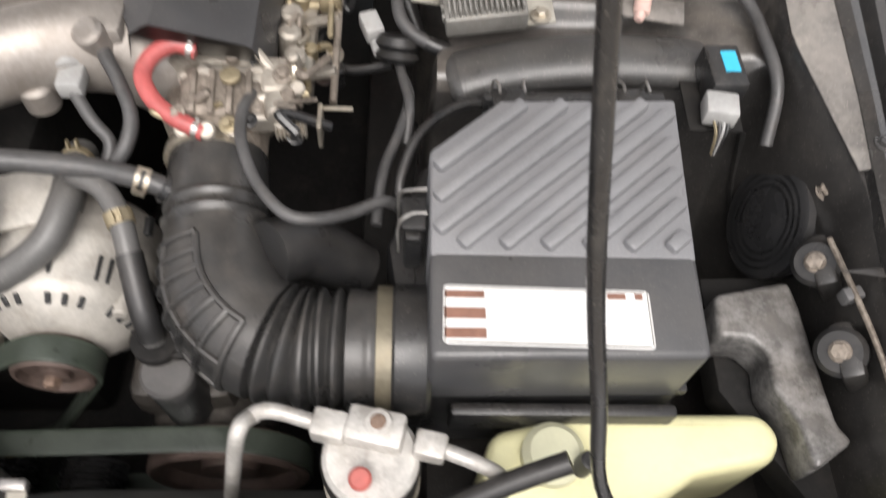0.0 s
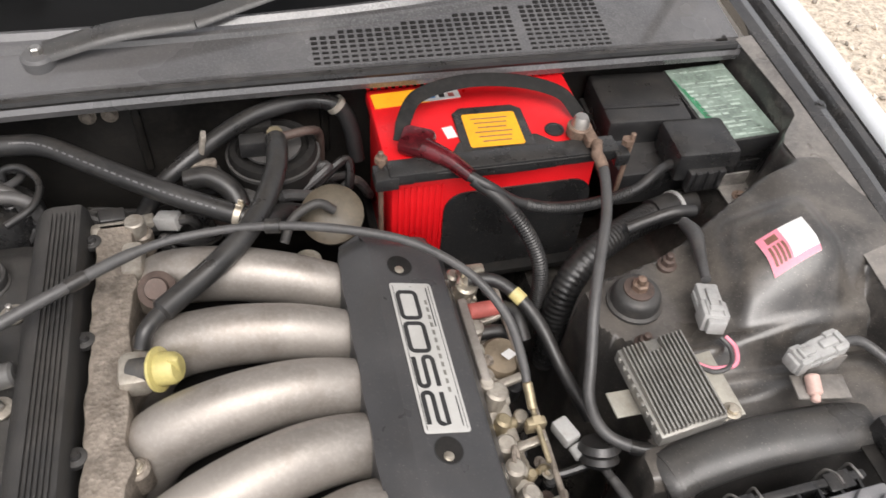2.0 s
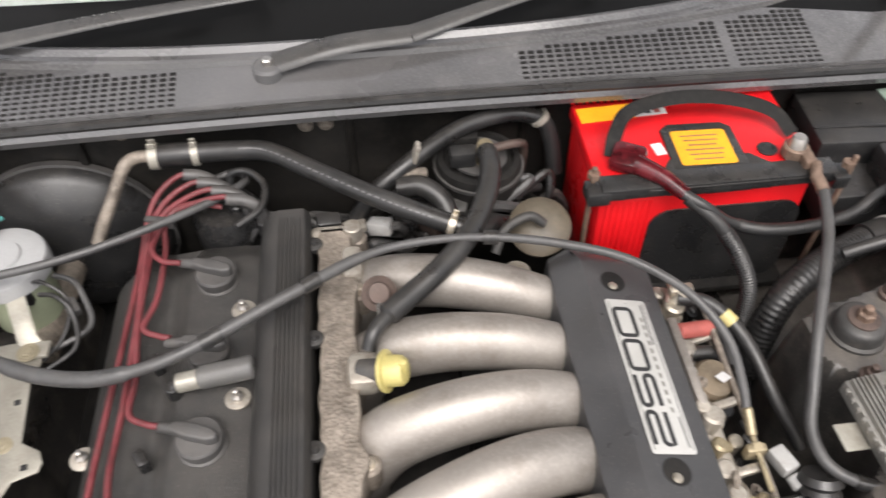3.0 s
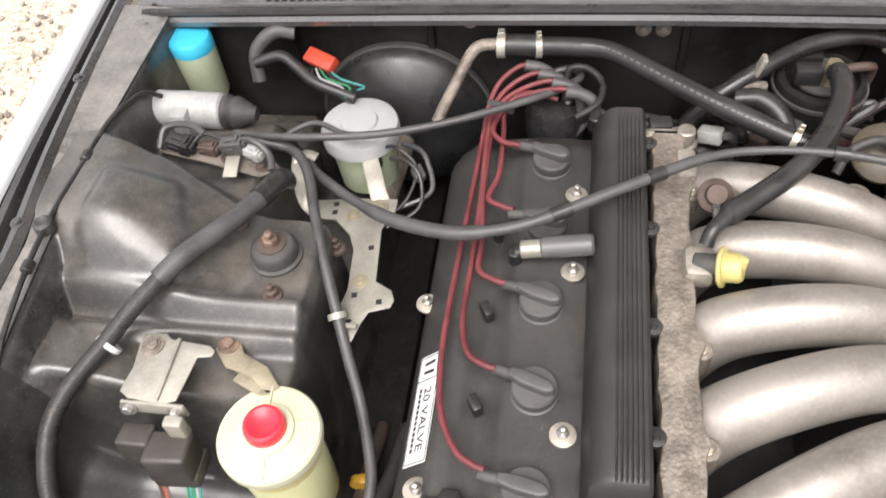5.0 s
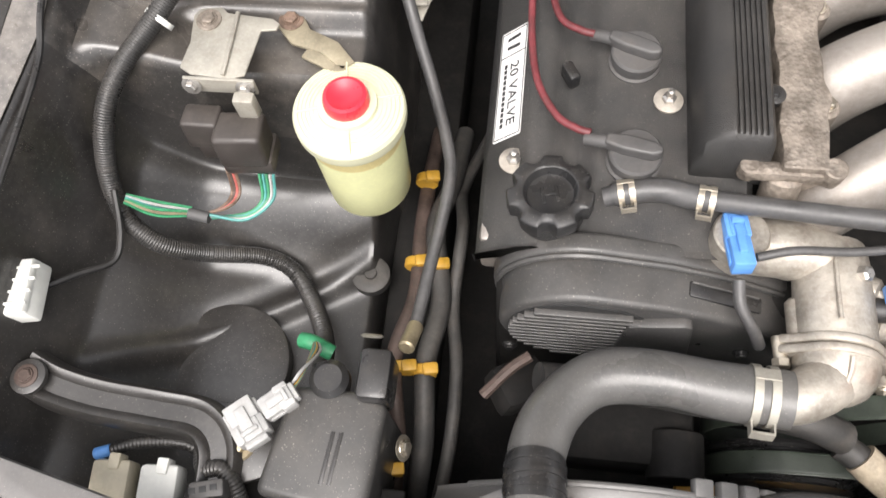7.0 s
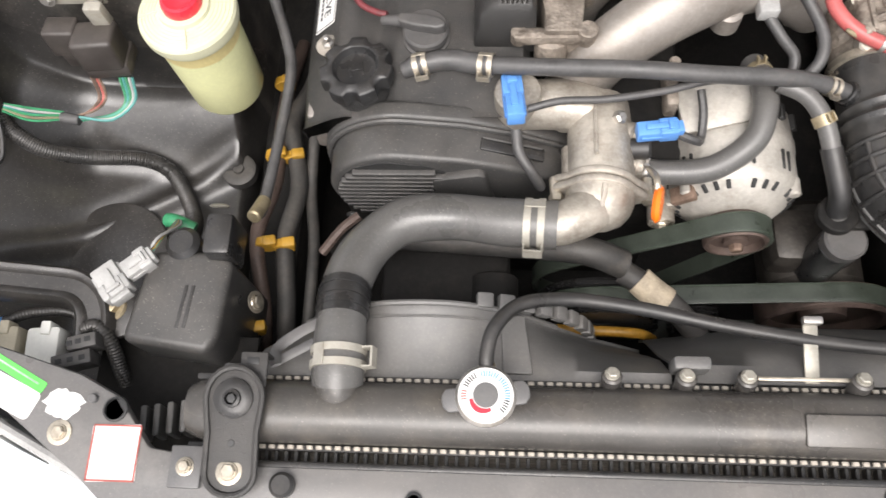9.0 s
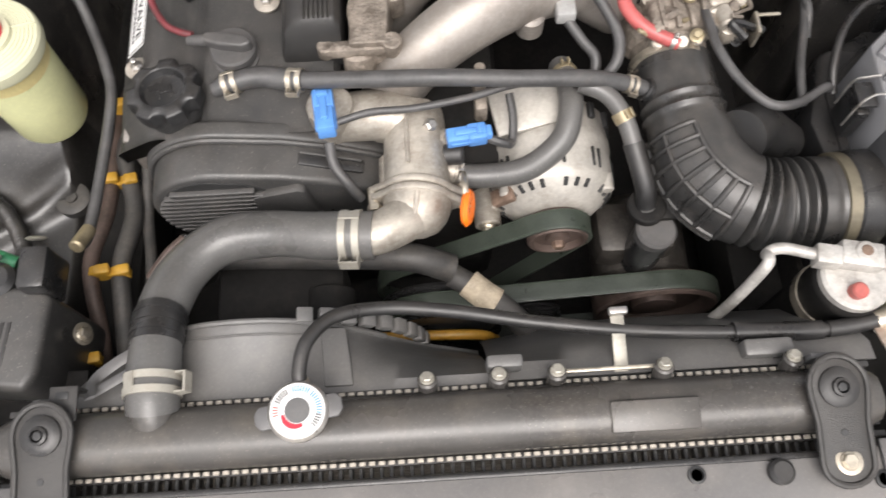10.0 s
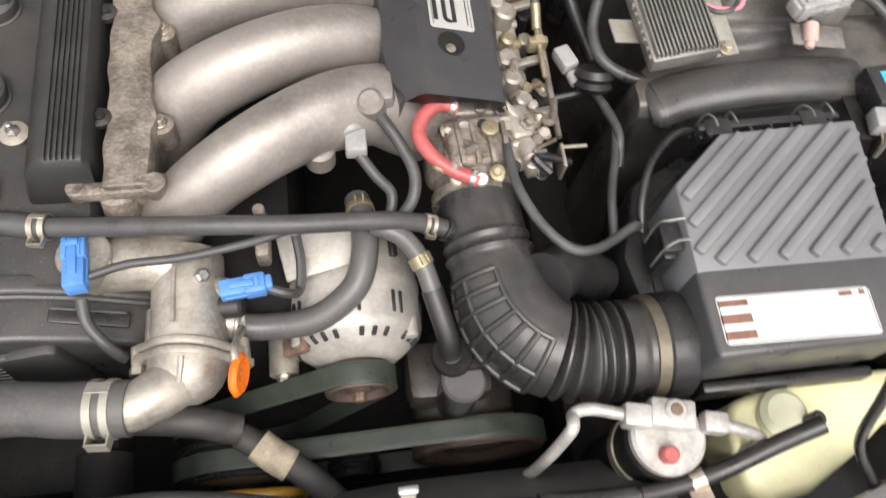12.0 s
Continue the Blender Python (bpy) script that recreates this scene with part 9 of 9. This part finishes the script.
hose("sensor_cable", "grey cable looping over the intake elbow", [(0.318, 0.43, 0.755), (0.315, 0.400, 0.768), (0.318, 0.365, 0.770), (0.335, 0.325, 0.768), (0.360, 0.298, 0.765), (0.385, 0.297, 0.760), (0.41, 0.31, 0.750), (0.435, 0.325, 0.745), (0.445, 0.33, 0.735)], 0.0052, rubber_grey, "cable")
hose("filter_box_cable", "thin black wire up the filter box", [(0.45, 0.325, 0.73), (0.452, 0.355, 0.745), (0.470, 0.395, 0.755), (0.51, 0.43, 0.75), (0.55, 0.43, 0.74)], 0.0045, rubber, "cable")
hose("dark_cable", "dark cable hanging behind the throttle body", [(0.43, 0.33, 0.70), (0.435, 0.38, 0.71), (0.45, 0.43, 0.71), (0.458, 0.47, 0.71), (0.45, 0.50, 0.71)], 0.0052, rubber_grey, "cable")
# battery leads
bl, p = hose("battery_lead", "grey negative battery lead running to the igniter", [(0.538, 0.862, 0.846), (0.540, 0.835, 0.838), (0.525, 0.780, 0.825), (0.496, 0.720, 0.815), (0.472, 0.665, 0.795), (0.458, 0.620, 0.765), (0.445, 0.580, 0.745), (0.45, 0.545, 0.735), (0.475, 0.525, 0.728), (0.51, 0.515, 0.722)], 0.0068, rubber_grey, "cable")
part("end_sleeve", sweep(p[-9:], 0.0085, 12), rubber, bl)
part("lug", box((0.515, 0.513, 0.722), (0.02, 0.014, 0.004), 0.001), zinc, bl)
part("stain", tube([(0.538, 0.862, 0.846), (0.540, 0.850, 0.843), (0.540, 0.84, 0.840)], 0.0078, 10), copper_rust, bt)
bl, p = hose("battery_lead", "black positive battery lead in ribbed sleeve", [(0.368, 0.856, 0.842), (0.395, 0.838, 0.832), (0.43, 0.835, 0.805), (0.48, 0.835, 0.785), (0.54, 0.838, 0.780), (0.60, 0.848, 0.785), (0.64, 0.868, 0.795), (0.67, 0.888, 0.785)], 0.0070, rubber, "cable")
part("ribbed_sleeve", corrugated([tuple(q) for q in p[18:40:3]], 0.0086, 0.0036, 0.12, 12), rubber, bl)
bl, p = hose("battery_lead", "black starter lead dropping behind the engine", [(0.375, 0.85, 0.838), (0.41, 0.825, 0.815), (0.44, 0.80, 0.775), (0.455, 0.78, 0.73), (0.455, 0.77, 0.66)], 0.0085, rubber, "cable")
part("ribbed_sleeve", corrugated([tuple(q) for q in p[10:32:3]], 0.0105, 0.0040, 0.12, 12), rubber, bl)
t = thing("main_loom", "thick taped main wiring loom beside the strut tower", "wiring", (0.55, 0.80, 0.72))
part("loom", corrugated([(0.68, 0.862, 0.725), (0.63, 0.845, 0.728), (0.57, 0.815, 0.735), (0.52, 0.785, 0.735), (0.49, 0.765, 0.71), (0.475, 0.75, 0.66), (0.47, 0.74, 0.58)], 0.020, 0.007, 0.06, 18), rubber, t, "ribbed black loom", 70)
part("sleeve", tube([(0.71, 0.868, 0.722), (0.68, 0.862, 0.725), (0.64, 0.85, 0.728)], 0.022, 16), rubber, t)
part("tie", lathe([(0.0225, -0.003), (0.024, -0.003), (0.024, 0.003), (0.0225, 0.003)], along((0.68, 0.862, 0.725), (0.66, 0.856, 0.726)), 22), plastic_ltgrey, t)
hose("small_loom", "black taped wires on the tower's edge", [(0.575, 0.80, 0.765), (0.60, 0.80, 0.775), (0.635, 0.80, 0.785), (0.665, 0.80, 0.782)], 0.008, rubber, "wiring")
t = thing("igniter_plug", "grey wiring plug with pink and grey wires", "connector", (0.60, 0.63, 0.78))
part("loom", tube([(0.640, 0.78, 0.785), (0.638, 0.75, 0.795), (0.625, 0.71, 0.80), (0.612, 0.672, 0.805)], lambda u: 0.008 + 0.002 * math.sin(u * 5), 10), rubber_grey, t)
connector(t, (0.603, 0.640, 0.797), (0.030, 0.062, 0.026), -15, plastic_ltgrey, -8)
for k in range(2):
    part("wire", tube([(0.602 + 0.006 * k, 0.603, 0.788), (0.608 + 0.006 * k, 0.588, 0.785), (0.600 + 0.005 * k, 0.570, 0.782), (0.580, 0.568 + 0.004 * k, 0.778), (0.565, 0.585, 0.775)], 0.003, 8), (ink_pink, rubber_grey)[1 - k], t)
t = thing("wing_connector", "grey wiring connector on a small bracket", "connector", (0.69, 0.54, 0.78))
connector(t, (0.700, 0.558, 0.803), (0.028, 0.044, 0.026), 102, plastic_ltgrey)
connector(t, (0.671, 0.552, 0.803), (0.026, 0.036, 0.024), 282, plastic_ltgrey)
part("bracket", joined(box((0.685, 0.525, 0.782), (0.06, 0.03, 0.003), 0.001, turn(0, 0, -10)), box((0.70, 0.545, 0.79), (0.04, 0.003, 0.03), 0.001)), paint_dusty, t)
part("bung", joined(drum((0.672, 0.515, 0.785), (0.676, 0.536, 0.792), 0.008, 0.002), drum((0.668, 0.508, 0.784), (0.672, 0.515, 0.786), 0.005)), surf("pale_pink_plastic", (0.55, 0.38, 0.33), 0.5, 0, 0.1, 60, 200, 0.05), t, "pale pink plug")
part("wire", tube([(0.722, 0.562, 0.803), (0.75, 0.560, 0.80), (0.775, 0.53, 0.79), (0.785, 0.49, 0.785), (0.79, 0.44, 0.775), (0.785, 0.40, 0.74)], 0.006, 10), rubber_grey, t)
t = thing("knock_plug", "grey plug beside the plenum with dark wiring", "connector", (0.435, 0.565, 0.70))
part("housing", joined(box((0.418, 0.565, 0.708), (0.020, 0.030, 0.018), 0.003, turn(0, 0, 20)), drum((0.425, 0.55, 0.703), (0.43, 0.535, 0.70), 0.009)), plastic_ltgrey, t)
part("gaiter", lathe([(0.018, 0), (0.023, 0.006), (0.019, 0.012), (0.024, 0.018), (0.02, 0.026)], along((0.445, 0.525, 0.70), (0.447, 0.54, 0.72)), 24), rubber, t)
part("wire", tube([(0.447, 0.523, 0.70), (0.452, 0.49, 0.71), (0.458, 0.455, 0.715), (0.455, 0.42, 0.70)], 0.0052, 10), rubber_grey, t)
part("wire", tube([(0.44, 0.53, 0.69), (0.40, 0.53, 0.68), (0.37, 0.54, 0.68)], 0.005, 8), rubber, t)
hose("fuel_hose", "black fuel hose with yellow band behind the plenum", [(0.352, 0.765, 0.752), (0.385, 0.76, 0.750), (0.41, 0.735, 0.742), (0.43, 0.70, 0.725), (0.445, 0.65, 0.70), (0.47, 0.60, 0.66)], lambda u: 0.0085, rubber)
t = thing("hose_band", "yellow paper band on a fuel hose", "band", (0.41, 0.735, 0.742))
part("band", tube([(0.405, 0.742, 0.745), (0.414, 0.730, 0.740)], 0.0092, 12), surf("faded_yellow_tape", (0.5, 0.42, 0.18), 0.5, 0, 0.1, 60, 200, 0.05), t)
# ignition leads
IG = [(0.41, -0.302), (0.525, -0.296), (0.64, -0.290), (0.755, -0.284), (0.87, -0.278)]
for k, (y, lane) in enumerate(IG):
    lane = (-0.309 + 0.010 * k) if k < 4 else -0.27
    pts = [(-0.250, y + 0.013, 0.767), (-0.264, y + 0.018, 0.766), (-0.284, y + 0.034, 0.764), (lane + 0.004, y + 0.080, 0.760)]
    yy = y + 0.16
    while yy < 0.93:
        pts.append((lane + 0.005 * math.sin(8 * yy + 1.9 * k), yy, 0.757 + 0.005 * math.sin(6 * yy + 2 * k)))
        yy += 0.11
    pts += [(-0.300 + 0.008 * k, 0.960, 0.770), (-0.286 + 0.016 * k, 0.992 - 0.008 * k, 0.786), (-0.258 + 0.020 * k, 1.014 - 0.016 * k, 0.796), (-0.232 + 0.020 * k, 1.016 - 0.018 * k, 0.790)]
    if k == 4:
        pts = [(-0.250, y + 0.013, 0.767), (-0.275, y + 0.022, 0.764), (-0.29, y + 0.042, 0.764), (-0.285, y + 0.07, 0.766), (-0.265, 0.965, 0.778), (-0.24, 0.975, 0.78), (-0.205, 0.972, 0.772)]
    hose("ignition_lead", "maroon spark plug lead over the rocker cover", pts, 0.0038, red_lead, "ignition lead", 8, 10, "spark plug leads")
t = thing("distributor", "black distributor cap with lead boots", "distributor", (-0.21, 0.99, 0.70))
part("cap", lathe([(0.045, 0.69), (0.048, 0.70), (0.048, 0.735), (0.04, 0.75), (0.015, 0.752)], Matrix.Translation((-0.205, 0.995, 0)), 30), plastic_black, t)
for k in range(4):
    q = Vector((-0.232 + 0.020 * k, 1.016 - 0.018 * k, 0.790))
    part("boot", tube([q + Vector((-0.022, 0.0, 0.005)), q, q + Vector((0.016, -0.004, -0.010)), q + Vector((0.022, -0.008, -0.035))], 0.0085, 12), plug_grey, t, "dusty black lead boot")
    part("tower", drum(q + Vector((0.022, -0.008, -0.055)), q + Vector((0.022, -0.008, -0.030)), 0.0115, 0.002), plastic_black, t)
part("lead_comb", box((-0.284, 0.957, 0.768), (0.040, 0.010, 0.016), 0.003, turn(0, 0, -12)), plug_grey, t, "grey comb holding the leads apart")
hose("coil_lead", "dark coil lead looping at the distributor", [(-0.195, 1.00, 0.77), (-0.19, 1.01, 0.795), (-0.165, 1.005, 0.80), (-0.145, 0.98, 0.795), (-0.15, 0.945, 0.79), (-0.18, 0.92, 0.785)], 0.0048, rubber, "ignition lead")
t = thing("head_connectors", "dark wiring and connectors behind the intake flange", "wiring", (0.0, 0.95, 0.72))
rnd = random.Random(8)
for k in range(26):
    x0, y0, z0 = -0.13 + 0.0145 * k * rnd.uniform(0.8, 1.1), rnd.uniform(0.92, 0.99), rnd.uniform(0.70, 0.76)
    part("wire", tube([(x0, y0, z0), (x0 + rnd.uniform(-0.05, 0.05), y0 + rnd.uniform(-0.02, 0.03), z0 + 0.02), (x0 + rnd.uniform(-0.08, 0.08), y0 + rnd.uniform(0, 0.05), z0 - 0.02), (x0 + rnd.uniform(-0.1, 0.1), 1.04, z0 - 0.06)], rnd.uniform(0.003, 0.008), 8), (rubber, rubber_grey, rubber_dull)[k % 3], t)
for k in range(9):
    part("plug", box((-0.10 + 0.034 * k, rnd.uniform(0.92, 0.97), rnd.uniform(0.735, 0.765)), (0.032, 0.02, 0.02), 0.003, turn(rnd.uniform(-20, 20), rnd.uniform(-20, 20), rnd.uniform(-50, 50))), (plastic_grey, plastic_black, alloy_mid, plastic_ltgrey, plastic_black, iron, plug_grey, alloy_cast, plug_grey)[k], t)
t, p = hose("heater_valve_hose", "corrugated dark hose by the intake", [(0.03, 0.96, 0.79), (0.06, 0.955, 0.795), (0.085, 0.935, 0.785), (0.095, 0.91, 0.765)], 0.014, rubber)
# lower hoses in the dark
hose("lower_hose", "dirty lower coolant hose with a tan sleeve", [(0.02, 0.185, 0.60), (0.05, 0.165, 0.598), (0.085, 0.14, 0.585), (0.115, 0.115, 0.55), (0.13, 0.10, 0.49), (0.13, 0.10, 0.42)], 0.0145, rubber_dull)
t = thing("hose_sleeve", "tan woven sleeve on a coolant hose", "sleeve", (0.055, 0.162, 0.598))
part("sleeve", tube([(0.038, 0.174, 0.601), (0.055, 0.160, 0.597), (0.07, 0.15, 0.593)], 0.0175, 14), surf("tan_woven_sleeve", (0.36, 0.30, 0.22), 0.7, 0, 0.25, 60, 300, 0.4), t)
hose("lower_pipe", "dark pipe below the timing cover", [(-0.28, 0.22, 0.62), (-0.22, 0.225, 0.60), (-0.12, 0.215, 0.61), (-0.03, 0.20, 0.63), (0.02, 0.19, 0.61)], 0.017, rubber_dull)
lb_ = thing("lower_bracket", "dirty alloy accessory bracket below the timing cover", "bracket", (-0.2, 0.2, 0.5))
# alloy bracket in near-black: its colour carries the shade down here
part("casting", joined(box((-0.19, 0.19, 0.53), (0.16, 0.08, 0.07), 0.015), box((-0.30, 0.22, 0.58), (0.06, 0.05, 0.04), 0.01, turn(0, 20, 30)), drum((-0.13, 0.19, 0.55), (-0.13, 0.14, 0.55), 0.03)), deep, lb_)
part("stay", tube([(-0.335, 0.20, 0.61), (-0.31, 0.225, 0.625), (-0.29, 0.24, 0.63)], 0.006, 8), iron, lb_)
part("pipe", tube([(-0.12, 0.139, 0.50), (-0.092, 0.141, 0.50), (-0.02, 0.139, 0.503), (0.05, 0.137, 0.50), (0.075, 0.137, 0.47)], 0.0068, 10), surf("amber_pipe_plastic", (0.42, 0.22, 0.03), 0.4, 0, 0.2, 30, 200, 0.05), lb_, "amber plastic pipe")

# wipers
def wiper(px, py, elbow, tip):
    """A wiper arm from its pivot over the elbow to the blade."""
    t = thing("wiper", "black wiper arm with blade on the cowl", "wiper", (px, py, cowl_z(px) + 0.01), "wipers")
    zc = cowl_z(px) + 0.016
    part("pivot", lathe([(0.020, -0.01), (0.021, 0.006), (0.018, 0.010), (0.010, 0.011)], Matrix.Translation((px, py, zc)), 24), plastic_grey, t)
    part("nut", lathe([(0.008, 0.010), (0.008, 0.018), (0.006, 0.020)], Matrix.Translation((px, py, zc)), 6), steel, t)
    part("arm", sweep(spline([(px + 0.008, py + 0.004, zc + 0.008), ((px + elbow[0]) / 2, (py + elbow[1]) / 2, (zc + elbow[2]) / 2 + 0.012), elbow], 6), lambda u: 0.018 - 0.002 * u, 10, 0.35, (0, -0.3, 1)), timing_black, t)
    part("arm", sweep(spline([elbow, ((elbow[0] + tip[0]) / 2, (elbow[1] + tip[1]) / 2, (elbow[2] + tip[2]) / 2 + 0.004), tip], 6), lambda u: 0.015 - 0.007 * u, 10, 0.35, (0, -0.3, 1)), timing_black, t)
    part("blade", sweep(spline([(tip[0] - 0.30, tip[1] + 0.035, tip[2] + 0.012), (tip[0], tip[1] + 0.02, tip[2] + 0.01), (tip[0] + 0.22, tip[1] + 0.04, tip[2] + 0.012)], 8), 0.006, 8), rubber, t)


wiper(-0.128, 1.105, (0.065, 1.125, 0.915), (0.35, 1.20, 0.945))
wiper(-0.705, 1.115, (-0.51, 1.170, 0.915), (-0.13, 1.20, 0.945))
# cowl grilles: rows of small dark slots, solid pieces coloured like shaded openings
slot = prism(rounded(0.0086, 0.0050, 0.0010, 2), -0.001, 0.0010)
slot_me = bpy.data.meshes.new("slot")
slot.to_mesh(slot_me)
slot.free()
slot_me.materials.append(deep)


def grille(x0, x1):
    g = thing("cowl_grille", "slotted air grille in the cowl panel", "grille", ((x0 + x1) / 2, 1.10, 0.865), "cowl grilles")
    nx = int((x1 - x0) / 0.0128)
    count = 0
    for j in range(12):
        for i in range(nx):
            x = x0 + 0.0128 * i
            y = 1.0645 + 0.0088 * j
            ry, rh = ridge(x)
            if y > ry - 0.009 or count >= 300 or abs(abs(x) - 0.512) < 0.010:
                continue
            k = (y - 1.060) / (ry - 1.060)
            o = new("slot", slot_me)
            o.parent, o.matrix_parent_inverse = g, Matrix.Translation(-g.location)
            o.matrix_basis = Matrix.Translation((x, y + 0.03 * (abs(x) / 0.85) ** 2.5, cowl_z(x) + 0.0022 + (rh - 0.002) * k)) @ turn(math.degrees(math.atan((rh - 0.002) / (ry - 1.060))), math.degrees(math.atan(0.1 * x / 0.85)), 0) @ Matrix.Diagonal((1.0, 0.6 + 0.4 * smooth(0.3, 0.8, k), 1.0, 1.0))
            count += 1


grille(0.215, 0.655)
grille(-0.640, -0.235)

# bolts and stiffener on the firewall
fw = thing("firewall_stiffener", "dusty ribbed firewall stiffener with bolts", "car panel", (0.0, 1.07, 0.79))
part("rail", box((0.0, 1.072, 0.835), (1.5, 0.02, 0.012), 0.003), firewall_mat, fw)
for x in (-0.62, -0.40, -0.03, 0.22):
    part("pressing", box((x, 1.082, 0.77), (0.012, 0.012, 0.12), 0.004), firewall_mat, fw)
for x, z in ((-0.09, 0.81), (-0.062, 0.81), (0.30, 0.82), (-0.34, 0.82)):
    bolt(fw, (x, 1.083, z), 0.008, 0.006, (0, -1, 0.2), alloy_cast, 1.4)

# thin wiring and small ends
hose("plug_wire", "thin dark wire under the breather hose", [(-0.095, 0.318, 0.742), (-0.06, 0.326, 0.745), (-0.01, 0.330, 0.742), (0.05, 0.340, 0.742), (0.10, 0.350, 0.746), (0.15, 0.352, 0.742)], 0.0042, rubber_grey, "wiring")
t = thing("cable_clip", "pale steel clip on a control cable", "clip", (-0.45, 0.61, 0.71))
part("band", lathe([(0.0074, -0.004), (0.0105, -0.004), (0.0105, 0.004), (0.0074, 0.004)], along((-0.456, 0.620, 0.7215), (-0.4475, 0.600, 0.7075)) @ Matrix.Diagonal((1.15, 1.15, 1, 1)), 18), plate_pale, t)
part("tail", box((-0.442, 0.612, 0.714), (0.022, 0.007, 0.004), 0.001), plate_pale, t)
t = thing("cable_end", "brass tipped cable end at the relay box", "cable end", (-0.428, 0.25, 0.62))
part("tip", drum((-0.413, 0.268, 0.610), (-0.418, 0.236, 0.630), 0.0088, 0.002), brass, t)
part("ring", lathe([(0.009, -0.002), (0.012, 0.0), (0.009, 0.002)], along((-0.449, 0.238, 0.66), (-0.449, 0.30, 0.68)), 20), plate_pale, t)
t = thing("reservoir_wires", "thin dark wires looping beside the brake reservoir", "wiring", (-0.42, 0.87, 0.72))
for k, (dx, dy) in enumerate(((0.0, 0.0), (0.018, -0.02), (0.03, 0.01))):
    part("wire", tube([(-0.452 + dx, 0.90 + dy, 0.735), (-0.425 + dx, 0.885 + dy, 0.752 - 0.006 * k), (-0.395 + dx * 0.5, 0.865 + dy, 0.735), (-0.405 + dx, 0.835 + dy, 0.705), (-0.43, 0.81 + dy, 0.69)], 0.0026 + 0.0006 * (k % 3), 8), (rubber, rubber, rubber_grey)[k % 3], t)
part("plug", box((-0.392, 0.86, 0.728), (0.016, 0.024, 0.014), 0.003, turn(10, 5, 30)), plug_grey, t)
